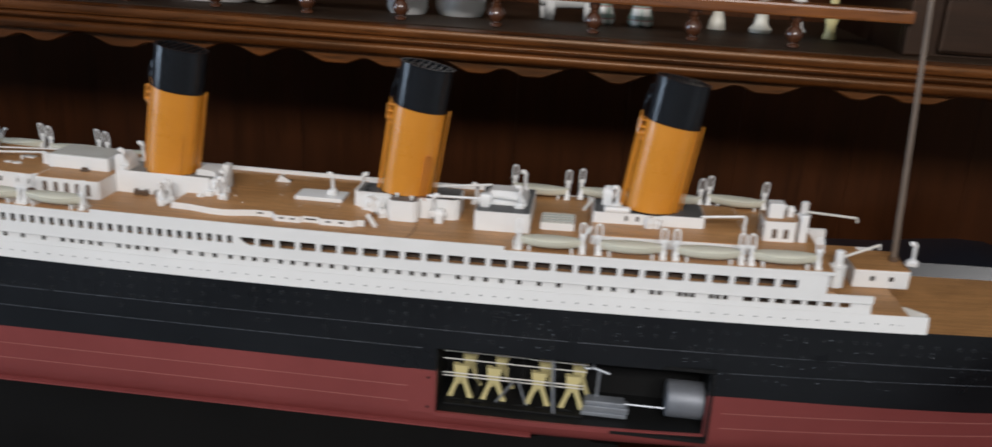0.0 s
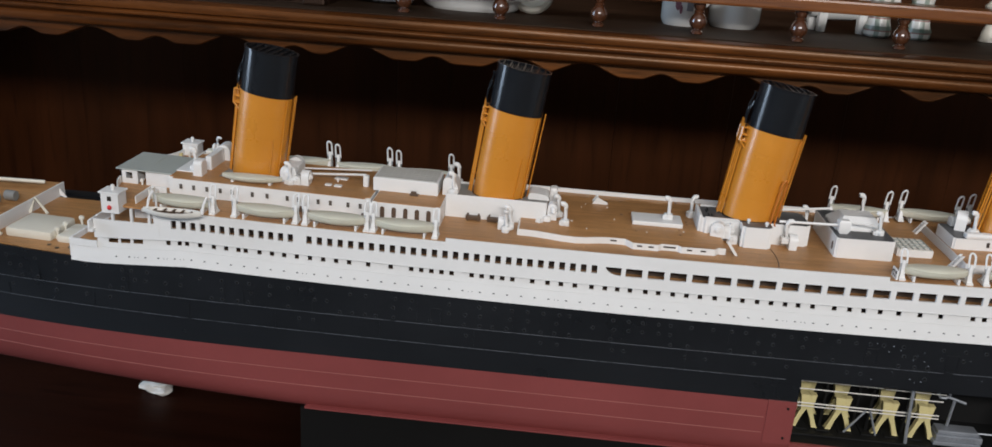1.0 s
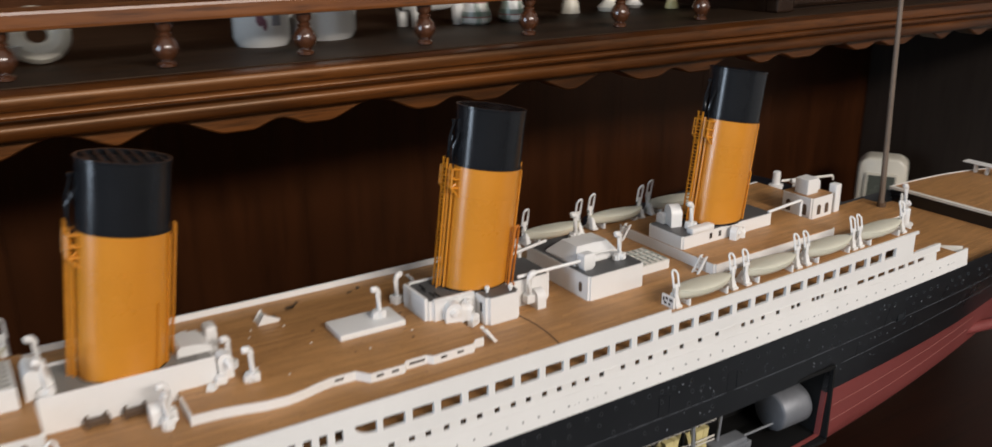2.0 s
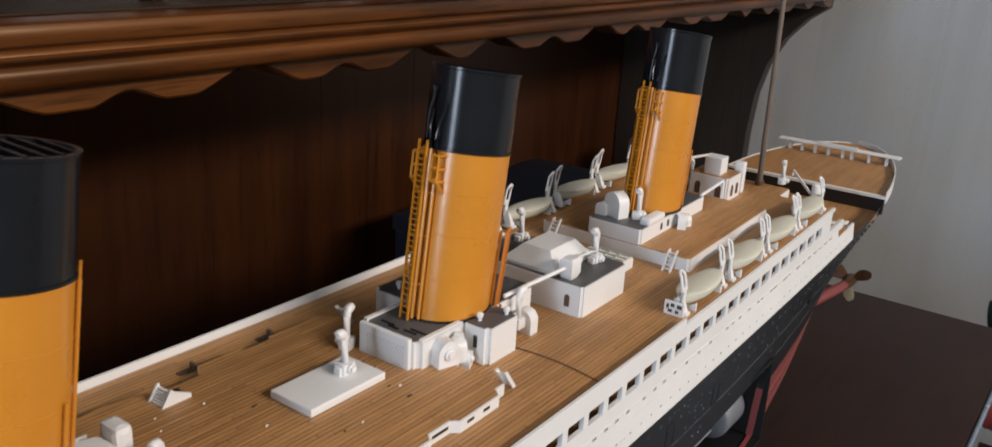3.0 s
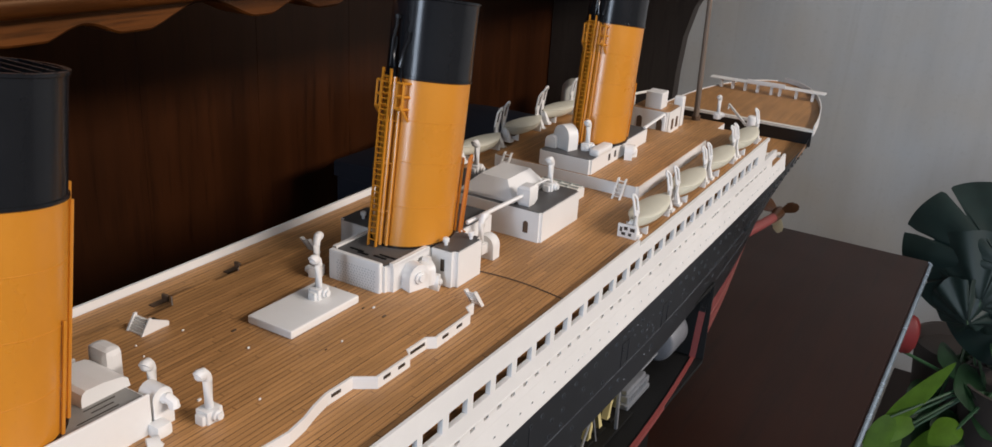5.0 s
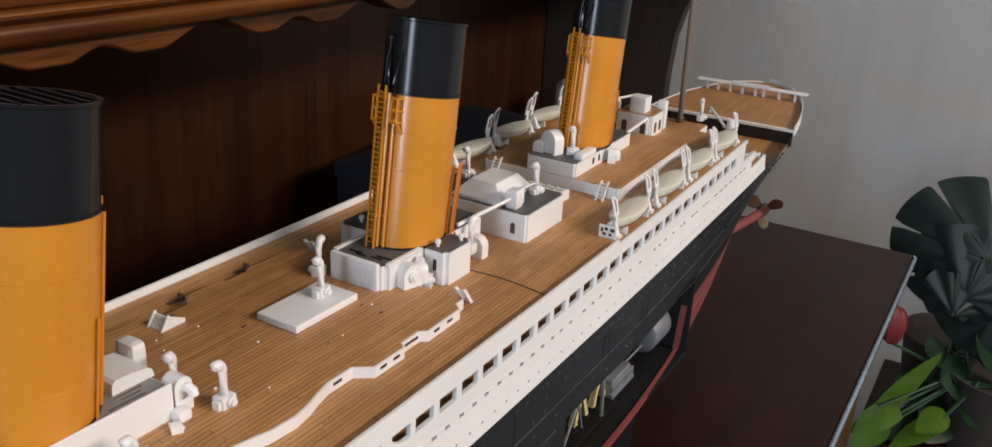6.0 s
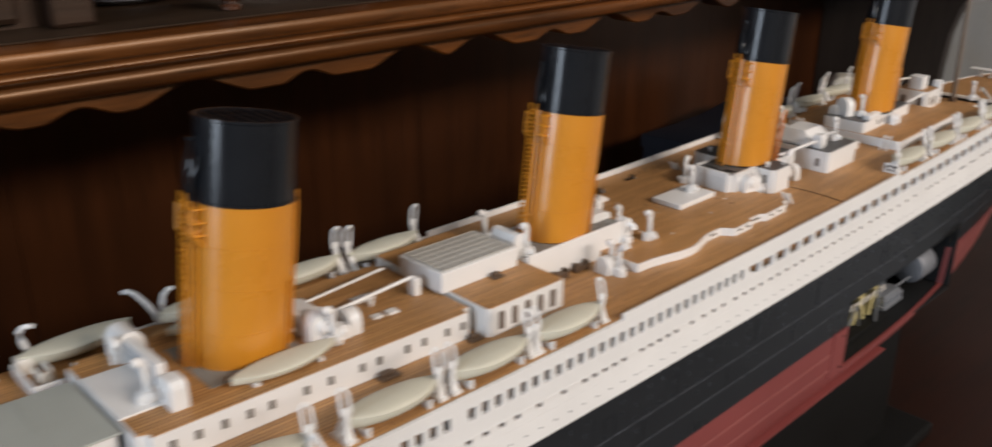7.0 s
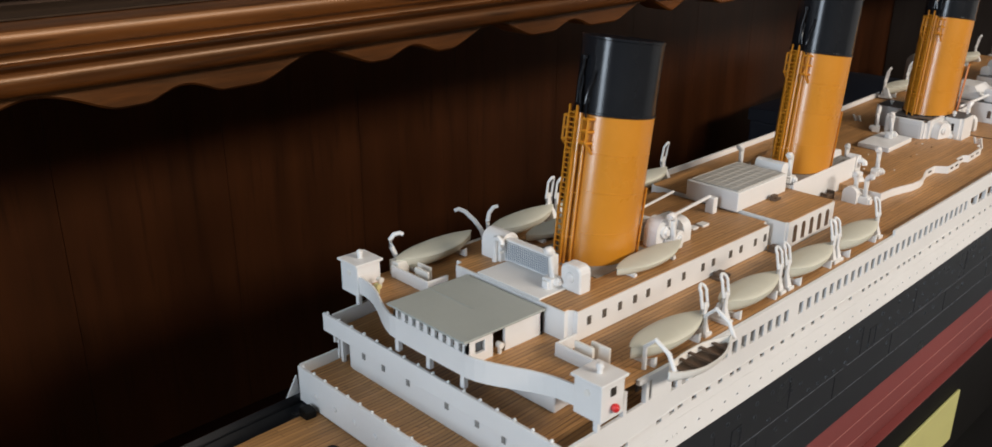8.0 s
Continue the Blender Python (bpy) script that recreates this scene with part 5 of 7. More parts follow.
rings(bm, [[(x, y, z) for x, z in [(-0.3110, 1.0126)] + arc(-0.3055, 1.0200, 0.0055, 180, 0, 10) + [(-0.3000, 1.0126)]] for y in (0.0200, 0.0205, 0.0315, 0.0320)])
part("vent_hood", sheer(bm), WHITE, ship, "white half-round hood before the first funnel", True)
bm = B()
tube(bm, [(-0.3122, 0.0225, 1.0130), (-0.3122, 0.0225, 1.0225), (-0.3122, 0.0218, 1.0240), (-0.3122, 0.0203, 1.0248), (-0.3122, 0.0188, 1.0240), (-0.3122, 0.0181, 1.0225), (-0.3122, 0.0181, 1.0185)], 0.0012, 9)
part("swan_neck", sheer(bm), WHITE, ship, "bent white pipe before a hood", True)
bm = B()
prof = [(-0.0255, 1.0126), (-0.0255, 1.0215)] + [(-0.0225 + 0.0030 * math.cos(radians(q)), 1.0215 + 0.0030 * math.sin(radians(q))) for q in (150, 120, 90)] + [(-0.0178 + 0.0030 * math.cos(radians(q)), 1.0215 + 0.0030 * math.sin(radians(q))) for q in (90, 60, 30, 0)] + [(-0.0148, 1.0126)]
rings(bm, [[(x, -0.0200 + (y + 0.0200) * f, 1.0180 + (z - 1.0180) * f) for y, z in prof] for x, f in ((-0.3112, 0.90), (-0.3106, 1.0), (-0.3050, 1.0), (-0.3044, 0.90))])
drum_box = part("fan_casing", sheer(bm), WHITE, ship, "white round-cornered fan casing before the first funnel")
bm = B()
rings(bm, [[(x, -0.0200 + r * math.cos(2 * math.pi * j / 12), 1.0190 + r * math.sin(2 * math.pi * j / 12)) for j in range(12)] for x, r in ((-0.3110, 0.0024), (-0.3118, 0.0022), (-0.3122, 0.0012))])
part("fan_mouth", sheer(bm), WHITE, drum_box, "", True)
bm = B()
box(bm, -0.2935, -0.2510, -0.0195, 0.0195, 1.0127, 1.0135)
part("funnel_base_plate", sheer(bm), GREY_MID, ship, "grey plate round the first funnel's foot")


# ---- ventilators ----
def cowl(h, r, label="white cowl ventilator"):
    """A slim bent cowl on a square plinth with a motor casing, standing at its own origin."""
    bm = B()
    box(bm, -0.0030, 0.0030, -0.0026, 0.0026, -0.0006, 0.0042, 0.0006)
    box(bm, -0.0042, -0.0014, -0.0017, 0.0017, -0.0006, 0.0032, 0.0006)
    ob = part("ventilator", bm, WHITE, ship, label, True, at=(0, 0, 0))
    bm = B()
    pts = [(0, 0, 0.003), (0, 0, h - 0.003), (-0.0004, 0, h - 0.0016), (-0.0014, 0, h - 0.0003), (-0.0028, 0, h - 0.0002), (-0.0034, 0, h - 0.0006)]
    tube(bm, pts, r, 12, r * 1.25)
    bmesh.ops.create_icosphere(bm, subdivisions=2, radius=r * 1.28, matrix=Matrix.Translation((-0.0024, 0, h - 0.0006)))
    part("cowl", bm, WHITE, ob, "", True)
    bm = B()
    rings(bm, [[(0.0003 + rr * math.cos(2 * math.pi * k / 12), -0.0024 - d, 0.0024 + rr * math.sin(2 * math.pi * k / 12)) for k in range(12)] for d, rr in ((0, 0.0019), (0.0012, 0.0019), (0.0014, 0.0013), (0.0022, 0.0012))])
    part("motor", bm, WHITE, ob, "", True)
    return ob


def fan(label="white rounded fan casing"):
    """A drum-shaped fan casing with a round mouth."""
    bm = B()
    prof = [(-0.0042, 0.0)] + [(p, q) for p, q in arc(0.0, 0.0052, 0.0042, 180, 0, 10)] + [(0.0042, 0.0)]
    rings(bm, [[(x, y, z) for x, z in prof] for y in (-0.0024, 0.0024)])
    ob = part("fan_casing", bm, WHITE, ship, label, True, at=(0, 0, 0))
    bm = B()
    rings(bm, [[(r * math.cos(2 * math.pi * k / 14), -0.0024 - d, 0.0050 + r * math.sin(2 * math.pi * k / 14)) for k in range(14)] for d, r in ((0, 0.0021), (0.0008, 0.0021), (0.0010, 0.0013), (0.0016, 0.0011))])
    part("fan_mouth", bm, WHITE, ob, "", True)
    return ob


tall = cowl(0.0165, 0.00145)
tall.matrix_basis = pose(0.0420, 0.0010, 1.0078 + 0.0, 0, 0, 0)
for x, y, z, rz in ((-0.0345, -0.0245, 1.0046, 0), (0.0610, 0.0190, 1.0046, 200), (-0.0400, -0.0070, 1.0045, 20), (-0.0765, -0.0370, 1.0, 90), (-0.0740, -0.0300, 1.0, 0), (-0.1185, 0.0195, 1.0138, 0), (-0.1185, -0.0110, 1.0155, 0),
                    (0.1240, -0.0195, 1.0040, 180), (0.1240, 0.0200, 1.0, 180), (0.1880, -0.0190, 1.0145, 0), (0.1880, 0.0240, 1.0145, 0), (0.2585, -0.0050, 1.0152, 0), (0.4705, -0.0140, 0.9880, 0), (-0.3140, -0.0125, 1.0138, 0), (-0.2395, -0.0195, 1.0126, 0), (0.1500, 0.030, 1.0, 0), (0.3865, 0.0215, 1.0, 0)):
    same_part(tall, ship, pose(x, y, z + lift(x), 0, 0, rz))
drum = fan()
drum.matrix_basis = pose(0.0760, -0.0190, 1.0040 + lift(0.0765), 0, 0, -16) @ Matrix.Diagonal((1.15, 1.15, 1.2, 1))
for x, y, z, rz, s in ((0.0835, -0.0185, 1.0040, 70, 1.0), (0.0865, -0.0215, 1.0003, 25, 0.75), (0.0850, -0.0180, 1.0090, 20, 0.6), (0.1290, -0.0200, 1.0, 90, 1.15), (-0.0800, -0.0305, 1.0, 90, 1.0), (-0.0530, -0.0225, 1.0, 60, 0.75), (-0.2420, -0.0130, 1.0130, 0, 1.45), (-0.2440, 0.0120, 1.0130, 180, 1.35), (-0.2285, -0.0150, 1.0126, 90, 1.20), (-0.2350, -0.0185, 1.0126, 0, 0.80),
                       (0.2530, 0.0060, 1.0152, 70, 1.5), (0.2500, 0.0130, 1.0152, 90, 0.8), (0.2830, -0.0205, 1.0066, 20, 0.95), (0.2885, -0.0200, 1.0066, 60, 0.75), (0.3840, 0.0020, 1.0152, 90, 0.85), (-0.0560, 0.0120, 1.0136, 90, 0.7)):
    same_part(drum, ship, pose(x, y, z + lift(x), 0, 0, rz) @ Matrix.Diagonal((s, s, s, 1)))

# slab with its fan amidships
bm = B()
box(bm, 0.0152, 0.0520, -0.0102, 0.0108, 1.0046, 1.0078, 0.0006)
part("roof_slab", sheer(bm), WHITE, ship, "flat white slab on the raised roof")
# half-round hood before the second funnel
bm = B()
rings(bm, [[(x, -0.0105, 1.0137), (x, 0.0060, 1.0137), (x, 0.0060, z), (x, -0.0105, z)] for x, z in ((-0.1268, 1.0140), (-0.1266, 1.0246), (-0.1256, 1.0270), (-0.1238, 1.0278), (-0.1212, 1.0274), (-0.1186, 1.0260), (-0.1166, 1.0238), (-0.1154, 1.0210), (-0.1150, 1.0160))])
part("vent_hood", sheer(bm), WHITE, ship, "white half-round hood before a funnel", True)
# white plate beside the second funnel
bm = B()
rings(bm, [[(x, -0.0070, 1.0160), (x, 0.0095, 1.0160), (x, 0.0095, z), (x, -0.0070, z)] for x, z in ((-0.0632, 1.0182), (-0.0628, 1.0200), (-0.0615, 1.0210), (-0.0560, 1.0209), (-0.0500, 1.0200), (-0.0480, 1.0188), (-0.0474, 1.0162))])
part("casing_lid", sheer(bm), WHITE, ship, "white hinged lid beside a funnel")
bm = B()
box(bm, -0.0475, -0.0415, 0.0030, 0.0125, 1.0, 1.0232, 0.0022)
part("vent_box", sheer(bm), WHITE, ship, "rounded white vent box beside a funnel")
bm = B()
box(bm, -0.2480, -0.2370, -0.0060, 0.0080, 1.0126, 1.0235, 0.0014)
part("vent_box", sheer(bm), WHITE, ship, "white vent box aft of the first funnel")
bm = B()
box(bm, 0.2480, 0.2530, 0.0100, 0.0160, 1.0152, 1.0212, 0.0014)
part("vent_box", sheer(bm), WHITE, ship, "rounded white vent box before the last funnel")
bm = B()
box(bm, 0.2490, 0.2680, -0.0168, -0.0105, 1.0152, 1.0194, 0.0016)
part("vent_lid", sheer(bm), WHITE, ship, "long rounded white lid beside the last funnel")
bm = B()
rings(bm, [[(0.1625 - a, -0.0205 - b, z), (0.1625 + a, -0.0205 - b, z), (0.1625 + a, -0.0205 + b, z), (0.1625 - a, -0.0205 + b, z)] for a, b, z in ((0.0026, 0.0026, 1.0149), (0.0040, 0.0034, 1.0172), (0.0040, 0.0034, 1.0235), (0.0030, 0.0026, 1.0246))])
part("winch_box", sheer(bm), WHITE, ship, "white chamfered box at the end of a pipe", True)
bm = B()
box(bm, 0.3892, 0.3950, -0.0130, -0.0065, 0.9998, 1.0205, 0.0012)
part("vent_box", sheer(bm), WHITE, ship, "upright white box beside the small house")
bm = B()
rings(bm, [[(x, y, z) for x, z in [(-0.0479, 1.0)] + arc(-0.0444, 1.0140, 0.0035, 180, 0, 8) + [(-0.0409, 1.0)]] for y in (-0.0170, -0.0105)])
outlet = part("vent_box", sheer(bm), WHITE, ship, "round-topped white vent box at the end of a casing", True)
bm = B()
tube(bm, [(-0.0440, -0.0145, 1.0130), (-0.0438, -0.0187, 1.0142), (-0.0434, -0.0201, 1.0132), (-0.0434, -0.0205, 1.0115)], 0.0017, 9)
part("spout", sheer(bm), WHITE, outlet, "", True)
bm = B()
box(bm, -0.0505, -0.0450, -0.0215, -0.0165, 0.9998, 1.0085, 0.0016)
part("foot_box", sheer(bm), WHITE, outlet, "", True)
# beams, pipes and rails
for pts, r in (([(0.119, -0.0150, 1.0180), (0.163, -0.0205, 1.0205)], 0.0010), ([(0.118, 0.0145, 1.0165), (0.163, 0.0205, 1.0195)], 0.0010), ([(-0.262, -0.004, 1.0150), (-0.186, -0.004, 1.0215)], 0.0009), ([(-0.262, 0.012, 1.0150), (-0.186, 0.018, 1.0185)], 0.0007),
               ([(0.168, -0.0200, 1.0225), (0.180, -0.0210, 1.0225), (0.186, -0.0195, 1.0205)], 0.0006), ([(0.319, -0.0145, 1.0158), (0.3490, -0.0155, 1.0182), (0.3500, -0.0156, 1.0172), (0.3500, -0.0156, 1.0)], 0.0010)):
    bm = B()
    tube(bm, pts, r, 6)
    part("steam_pipe", sheer(bm), WHITE, ship, "thin white pipe")
bm = B()
box(bm, -0.1875, -0.1835, -0.0075, -0.0025, 1.0126, 1.0215, 0.0008)
part("pipe_post", sheer(bm), WHITE, ship, "white pipe stand on the roof")
for x, y, w, d in ((-0.207, 0.006, 0.005, 0.003), (-0.2125, -0.0125, 0.0025, 0.0018), (-0.2050, -0.0130, 0.0028, 0.0022)):
    bm = B()
    box(bm, x - w, x + w, y - d, y + d, 1.0128, 1.0142, 0.0004)
    part("roof_hatch", sheer(bm), WHITE, ship, "small white hatch")
# stair opening and small ladders by the raised roof
bm = B()
box(bm, -0.0092, -0.0022, 0.0323, 0.0395, 1.0046, 1.0051)
part("stair_well", sheer(bm), DARK_WIN, ship)
bm = B()
rings(bm, [[(-0.0140, y, 1.0046), (-0.0094, y, 1.0046), (-0.0094, y, 1.0102), (-0.0104, y, 1.0102)] for y in (0.0313, 0.0320)])
stair = part("companion_ladder", sheer(bm), WHITE, ship, "little white stair beside a dark opening")
bm = B()
rings(bm, [[(-0.0140, y, 1.0046), (-0.0094, y, 1.0046), (-0.0094, y, 1.0102), (-0.0104, y, 1.0102)] for y in (0.0388, 0.0395)])
part("stringer", sheer(bm), WHITE, stair)
for k in range(6):
    bm = B()
    box(bm, -0.0134 + 0.00058 * k, -0.0094, 0.0320, 0.0388, 1.0046 + 0.0008 * k, 1.0052 + 0.0008 * k)
    part("tread", sheer(bm), WHITE_OLD, stair)
bm = B()
rings(bm, [[(-0.0094, y, 1.0046), (-0.0022, y, 1.0046), (-0.0022, y, 1.0062), (-0.0094, y, 1.0096)] for y in (0.0314, 0.0322)])
part("side_plate", sheer(bm), WHITE, stair)


def side_stair(x, dx, y, z, sgn, treads, label):
    ob = None
    for d in (0.0, 0.0042):
        bm = B()
        rings(bm, [[(x + q, sgn * (y + d), h), (x + 0.0020 + q, sgn * (y + d), h), (x + 0.0020 + q, sgn * (y + 0.0008 + d), h), (x + q, sgn * (y + 0.0008 + d), h)] for q, h in ((0.0, z), (dx, 1.0))])
        if ob is None:
            ob = part("companion_ladder", sheer(bm), WHITE, ship, label)
        else:
            part("stringer", sheer(bm), WHITE, ob)
    for k in range(treads):
        u = (k + 0.7) / (treads + 0.5)
        bm = B()
        box(bm, x + dx * u, x + dx * u + 0.0011, *sorted((sgn * (y + 0.0004), sgn * (y + 0.0043))), z + (1.0 - z) * u - 0.0002, z + (1.0 - z) * u + 0.0002)
        part("tread", sheer(bm), WHITE, ob)


for sgn in (-1, 1):
    side_stair(0.0790, 0.0062, 0.0400, 1.0085, sgn, 5, "little white stair down from the raised roof")
    side_stair(0.2400, -0.0065, 0.0330, 1.0098, sgn, 5, "little white stair beside the raised roof")
bm = B()
for k in range(9):
    u = k / 8
    tube(bm, [(0.1105 + 0.004 * math.sin(3 * u), -0.013 - 0.055 * u, 1.0002), (0.1105 + 0.004 * math.sin(3 * u + 0.375), -0.013 - 0.055 * (u + 0.125), 1.0002)], 0.00035, 4) if k < 8 else None
part("deck_seam", sheer(bm), BROWN_BENCH, ship, "dark gap between two deck sheets")
for x, y in ((0.0115, 0.0550), (0.0495, 0.0560)):
    bm = B()
    box(bm, x - 0.0026, x + 0.0036, y - 0.0014, y + 0.0014, 1.0001, 1.0006)
    slot = part("deck_slot", sheer(bm), BROWN_BENCH, ship, "brown empty locating slot in the deck")
    bm = B()
    box(bm, x + 0.0034, x + 0.0046, y - 0.0016, y + 0.0016, 0.9998, 1.0028, 0.0003)
    part("peg", sheer(bm), BROWN_BENCH, slot)

specks = random.Random(8)
bm = B()
for k in range(8):
    x, y, q = specks.uniform(-0.04, 0.052), specks.uniform(-0.030, 0.030), specks.uniform(0.0003, 0.0007)
    if not (0.012 < x < 0.055 and abs(y) < 0.013):
        box(bm, x - q, x + q, y - 0.6 * q, y + 0.6 * q, 1.0046, 1.0052, 0.0002)
tagged(part("glue_specks", sheer(bm), WHITE, ship, "small white specks of glue on the deck"), kind="stuff")
bm = B()
for k in range(9):
    x, y, q = specks.uniform(-0.045, 0.062), specks.uniform(-0.034, 0.034), specks.uniform(0.0003, 0.0008)
    if not (0.012 < x < 0.055 and abs(y) < 0.013):
        box(bm, x - 1.6 * q, x + q, y - 0.5 * q, y + 0.5 * q, 1.0046, 1.0051, 0.0001)
tagged(part("splinter_litter", sheer(bm), BROWN_BENCH, ship, "tiny brown splinters on the deck"), kind="stuff")

bm = B()
box(bm, 0.1880, 0.1892, -0.0668, -0.0570, 0.9998, 1.0066, 0.0003)
panel = part("davit_panel", sheer(bm), WHITE, ship, "small white panel with cut-outs before a davit")
for y, z, w, h in ((-0.0646, 1.0046, 0.0012, 0.0009), (-0.0612, 1.0048, 0.0009, 0.0008), (-0.0588, 1.0040, 0.0006, 0.0011), (-0.0635, 1.0020, 0.0008, 0.0007), (-0.0602, 1.0020, 0.0010, 0.0007)):
    bm = B()
    box(bm, 0.18785, 0.1882, y - w, y + w, z - h, z + h)
    part("cut_out", sheer(bm), DARK_WIN, panel)

for x, y, z, w, d in ((-0.2265, -0.0385, 1.0, 0.0048, 0.0022), (-0.1465, -0.0190, 1.0140, 0.0032, 0.0018), (-0.1785, -0.0385, 1.0, 0.0036, 0.0020)):
    bm = B()
    box(bm, x - w, x + w, y - d, y + d, z - 0.0003, z + 0.0014, 0.0004)
    box(bm, x - 0.8 * w, x + 0.5 * w, y - 0.3 * d, y + d, z + 0.0012, z + 0.0030, 0.0005)
    part("deck_bench", sheer(bm), BROWN_BENCH, ship, "small dark brown bench on the deck")

# collapsible boats on the officers' house, and the open cutters
for sgn in (-1, 1):
    bm = B()
    rings(bm, boat_loops(0.045, 0.0125, 0.0042))
    c = part("collapsible_boat", bm, BOAT, ship, "pale flat covered boat on the house roof", True, at=(-0.2660, sgn * 0.0262, 1.0178 + lift(-0.266)))
    bm = B()
    rings(bm, [[(u * 0.0227, (0.0063 * (1 - abs(u) ** 2.4) + 0.0005) * math.cos(radians(a)), 0.0012 * u * u + 0.0012 * (1 - u * u) * math.sin(radians(a))) for a in range(0, 181, 20)] for u in [-1 + k / 7 for k in range(15)]])
    part("cover", bm, BOAT, c, "", True)
    for x in (-0.014, 0.014):
        bm = B()
        box(bm, x - 0.0009, x + 0.0009, -0.0035, 0.0035, -0.0047, -0.0030)
        part("chock", bm, WHITE, c)
    bm = B()
    loops = []
    for k in range(15):
        u = -1 + k / 7
        w = 0.0058 * (1 - abs(u) ** 2.4) + 0.0003
        r = 0.0012 * u * u
        outer = [(u * 0.0205, w * math.cos(radians(a)), r - 0.0052 * math.sin(radians(a)) * (1 - 0.3 * abs(u) ** 3)) for a in range(0, 181, 20)]
        wi = max(0.0001, w - 0.0006)
        inner = [(u * 0.0195, wi * math.cos(radians(a)), r - 0.0046 * math.sin(radians(a)) * (1 - 0.3 * abs(u) ** 3)) for a in range(180, -1, -20)]
        loops.append(outer + inner)
    if sgn > 0:
        bm.free()
        continue
    rings(bm, loops)
    m = (-0.3040, sgn * 0.0790, 1.0045 + lift(-0.304))
    c = part("cutter", bm, WHITE_OLD, ship, "open cutter swung out over the side", True, at=m)
    bm = B()
    rings(bm, [[(u * 0.0185, (0.0047 * (1 - abs(u) ** 2.4)) * q, 0.0010 * u * u - 0.0022) for q in (-1, 1)] + [(u * 0.0185, (0.0047 * (1 - abs(u) ** 2.4)) * q, 0.0010 * u * u - 0.0026) for q in (1, -1)] for u in [-0.95 + 1.9 * k / 10 for k in range(11)]])
    part("floor_board", bm, BROWN_BENCH, c)
    for k in range(5):
        bm = B()
        x = -0.0128 + 0.0064 * k
        w = 0.0053 * (1 - abs(x / 0.0205) ** 2.4)
        box(bm, x - 0.0008, x + 0.0008, -w, w, -0.0010, -0.0004)
        part("thwart", bm, BROWN_BENCH, c)
    for x in (-0.0185, 0.0185):
        bm = B()
        x0 = -0.302 + x * 1.05
        yb = edge(x0)
        tube(bm, [(x0, sgn * (yb - 0.004), 1.0), (x0, sgn * (yb - 0.004), 1.0095), (x0, sgn * (yb + 0.0005), 1.0140), (x0, sgn * (yb + 0.0065), 1.0105), (x0, sgn * (yb + 0.0095), 1.0045)], 0.0009, 6)
        part("radial_davit", sheer(bm), WHITE, ship, "white curved davit holding a cutter", True)

for bx, by, path in ((-0.3290, 0.0690, ((0, 0, 0), (-0.0004, 0.0010, 0.0050), (-0.0016, 0.0030, 0.0100), (-0.0018, 0.0034, 0.0135), (-0.0004, 0.0022, 0.0160), (0.0018, 0.0006, 0.0166), (0.0030, 0.0, 0.0158))),
                     (-0.2745, 0.0690, ((0, 0, 0), (-0.0008, 0.0010, 0.0050), (-0.0032, 0.0036, 0.0100), (-0.0064, 0.0068, 0.0145), (-0.0088, 0.0088, 0.0160), (-0.0108, 0.0100, 0.0152))),
                     (-0.2715, 0.0680, ((0, 0, 0), (-0.0004, 0.0004, 0.0050), (-0.0006, 0.0008, 0.0095), (0.0006, 0.0008, 0.0135), (0.0028, 0.0, 0.0162), (0.0048, -0.0008, 0.0164)))):
    bm = B()
    tube(bm, [(bx + p, by + q, 1.0 + h) for p, q, h in path], 0.0013, 8, 0.0010)
    part("radial_davit", sheer(bm), WHITE, ship, "white curved davit on the far side", True)
bm = B()
box(bm, -0.3365, -0.3300, 0.0600, 0.0665, 0.9998, 1.0070, 0.0006)
part("locker", sheer(bm), WHITE_OLD, ship, "dirty white box beside a davit")
for x, y in ((-0.3980, 0.0270), (-0.4045, 0.0292), (-0.4100, 0.0200)):
    bm = B()
    z0 = 0.9586
    rings(bm, [[(x + q * math.cos(2 * math.pi * j / 16), y + 1.3 * q * math.sin(2 * math.pi * j / 16), z) for j in range(16)] for q, z in ((0.0026, z0 - 0.0004), (0.0026, z0 + 0.0002))])
    part("deck_hole", sheer(bm), BLACK_IN, ship, "round dark locating hole in the well deck")
bm = B()
rings(bm, [[(-0.3858, y, 0.9690), (-0.3915, y, 0.9592), (-0.3850, y, 0.9600)] for y in (0.0718, 0.0726)])
part("flare_plate", sheer(bm), WHITE, ship, "small white pointed plate at the front corner")

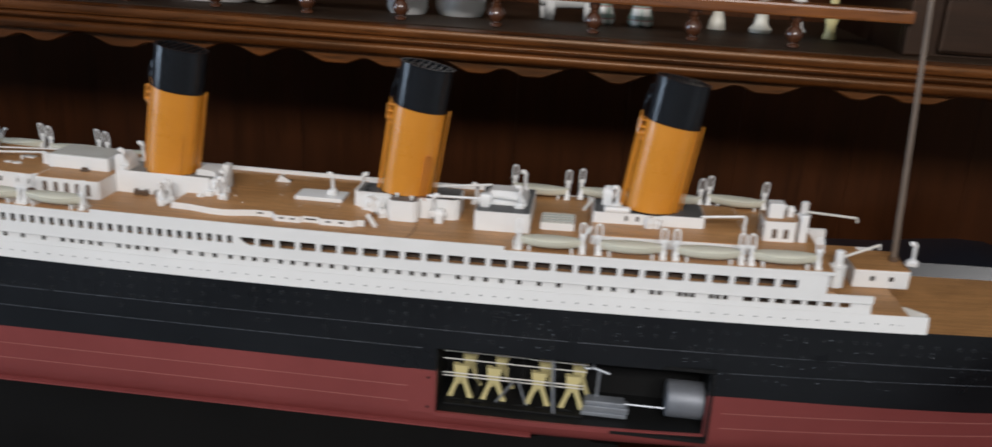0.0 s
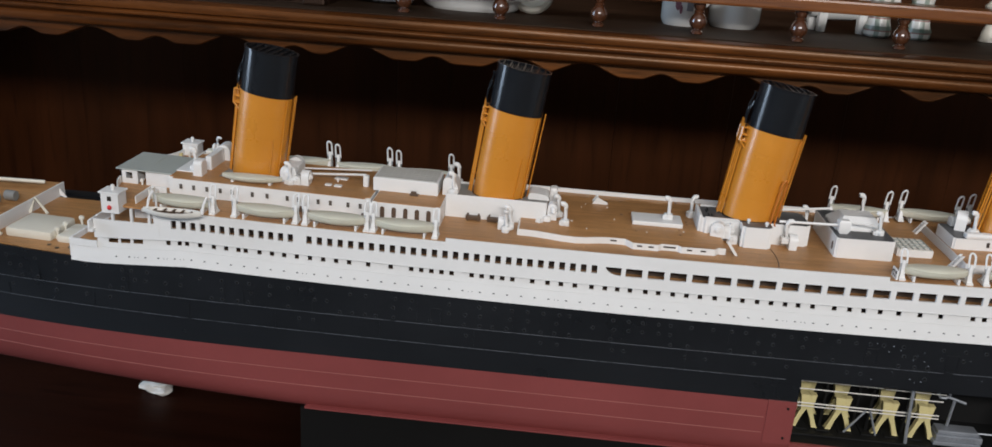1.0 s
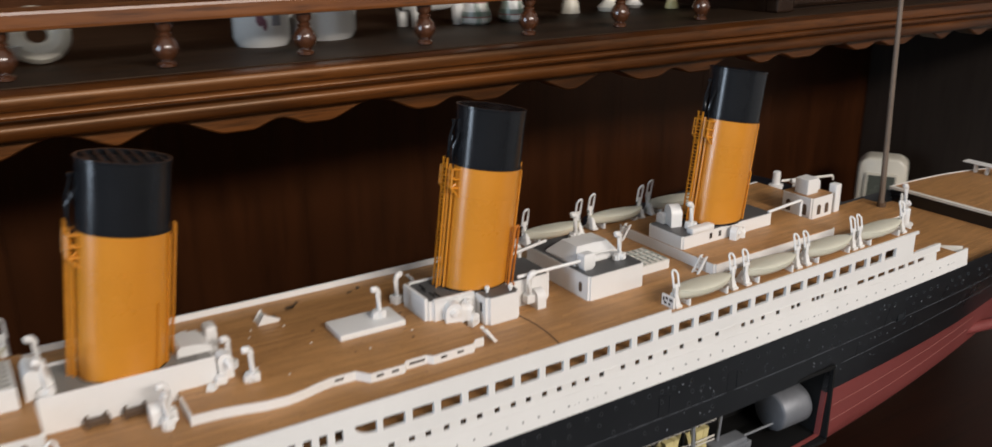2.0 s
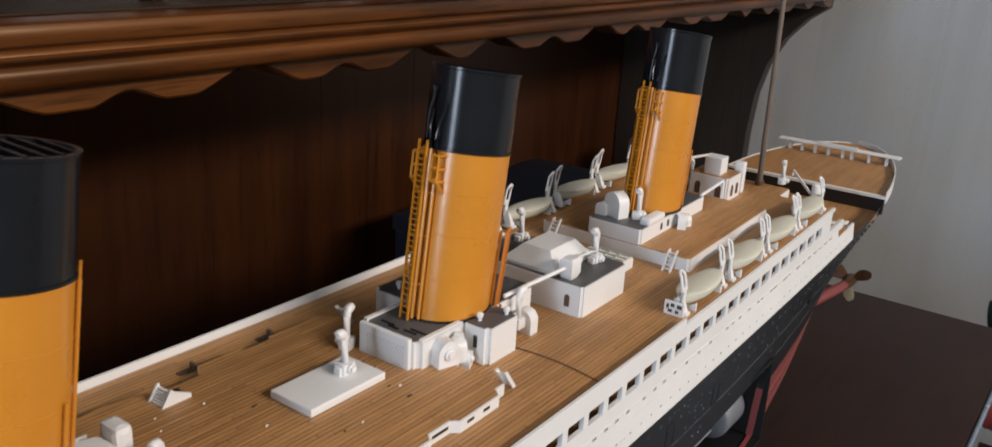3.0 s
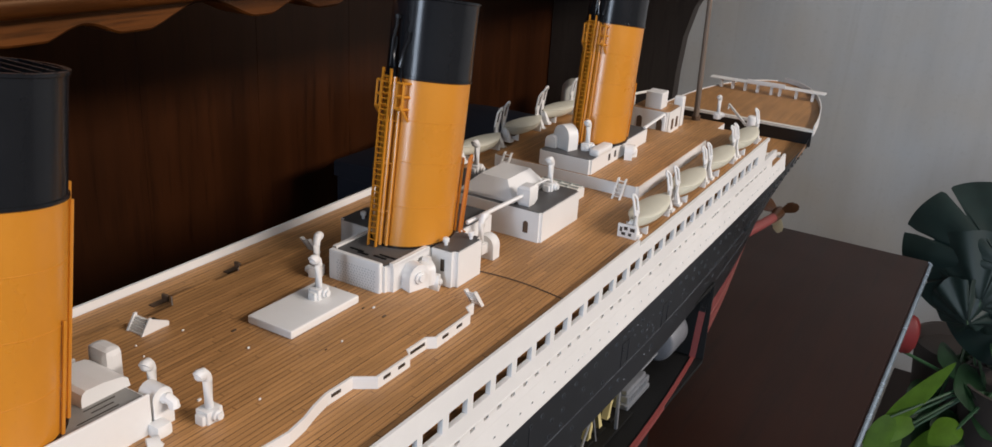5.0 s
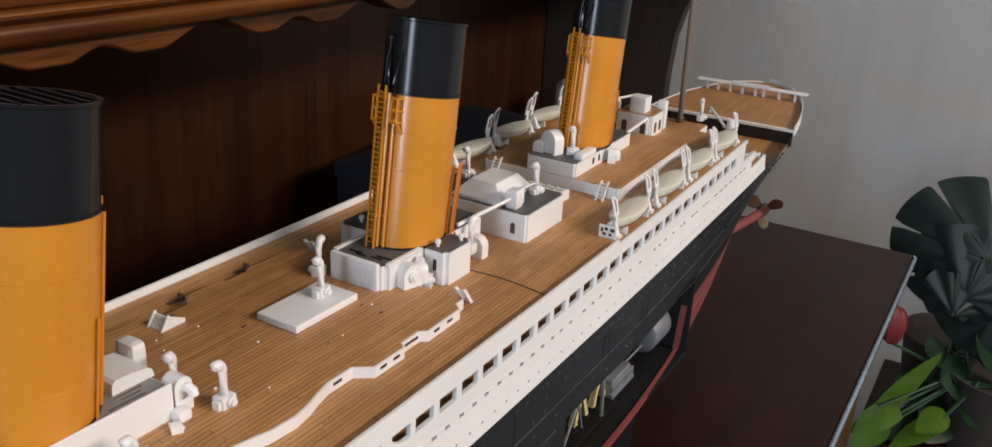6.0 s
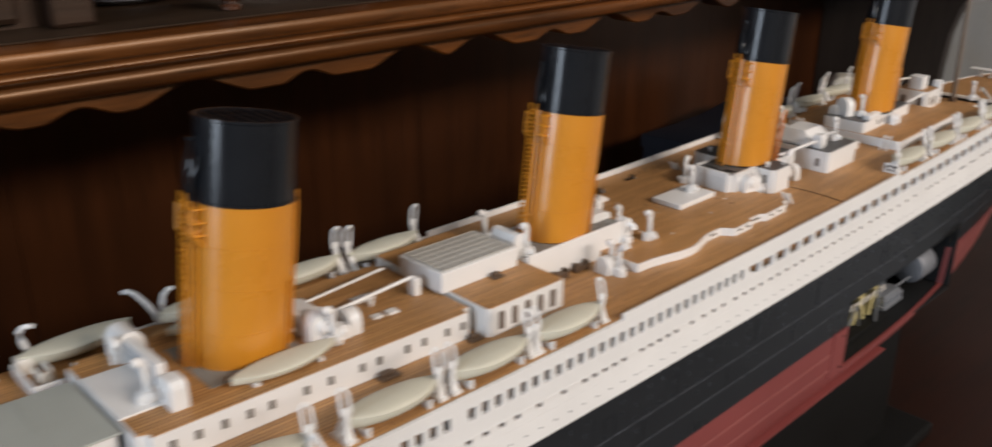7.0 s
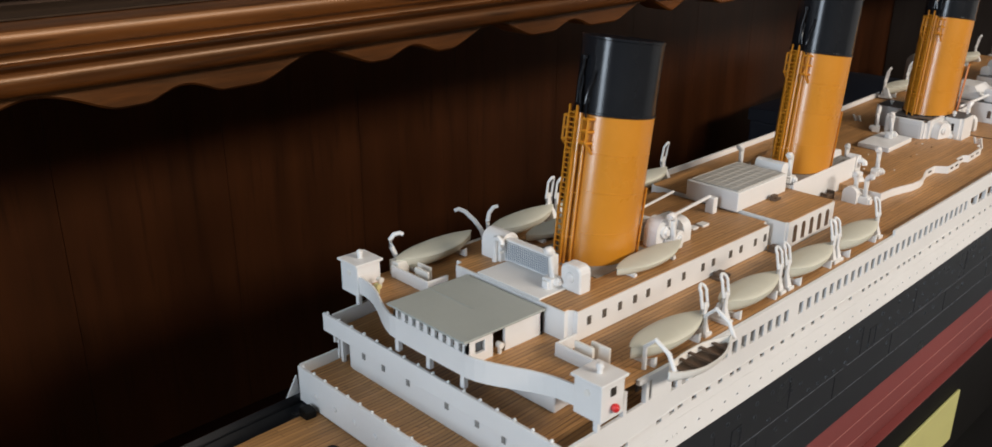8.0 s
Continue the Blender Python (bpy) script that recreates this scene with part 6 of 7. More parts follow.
# after deck fittings
bm = B()
box(bm, 0.430, 0.4685, -0.021, 0.021, 0.9717, 0.9850, 0.0008)
after = part("after_house", sheer(bm), WHITE, ship, "white after house on the lower deck")
bm = B()
box(bm, 0.4305, 0.4680, -0.0205, 0.0205, 0.9850, 0.9856)
part("roof", sheer(bm), DECK, after)
square_windows(after, [(0.443, -0.021, 0.9790), (0.456, -0.021, 0.9790)], 0.0015, 0.0017, (0, 1))
for sgn in (-1, 1):
    bm = B()
    lathe(bm, 0.4075, sgn * 0.0560, [(0.0050, 0.9855), (0.0050, 0.9990), (0.0056, 0.9995), (0.0056, 1.0006), (0.0030, 1.0012), (0.0030, 1.0105), (0.0022, 1.0112)], 16)
    part("crane_pedestal", sheer(bm), WHITE, ship, "white drum-shaped crane pedestal", True)
    bm = B()
    tube(bm, [(0.409, sgn * 0.052, 1.0040), (0.4405, sgn * 0.030, 1.0075)], 0.0010, 6)
    tube(bm, [(0.4405, sgn * 0.030, 1.0075), (0.4410, sgn * 0.0295, 1.0040)], 0.0007, 6)
    part("crane_jib", sheer(bm), WHITE_OLD, ship, "thin white crane jib")
    bm = B()
    rings(bm, [[(0.448, sgn * 0.045, 0.9520), (0.468, sgn * 0.0655, 0.9520), (0.468, sgn * 0.0645, 0.9520), (0.449, sgn * 0.0445, 0.9520)], [(0.456, sgn * 0.0530, 0.9715), (0.4675, sgn * 0.0655, 0.9720), (0.4675, sgn * 0.0645, 0.9720), (0.457, sgn * 0.0525, 0.9715)]])
    part("breakwater_plate", sheer(bm), WHITE_OLD, ship, "slanting white plate at the end of the side")
# forward deck fittings
for x0, x1, y0, y1, h in ((-0.4540, -0.4180, -0.040, -0.004, 0.0070), (-0.4140, -0.3900, -0.040, -0.012, 0.0058)):
    bm = B()
    box(bm, x0, x1, y0, y1, 0.9580, 0.9585 + h, 0.0026)
    part("hatch", sheer(bm), CREAM, ship, "rounded cream deck hatch", True)
for x, y in ((-0.4165, -0.0215), (-0.4165, -0.0330), (-0.4120, -0.0060)):
    bm = B()
    lathe(bm, x, y, [(0.0018, 0.9583), (0.0018, 0.9605), (0.0010, 0.9612), (0.0010, 0.9650), (0.0020, 0.9656), (0.0020, 0.9676), (0.0006, 0.9684)], 10)
    part("winch", sheer(bm), CREAM, ship, "small cream deck winch", True)
bm = B()
box(bm, -0.4650, -0.4636, -edge(-0.464) + 0.0006, edge(-0.464) - 0.0006, 0.9580, 0.9692, 0.0003)
part("forecastle_bulkhead", sheer(bm), WHITE, ship, "white bulkhead at the forecastle break")
bm = B()
rings(bm, [[(-0.4660, 0.0530, 0.9692), (-0.4660, 0.0540, 0.9692), (-0.4640, 0.0540, 0.9600), (-0.4640, 0.0530, 0.9600)], [(-0.4575, 0.0545, 0.9570), (-0.4575, 0.0550, 0.9570), (-0.4570, 0.0550, 0.9560), (-0.4570, 0.0545, 0.9560)]])
part("flare_plate", sheer(bm), WHITE, ship, "small white pointed plate at the forecastle corner")
for pts, rad in (([(-0.5200, 0.0280, 0.9760), (-0.4700, 0.0440, 0.9735)], 0.0015), ([(-0.4630, 0.0080, 0.9590), (-0.4620, 0.0150, 0.9700), (-0.4500, 0.0110, 0.9590)], 0.0013), ([(-0.4900, -0.0300, 0.9720), (-0.4560, -0.0420, 0.9600)], 0.0014)):
    bm = B()
    tube(bm, pts, rad, 6)
    part("cargo_crane", sheer(bm), CREAM, ship, "cream crane leg by the well deck")
for x, y, r0 in ((-0.4760, 0.0060, 0.0042), (-0.4850, -0.0040, 0.0048), (-0.4780, -0.0180, 0.0042)):
    bm = B()
    rings(bm, [[(x + q, y + r0 * math.cos(2 * math.pi * k / 12), 0.9730 + r0 * math.sin(2 * math.pi * k / 12)) for k in range(12)] for q in (-0.004, 0.004)])
    part("windlass", sheer(bm), GREY_MID, ship, "grey windlass drum on the forecastle", True)
for xk, yk, zk in ((-0.3866, edge(-0.386) - 0.003, 0.9762), (-0.3683, 0.0715, 0.9905)):
    bm = B()
    n = 16
    for k in range(n + 1):
        y = -yk + 2 * yk * k / n
        bmesh.ops.create_icosphere(bm, subdivisions=1, radius=0.0008, matrix=Matrix.Translation((xk + 0.0006, y, zk)))
    tagged(part("rail_knobs", sheer(bm), WHITE, ship, "row of tiny white knobs along a bulkhead"), kind="stuff")
bm = B()
for k in range(12):
    x, y = -0.392 - 0.008 * (k % 4), -0.05 + 0.034 * (k // 4) + 0.004 * (k % 2)
    tube(bm, [(x, y, 0.9583), (x, y, 0.9588)], 0.0016, 10)
part("deck_holes", sheer(bm), DARK_WIN, ship, "dark round locating holes in the deck")

# ---- display stand ----
stand_ob = thing("display_stand", (0.03, 0, 0.74), "black wooden display stand on the counter under the model", "display stand")
bm = B()
rings(bm, [[(x0, -y, z), (x1, -y, z), (x1, y, z), (x0, y, z)] for x0, x1, y, z in ((-0.222, 0.275, 0.058, 0.752), (-0.222, 0.275, 0.058, 0.8520))])
part("body", bm, STAIN, stand_ob, "black stained wooden block")
bm = B()
box(bm, -0.25, 0.315, -0.085, 0.085, 0.7401, 0.752, 0.003)
part("foot", bm, STAIN, stand_ob, "black wooden base board")
for x in (-0.18, 0.235):
    bm = B()
    box(bm, x - 0.02, x + 0.02, -0.060, 0.060, 0.852, 0.8549)
    part("cradle", bm, STAIN, stand_ob)
bm = B()
box(bm, -0.010, 0.098, -0.0605, -0.0585, 0.768, 0.812, 0.0006)
part("name_plate", bm, PLAQUE, stand_ob, "plain pale yellow plate on the stand's front")

# ---- hutch: counter, back, shelf, apron ----
hutch = thing("hutch", (0.11, 0.12, 0.0), "dark stained oak hutch with a scalloped apron and spindle gallery", "hutch")
CT, HX0, HX1, BACK = 0.74, -0.78, 0.989, 0.40
bm = B()
prism(bm, [(HX0, -0.1575), (HX1 - 0.004, -0.1575), (HX1, -0.1545), (HX1, 0.43), (HX0, 0.43)], CT - 0.024, CT, 0.003)
part("counter", bm, COUNTER, hutch, "dark brown polished counter top")
# added strip: the glossy edge's highlight put into a pale colour
bm = B()
tube(bm, [(HX0, -0.1580, CT - 0.0028), (HX1 - 0.006, -0.1580, CT - 0.0028), (HX1 - 0.001, -0.1550, CT - 0.0028)], 0.0022, 8)
part("counter_edging", bm, EDGE_GLINT, hutch, "thin pale strip painting the glint along the counter edge", True)
bm = B()
box(bm, HX0 + 0.02, HX1 - 0.02, -0.13, 0.42, 0.06, CT - 0.024)
part("base_cabinet", bm, OAK, hutch, "dark oak base cabinet")
w = 0.1295
k, x = 0, 0.277 - 8 * w
while x < 1.04:
    bm = B()
    x2 = min(x + w, 1.045)
    box(bm, x + 0.0001, x2 - 0.0001, BACK, BACK + 0.008, CT, 1.62, 0.0003)
    part("back_board", bm, PANEL, hutch)
    x, k = x2, k + 1
bm = B()
box(bm, HX0, 1.05, BACK + 0.009, BACK + 0.013, CT, 1.62)
part("backing", bm, STAIN, hutch)
# end boards with a curved front edge
CURVE = [(0.398, CT), (0.225, CT), (0.212, 0.80), (0.205, 0.86), (0.204, 0.92), (0.200, 0.97), (0.190, 1.01), (0.172, 1.045), (0.148, 1.072), (0.125, 1.088), (0.125, 1.62), (0.398, 1.62)]
for xs_ in (HX1 - 0.004, HX0 - 0.016):
    bm = B()
    rings(bm, [[(xx, y, z) for y, z in CURVE] for xx in (xs_, xs_ + 0.02)])
    part("end_board", bm, END_STAIN, hutch, "near-black end board with a curved front edge")

# shelf and stepped moulding
PROFILE = [(0.395, 1.1265), (0.0985, 1.1265), (0.0965, 1.1258), (0.0957, 1.1242), (0.0955, 1.1205), (0.0963, 1.1190), (0.0990, 1.1183), (0.0998, 1.1174), (0.0988, 1.1166), (0.0984, 1.1152), (0.0990, 1.1138), (0.1018, 1.1130), (0.1052, 1.1120), (0.1064, 1.1108)]
PROFILE += arc(0.1115, 1.1062, 0.0058, 140, 245, 9) + [(0.116, 1.1010), (0.395, 1.1010)]
bm = B()
rings(bm, [[(xx, y, z) for y, z in PROFILE] for xx in (HX0 + 0.004, HX1 - 0.004)])
part("shelf_moulding", bm, OAK, hutch, "stepped and rounded dark oak shelf moulding", True)
bm = B()
box(bm, HX0 + 0.004, HX1 - 0.004, 0.115, 0.395, 1.1268, 1.1275)
part("shelf_top", bm, OAK_SHELF, hutch, "dusty brown shelf surface")


def apron_z(x):
    """Lower edge: lobes between wide and narrow scallops that alternate."""
    z = 1.0895
    for c, wdt, rise in SCALLOPS:
        d = abs(x - c) / wdt
        if d < 1:
            z = max(z, 1.0895 + rise * (0.5 + 0.5 * math.cos(math.pi * d)) ** 0.72)
    return z


SCALLOPS = [(c, 0.031, 0.0095) for c in (-0.705, -0.580, -0.458, -0.3335, -0.221, -0.0855, -0.0285, 0.098, 0.2185, 0.2865, 0.416, 0.538, 0.667, 0.7255, 0.852, 0.920)]
SCALLOPS += [(c, 0.017, 0.0052) for c in (-0.643, -0.519, -0.399, -0.277, -0.1560, 0.0365, 0.1570, 0.351, 0.470, 0.599, 0.778)]
bm = B()
n = 700
loops = []
for k in range(n + 1):
    xx = HX0 + 0.02 + (HX1 - HX0 - 0.04) * k / n
    z = apron_z(xx) - 0.0015 * min(1.0, max(0.0, (-0.30 - xx) / 0.15)) + 0.0025 * min(1.0, max(0.0, (xx - 0.25) / 0.3))
    loops.append([(xx, 0.117, 1.1012), (xx, 0.1165, z + 0.001), (xx, 0.1175, z), (xx, 0.136, z), (xx, 0.136, 1.1012)])
rings(bm, loops)
part("apron", bm, OAK, hutch, "scalloped dark oak apron under the shelf")

# gallery rail on turned spindles, cupboards at both ends
RAILX = (-0.256, 0.484)
bm = B()
box(bm, RAILX[0] - 0.002, RAILX[1] + 0.002, 0.128, 0.155, 1.1535, 1.1640, 0.002)
part("gallery_rail", bm, OAK_RAIL, hutch, "golden brown oak gallery rail")
prof = [(0.0040, 1.1275), (0.0052, 1.1282), (0.0052, 1.1298), (0.0034, 1.1310), (0.0044, 1.1322), (0.0066, 1.1350), (0.0074, 1.1382), (0.0060, 1.1420), (0.0038, 1.1450), (0.0042, 1.1462), (0.0034, 1.1475), (0.0050, 1.1500), (0.0052, 1.1535)]
spin = None
for k in range(8):
    x = -0.187 + 0.0832 * k
    if spin is None:
        bm = B()
        lathe(bm, 0, 0, prof, 16)
        spin = part("spindle", bm, TURNED, hutch, "turned shiny oak spindle", True, at=(x, 0.1376, 0))
    else:
        same_part(spin, hutch, pose(x, 0.1376, 0))
for xa, xc in ((HX0 + 0.006, RAILX[0]), (RAILX[1], HX1 - 0.006)):
    bm = B()
    box(bm, xa, xc, 0.150, 0.392, 1.1276, 1.5)
    cup = part("cupboard", bm, CUPBOARD, hutch, "dark closed cupboard on the shelf")
    for px in (xa if xa > 0 else xc - 0.02, ):
        bm = B()
        box(bm, px, px + 0.02, 0.136, 0.150, 1.1276, 1.5, 0.002)
        part("cupboard_stile", bm, CUPBOARD, cup)
    for a, c in ((xa + 0.03, xc - 0.03),):
        bm = B()
        box(bm, a, c, 0.1445, 0.150, 1.1300, 1.46, 0.003)
        part("cupboard_door", bm, CUPBOARD, cup)
bm = B()
box(bm, RAILX[0], RAILX[1], 0.16, 0.392, 1.30, 1.315, 0.002)
part("upper_shelf", bm, OAK_SHELF, hutch)
bm = B()
box(bm, HX0 - 0.02, HX1 + 0.02, 0.09, 0.41, 1.62, 1.66, 0.006)
part("cornice", bm, OAK, hutch)


# ---- things on the shelf ----
SH = 1.1276


def mug(x, y, r, h, label, name="mug"):
    ob = thing(name, (x, y, SH), label, "mug")
    bm = B()
    lathe(bm, x, y, [(r * 0.86, SH), (r * 0.93, SH + 0.002), (r, SH + 0.006), (r, SH + h), (r - 0.0022, SH + h), (r - 0.0022, SH + 0.006), (0.0002, SH + 0.005)], 28)
    part("cup", bm, PORCELAIN, ob, "", True)
    bm = B()
    tube(bm, [(x + r * 0.96, y + 0.004, SH + h * 0.25), (x + r * 1.35, y + 0.008, SH + h * 0.35), (x + r * 1.45, y + 0.010, SH + h * 0.55), (x + r * 1.3, y + 0.008, SH + h * 0.75), (x + r * 0.96, y + 0.004, SH + h * 0.85)], 0.0035, 8)
    part("handle", bm, PORCELAIN, ob, "", True)
    return ob


cup = mug(0.056, 0.200, 0.0190, 0.070, "white china mug with a floral print on the oak shelf")
PRINT = paint("mauve_print", (0.20, 0.08, 0.10), 0.4, 0.3, 200)
PRINT_G = paint("grey_print", (0.25, 0.25, 0.28), 0.4, 0.2, 200)
for a0, a1, z0, z1, mt in ((232, 248, 0.022, 0.032, PRINT), (243, 258, 0.014, 0.024, PRINT), (255, 263, 0.011, 0.019, PRINT), (268, 292, 0.030, 0.036, PRINT_G), (274, 292, 0.014, 0.022, PRINT_G)):
    bm = B()
    rows = []
    for q in range(7):
        a = radians(a0 + (a1 - a0) * q / 6)
        mid = math.sin(math.pi * (0.12 + 0.76 * q / 6)) if mt is PRINT else 1.0
        zc, hh = SH + (z0 + z1) / 2, (z1 - z0) / 2 * mid
        rows.append([(0.056 + r * math.cos(a), 0.200 + r * math.sin(a), z) for r, z in ((0.0188, zc - hh), (0.01925, zc - hh), (0.01925, zc + hh), (0.0188, zc + hh))])
    rings(bm, rows)
    part("print", bm, mt, cup)
mug(0.104, 0.212, 0.0235, 0.080, "plain white china beaker on the oak shelf", "beaker")

# oval white dish with a brown lid
dish = thing("butter_dish", (-0.135, 0.200, SH), "white oval dish with a brown ceramic hen lid", "dish")
bm = B()
rings(bm, [[(-0.135 + a * math.cos(2 * math.pi * k / 28), 0.200 + b * math.sin(2 * math.pi * k / 28), SH + z) for k in range(28)] for a, b, z in ((0.040, 0.024, 0.0), (0.046, 0.028, 0.004), (0.051, 0.031, 0.012), (0.046, 0.027, 0.012))])
part("dish_base", bm, PORCELAIN, dish, "", True)
bm = B()
rings(bm, [[(-0.135 + dx + a * math.cos(2 * math.pi * k / 20), 0.200 + b * math.sin(2 * math.pi * k / 20), SH + z) for k in range(20)] for dx, a, b, z in ((0, 0.040, 0.022, 0.0125), (0, 0.041, 0.023, 0.020), (0.004, 0.034, 0.019, 0.030), (0.012, 0.018, 0.011, 0.038), (0.018, 0.009, 0.007, 0.048), (0.018, 0.002, 0.002, 0.052))])
part("dish_lid", bm, paint("brown_glaze", (0.22, 0.09, 0.03), 0.25, 0.3, 60), dish, "", True)
# cream ring ornament
ring_ob = B()
loops = []
for k in range(25):
    a = 2 * math.pi * k / 24
    c = Vector((0.026 * math.cos(a), 0.0, 0.0))
    loops.append([(-0.080 + (0.0125 + 0.0068 * math.cos(q)) * math.cos(a), 0.198 + 0.0062 * math.sin(q) + 0.55 * (0.0125 + 0.0068 * math.cos(q)) * math.sin(a), SH + 0.0165 + 0.82 * (0.0125 + 0.0068 * math.cos(q)) * math.sin(a) - 0.003 * math.sin(q)) for q in [2 * math.pi * j / 10 for j in range(10)]])
rings(ring_ob, loops, False)
solid("ring_ornament", ring_ob, CREAM, "cream ceramic ring ornament leaning on the shelf", "ornament", smooth=True)


def figure(name, x, y, h, mat, label, seed):
    """A small standing ornament, kept to a plain shape."""
    bm = B()
    r = random.Random(seed)
    p = [(0.30, 0.0), (0.34, 0.06), (0.24, 0.14), (0.20, 0.30), (0.28, 0.45), (0.30, 0.58), (0.20, 0.68), (0.13, 0.74), (0.19, 0.84), (0.17, 0.94), (0.03, 1.0)]
    lathe(bm, x, y, [(a * h * 0.5 * r.uniform(0.85, 1.15), SH + b * h) for a, b in p], 14)
    return solid(name, bm, mat, label, "ornament", "shelf ornaments", smooth=True)


def animal(x, y, h, mat, label):
    bm = B()
    rings(bm, [[(x + q, y + r * 0.8 * math.cos(2 * math.pi * k / 12), SH + 0.62 * h + up + r * math.sin(2 * math.pi * k / 12)) for k in range(12)] for q, r, up in ((-0.034, 0.004, 0.002), (-0.028, 0.012, 0.0), (-0.012, 0.015, 0.0), (0.010, 0.014, 0.0), (0.024, 0.013, 0.002), (0.032, 0.009, 0.006), (0.040, 0.008, 0.010), (0.050, 0.004, 0.006))])
    for q in (-0.024, -0.018, 0.018, 0.025):
        tube(bm, [(x + q, y + (0.006 if q in (-0.024, 0.025) else -0.006), SH), (x + q, y + (0.006 if q in (-0.024, 0.025) else -0.006), SH + 0.62 * h)], 0.0042, 8, 0.006)
    return solid("animal_ornament", bm, mat, label, "ornament", "shelf ornaments", smooth=True)


animal(0.205, 0.235, 0.040, PORCELAIN, "white porcelain four-legged animal ornament")
def tartan(name):
    """Green and white woven check round a small china body."""
    mat, nt, bsdf = nodes_of(name)
    tc = nt.nodes.new("ShaderNodeTexCoord")
    sep = nt.nodes.new("ShaderNodeSeparateXYZ")
    nt.links.new(tc.outputs["Object"], sep.inputs[0])
    col = (0.62, 0.60, 0.55)
    for k, pitch, share, ink in ((2, 0.011, 0.42, (0.05, 0.11, 0.07)), (0, 0.010, 0.40, (0.08, 0.15, 0.10)), (2, 0.011, 0.10, (0.30, 0.05, 0.05))):
        band = calc(nt, "LESS_THAN", calc(nt, "FRACT", calc(nt, "DIVIDE", sep.outputs[k], pitch)), share)
        col = mix(nt, calc(nt, "MULTIPLY", band, 0.65), col, ink)
    nt.links.new(col, bsdf.inputs["Base Color"])
    bsdf.inputs["Roughness"].default_value = 0.3
    return mat


PLAID = tartan("green_tartan_glaze")
for x, y in ((0.236, 0.222), (0.272, 0.224)):
    bm = B()
    lathe(bm, x, y, [(0.0098, SH), (0.0120, SH + 0.002), (0.0124, SH + 0.007), (0.0098, SH + 0.013), (0.0088, SH + 0.020), (0.0096, SH + 0.032), (0.0110, SH + 0.044), (0.0116, SH + 0.060), (0.0108, SH + 0.060), (0.0090, SH + 0.040), (0.0005, SH + 0.030)], 24)
    solid("beaker", bm, PLAID, "small waisted beaker with green and white check", "beaker", "shelf ornaments", smooth=True)
for x, y, h, mat, lab in ((0.345, 0.245, 0.055, CREAM, "cream standing ornament on the shelf"), (0.385, 0.240, 0.058, CREAM, "small cream standing ornament"), (0.420, 0.250, 0.050, PORCELAIN, "white standing ornament on the shelf"), (0.445, 0.225, 0.040, YELLOW, "yellowish small standing ornament")):
    figure("ornament", x, y, h, mat, lab, int(x * 1000))
bm = B()
lathe(bm, -0.215, 0.210, [(0.018, SH), (0.026, SH + 0.003), (0.030, SH + 0.018), (0.027, SH + 0.018), (0.020, SH + 0.006), (0.001, SH + 0.005)], 24)
solid("glass_bowl", bm, SILVER, "small silvery bowl on the shelf", "bowl", smooth=True)

# ---- things on the counter ----
clock = thing("display_unit", (0.890, 0.292, CT), "cream rounded plastic display unit with grey-green screen", "weather station")
prof = [(-0.0285, 0.0), (-0.0300, 0.135)] + arc(-0.0140, 0.155, 0.0160, 165, 100, 5) + arc(0.0140, 0.155, 0.0160, 80, 15, 5) + [(0.0300, 0.135), (0.0285, 0.0)]
rot = pose(0.890, 0.292, CT, 0, 0, -58)
bm = B()
rings(bm, [[rot @ Vector((x * f, y, z * g)) for x, z in prof] for y, f, g in ((-0.016, 0.88, 0.980), (-0.0145, 0.95, 0.992), (-0.010, 1.0, 1.0), (0.016, 1.0, 1.0))])
part("case", bm, CREAM, clock, "", True)
bm = B()
rings(bm, [[rot @ Vector((x, y, z)) for x, z in ((-0.0165, 0.045), (0.0165, 0.045), (0.0165, 0.1480), (-0.0165, 0.1480))] for y in (-0.0185, -0.0150)])
part("screen", bm, SCREEN, clock, "grey-green display glass")
for x0, x1, z0, z1 in ((-0.0190, -0.0165, 0.042, 0.1505), (0.0165, 0.0190, 0.042, 0.1505), (-0.0165, 0.0165, 0.1480, 0.1505)):
    bm = B()
    rings(bm, [[rot @ Vector((x, y, z)) for x, z in ((x0, z0), (x1, z0), (x1, z1), (x0, z1))] for y in (-0.0195, -0.0150)])
    part("bezel", bm, CREAM, clock)
crate = thing("storage_box", (0.54, 0.265, CT), "plain dark blue-black box with a domed lid behind the model", "box")
bm = B()
box(bm, 0.4330, 0.690, 0.2010, 0.3290, CT, 0.886, 0.002)
part("box_body", bm, DARK_BLUE, crate)
bm = B()
rings(bm, [[(x, 0.199, 0.8865), (x, 0.331, 0.8865), (x, 0.331, 0.9010 + h), (x, 0.300, 0.9030 + h), (x, 0.230, 0.9030 + h), (x, 0.199, 0.9010 + h)] for x, h in ((0.4315, -0.001), (0.4335, 0.0), (0.50, 0.0), (0.56, 0.003), (0.60, 0.009), (0.64, 0.013), (0.67, 0.012), (0.689, 0.006), (0.692, 0.0))])
part("lid", bm, DARK_BLUE, crate, "dark blue-black domed lid", True)
bm = B()
rot = pose(0.375, 0.045, CT, 0, 0, -8)
carton = thing("small_carton", (0.375, 0.045, CT), "small white card carton with a blue end under the model", "carton")
box(bm, -0.022, 0.060, -0.028, 0.028, 0.0, 0.034, 0.001)
bm.transform(rot)
part("carton_body", bm, CARDWHITE, carton)
bm = B()
box(bm, -0.0235, -0.0222, -0.027, 0.027, 0.001, 0.033)
bm.transform(rot)
part("carton_end", bm, CARDBLUE, carton, "blue printed end")
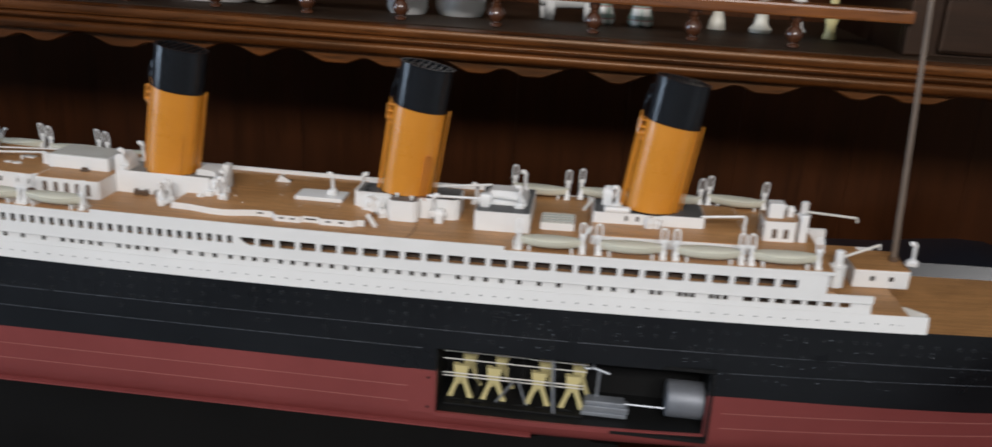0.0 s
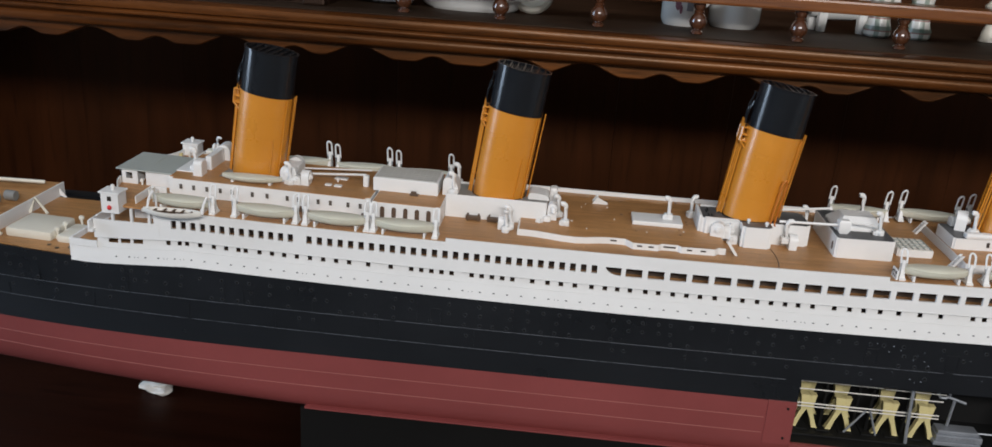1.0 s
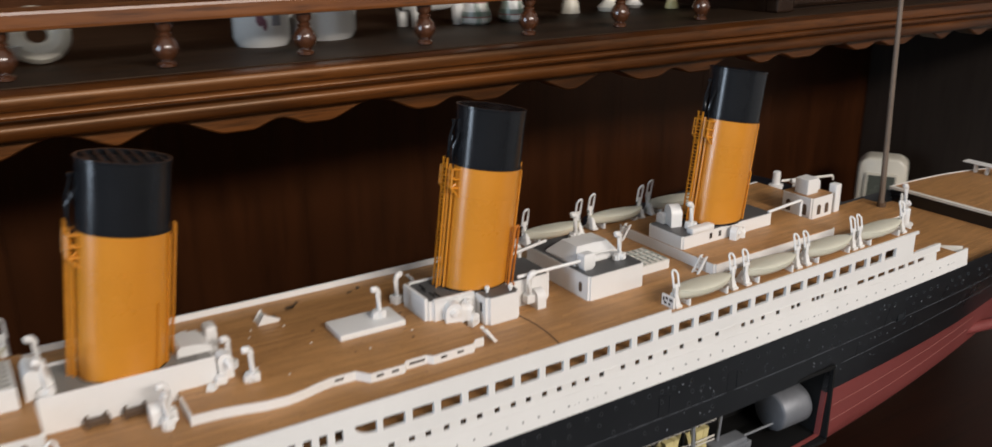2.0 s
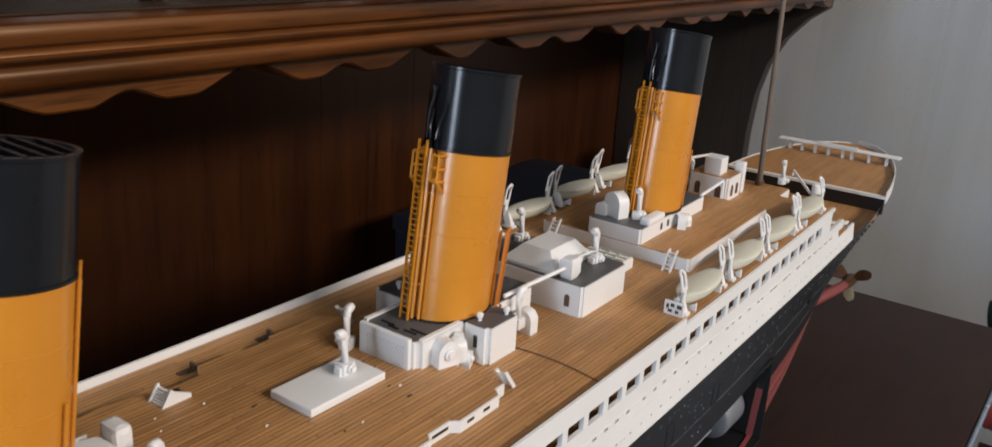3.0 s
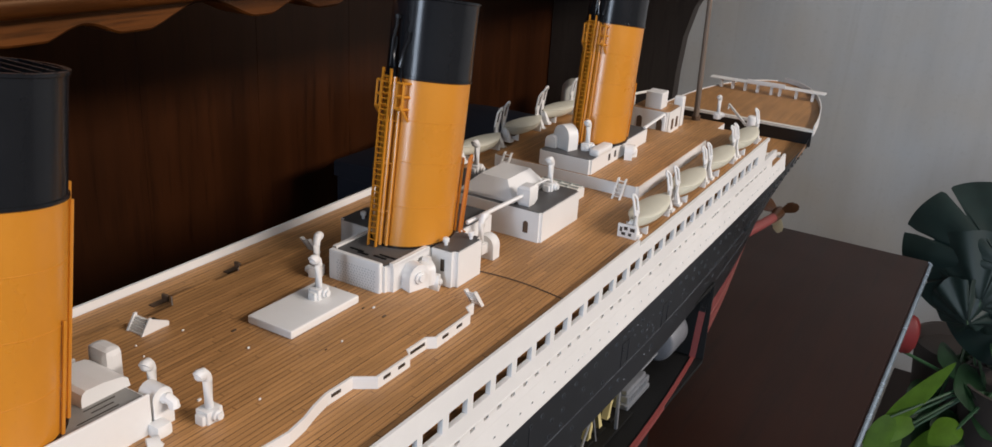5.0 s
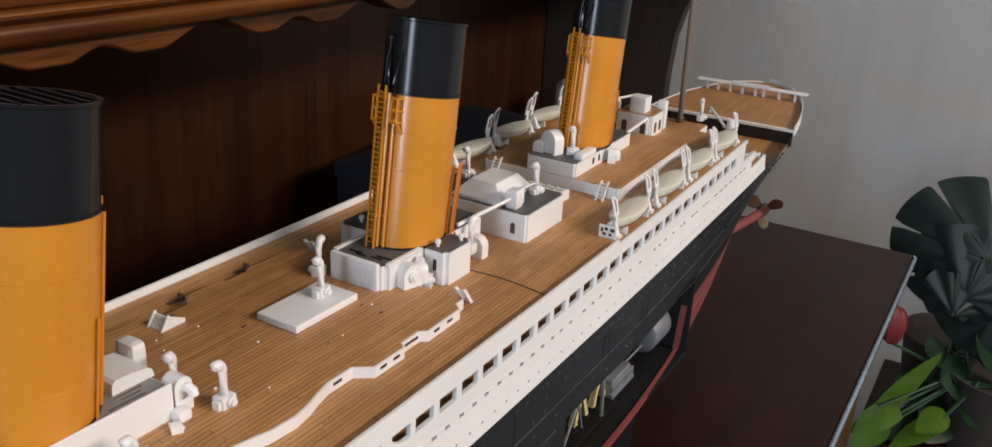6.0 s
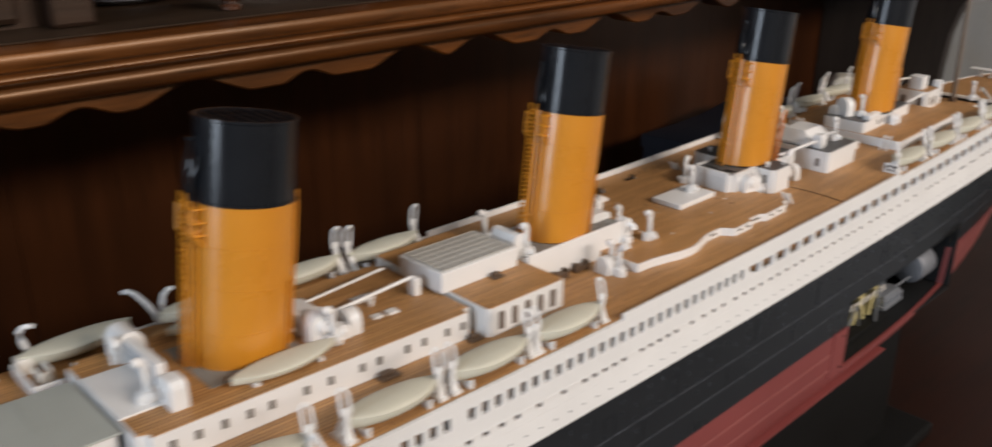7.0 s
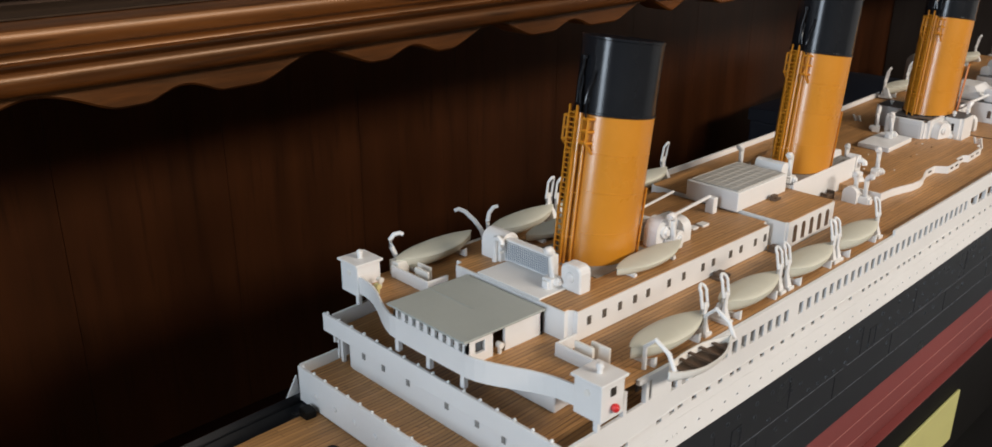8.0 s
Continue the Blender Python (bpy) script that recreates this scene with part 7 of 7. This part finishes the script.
for k in range(3):
    for j in range(2):
        bm = B()
        box(bm, 0.004 + 0.013 * k, 0.013 + 0.013 * k, -0.012 + 0.014 * j, -0.004 + 0.014 * j, 0.034, 0.0342)
        bm.transform(rot)
        part("print_bar", bm, CREAM, carton)
bm = B()
r = random.Random(7)
bmesh.ops.create_icosphere(bm, subdivisions=3, radius=0.015)
for v in bm.verts:
    v.co *= 0.75 + 0.5 * noise.noise(v.co * 90)
    v.co = Vector((v.co.x * 1.4 - 0.42, v.co.y + 0.118, max(0.0, v.co.z * 0.5 + 0.006) + CT))
solid("crumpled_tissue", bm, CARDWHITE, "crumpled white tissue on the counter", "tissue")

# ---- plants beyond the counter ----
def leaf(bm, base, tip, width, droop=0.15, slots=0, roll=0.0):
    """A curved leaf blade, with notches where it is a split leaf."""
    base, tip = Vector(base), Vector(tip)
    axis = tip - base
    L = axis.length
    axis.normalize()
    side = axis.cross(Vector((0, 0, 1)))
    if side.length < 0.05:
        side = Vector((0, 1, 0))
    side.normalize()
    up = side.cross(axis)
    side, up = side * math.cos(roll) + up * math.sin(roll), up * math.cos(roll) - side * math.sin(roll)
    n = 28
    mids, left, right = [], [], []
    for k in range(n + 1):
        u = k / n
        w = width * math.sin(math.pi * min(1, u * 0.92 + 0.08)) ** 0.7 * (1 - 0.35 * u)
        if slots:
            ph = (u * slots) % 1.0
            w *= 1.0 if ph < 0.68 else 0.30
        c = base + axis * (L * u) - Vector((0, 0, droop * L * u * u))
        mids.append(bm.verts.new(c))
        left.append(bm.verts.new(c + side * w - up * 0.12 * w))
        right.append(bm.verts.new(c - side * w - up * 0.12 * w))
    for k in range(n):
        bm.faces.new((mids[k], mids[k + 1], left[k + 1], left[k]))
        bm.faces.new((mids[k + 1], mids[k], right[k], right[k + 1]))


def plant(name, at, leaves, mat, label, slots=0, stem=0.003):
    ob = thing(name, at, label, "plant")
    bm = B()
    lathe(bm, at[0], at[1], [(0.06, at[2]), (0.075, at[2] + 0.12), (0.08, at[2] + 0.13), (0.074, at[2] + 0.13), (0.07, at[2] + 0.11), (0.001, at[2] + 0.11)], 24)
    part("pot", bm, TERRA, ob, "", True)
    for base, tip, w, d, roll in leaves:
        bm = B()
        root = Vector((at[0], at[1], at[2] + 0.11))
        b = Vector(base)
        tube(bm, [root, (root + b) / 2 + Vector((0, 0, 0.03)), b], stem, 6, stem * 0.6)
        part("stem", bm, LEAF_MID, ob)
        bm = B()
        leaf(bm, base, tip, w, d, slots, roll)
        bmesh.ops.solidify(bm, geom=bm.faces[:], thickness=0.0008)
        part("leaf", bm, mat, ob, "", True)
    return ob


def split_leaf(m, w, h, mat, parent, cuts):
    """A broad heart-shaped blade with slits between the ribs, in its own plane."""
    bm = B()
    n = 240
    rim = []
    for k in range(n):
        a = 2 * math.pi * k / n
        r = 1.0 - 0.16 * math.cos(a) - 0.22 * max(0.0, math.cos(a)) ** 8
        slit = min([abs((math.degrees(a) - c + 180) % 360 - 180) for c in cuts] or [99.0])
        r *= 1.0 - 0.42 * math.exp(-(slit / 1.3) ** 2)
        rim.append((w * r * math.sin(a), -h * r * math.cos(a)))
    rows = [[bm.verts.new(m @ Vector((x * f, y * f, 0.016 * (1 - f) ** 2 - 0.55 * f * f * (x * x + 0.5 * y * y) / max(w, h) + 0.004 * f * math.cos(9 * math.atan2(x, -y))))) for x, y in rim] for f in (0.12, 0.34, 0.60, 0.82, 1.0)]
    bm.faces.new(rows[0])
    for a, b in zip(rows, rows[1:]):
        for k in range(n):
            j = (k + 1) % n
            bm.faces.new((a[k], b[k], b[j], a[j]))
    bmesh.ops.recalc_face_normals(bm, faces=bm.faces)
    bmesh.ops.solidify(bm, geom=bm.faces[:], thickness=0.0008)
    blade = part("leaf", bm, mat, parent, "", True)
    for c in cuts:
        a = radians(c + 11)
        bm = B()
        tube(bm, [m @ Vector((0, 0, 0.0165)), m @ Vector((0.45 * w * math.sin(a), -0.45 * h * math.cos(a), 0.0055 - 0.1 * w)), m @ Vector((0.8 * w * math.sin(a), -0.8 * h * math.cos(a), 0.002 - 0.34 * w))], 0.0012, 5, 0.0005)
        vein = new("vein", mesh_of("vein", bm, LEAF_MID))
        vein.parent = blade
        tagged(vein)


monstera = thing("monstera", (1.30, -0.30, 0.36), "dark green split-leaf house plant in a pot", "plant")
bm = B()
lathe(bm, 1.30, -0.30, [(0.06, 0.36), (0.075, 0.46), (0.08, 0.47), (0.074, 0.47), (0.07, 0.45), (0.001, 0.45)], 24)
part("pot", bm, STAIN, monstera, "", True)
for c, turn, lean, roll, w, h, cuts in (((1.17, -0.243, 0.692), 6, -12, 75, 0.104, 0.118, (80, 112, 148, 186, 226)), ((1.16, -0.225, 0.640), -8, 14, 50, 0.074, 0.086, (120, 200)), ((1.15, -0.212, 0.615), 10, 20, 35, 0.040, 0.050, (150,)), ((1.22, -0.300, 0.665), -12, 8, -20, 0.100, 0.120, (110, 135, 160, 185, 210, 235)), ((1.21, -0.265, 0.600), 10, -16, 30, 0.075, 0.090, (140, 180, 220))):
    m = Matrix.Translation(c) @ Matrix.Rotation(radians(-90 + turn), 4, "Z") @ Matrix.Rotation(radians(90 + lean), 4, "X") @ Matrix.Rotation(radians(roll), 4, "Z")
    split_leaf(m, w, h, LEAF_DARK, monstera, cuts)
    bm = B()
    tube(bm, [(1.30, -0.30, 0.45), ((1.30 + c[0]) / 2 + 0.03, (-0.30 + c[1]) / 2, (0.45 + c[2]) / 2 + 0.02), (c[0] + 0.01, c[1], c[2])], 0.004, 6, 0.0025)
    part("stem", bm, LEAF_DARK, monstera)
plant("pothos", (1.24, -0.30, 0.36), [((1.14, -0.140, 0.405), (1.15, -0.214, 0.548), 0.019, 0.04, 1.35), ((1.15, -0.165, 0.395), (1.14, -0.128, 0.345), 0.020, 0.05, 1.2), ((1.14, -0.18, 0.43), (1.11, -0.115, 0.405), 0.022, 0.25, 0.8), ((1.16, -0.24, 0.44), (1.13, -0.205, 0.425), 0.026, 0.3, 0.4), ((1.12, -0.150, 0.44), (1.10, -0.128, 0.36), 0.020, 0.1, 0.9), ((1.15, -0.235, 0.43), (1.13, -0.175, 0.385), 0.022, 0.2, 0.6)], LEAF_BRIGHT, "bright green trailing house plant in a pot")
plant("fern_plant", (1.34, -0.22, 0.36), [((1.24, -0.22, 0.50), (1.17, -0.19, 0.545), 0.035, 0.2, 0.8), ((1.24, -0.25, 0.47), (1.18, -0.24, 0.50), 0.04, 0.2, 0.7), ((1.25, -0.28, 0.50), (1.19, -0.29, 0.52), 0.04, 0.2, 0.5), ((1.24, -0.20, 0.44), (1.18, -0.16, 0.44), 0.035, 0.3, 0.8), ((1.22, -0.24, 0.42), (1.16, -0.22, 0.40), 0.04, 0.3, 0.6), ((1.22, -0.28, 0.44), (1.16, -0.27, 0.45), 0.04, 0.3, 0.5), ((1.22, -0.20, 0.40), (1.16, -0.17, 0.37), 0.035, 0.3, 0.7), ((1.24, -0.30, 0.52), (1.20, -0.25, 0.57), 0.045, 0.1, 0.9), ((1.26, -0.32, 0.55), (1.22, -0.31, 0.62), 0.045, 0.1, 0.7), ((1.22, -0.26, 0.48), (1.17, -0.22, 0.50), 0.045, 0.2, 0.8)], LEAF_MID, "mid green leafy house plant in a pot")
stool = thing("plant_stand", (1.25, -0.27, 0.0), "plain dark wooden plant stand beside the hutch", "plant stand")
bm = B()
box(bm, 1.15, 1.45, -0.42, -0.12, 0.335, 0.36, 0.003)
part("top", bm, COUNTER, stool)
for x in (1.17, 1.43):
    for y in (-0.40, -0.14):
        bm = B()
        box(bm, x - 0.012, x + 0.012, y - 0.012, y + 0.012, 0.0, 0.335)
        part("leg", bm, COUNTER, stool)
flower = thing("red_flower", (1.33, -0.36, 0.36), "round red flower head on a thin stem by the plants", "flower")
bm = B()
lathe(bm, 1.125, -0.143, [(0.003, 0.545), (0.010, 0.550), (0.016, 0.562), (0.018, 0.576), (0.015, 0.592), (0.009, 0.602), (0.002, 0.606)], 18)
for v in bm.verts:
    v.co += 0.0020 * Vector((v.co.x - 1.125, v.co.y + 0.143, 0)).normalized() * math.sin(5 * math.atan2(v.co.y + 0.143, v.co.x - 1.125))
part("petal", bm, RED_GLASS, flower, "", True)
bm = B()
tube(bm, [(1.33, -0.36, 0.36), (1.25, -0.25, 0.46), (1.125, -0.143, 0.547)], 0.0025, 6)
part("stem", bm, LEAF_MID, flower)

# ---- the room ----
# unseen floor, acting as a reflector for the hull and dark parts
bm = B()
box(bm, -2.5, 1.75, -3.1, 0.5, -0.05, 0.0)
solid("floor", bm, FLOOR_BOUNCE, "unseen boarded floor, pale cool grey to reflect light upwards", "floor", kind="structure")
# unseen ceiling, kept pale to add fill
bm = B()
box(bm, -2.5, 1.75, -3.1, 0.5, 2.5, 2.55)
solid("ceiling", bm, CEIL, "unseen plain ceiling, pale for fill light", "ceiling", kind="structure")
bm = B()
box(bm, -2.5, 1.75, 0.45, 0.5, 0.0, 2.5)
solid("wall_back", bm, WALLPAINT, "grey panelled wall behind the hutch", "wall", kind="structure")
bm = B()
box(bm, 1.6, 1.65, -3.1, 0.45, 0.0, 2.5)
solid("wall_east", bm, WALLPAINT, "old grey painted wall with upright streaks and brown stains", "wall", kind="structure")


def wall_window(name, boxes, label):
    bm = B()
    for b in boxes:
        box(bm, *b)
    return solid(name, bm, DARKWALL, label, "wall", kind="structure")


# unseen walls round the windows, grey raised to add fill
DARKWALL = paint("dull_wall_paint", (0.26, 0.25, 0.24), 0.7, 0.1, 3.0, 120, 0.15, 0.0, 0.001)
wall_window("wall_west", [(-2.5, -2.4, -3.1, -0.72, 0, 2.5), (-2.5, -2.4, -0.18, 0.45, 0, 2.5), (-2.5, -2.4, -0.72, -0.18, 0, 0.83), (-2.5, -2.4, -0.72, -0.18, 2.17, 2.5)], "dull grey wall with a window opening")
wall_window("wall_south", [(-2.4, -0.47, -1.87, -1.77, 0, 2.5), (1.07, 1.6, -1.87, -1.77, 0, 2.5), (-0.47, 1.07, -1.87, -1.77, 0, 1.77), (-0.47, 1.07, -1.87, -1.77, 2.03, 2.5)], "dull grey wall with a high window opening")
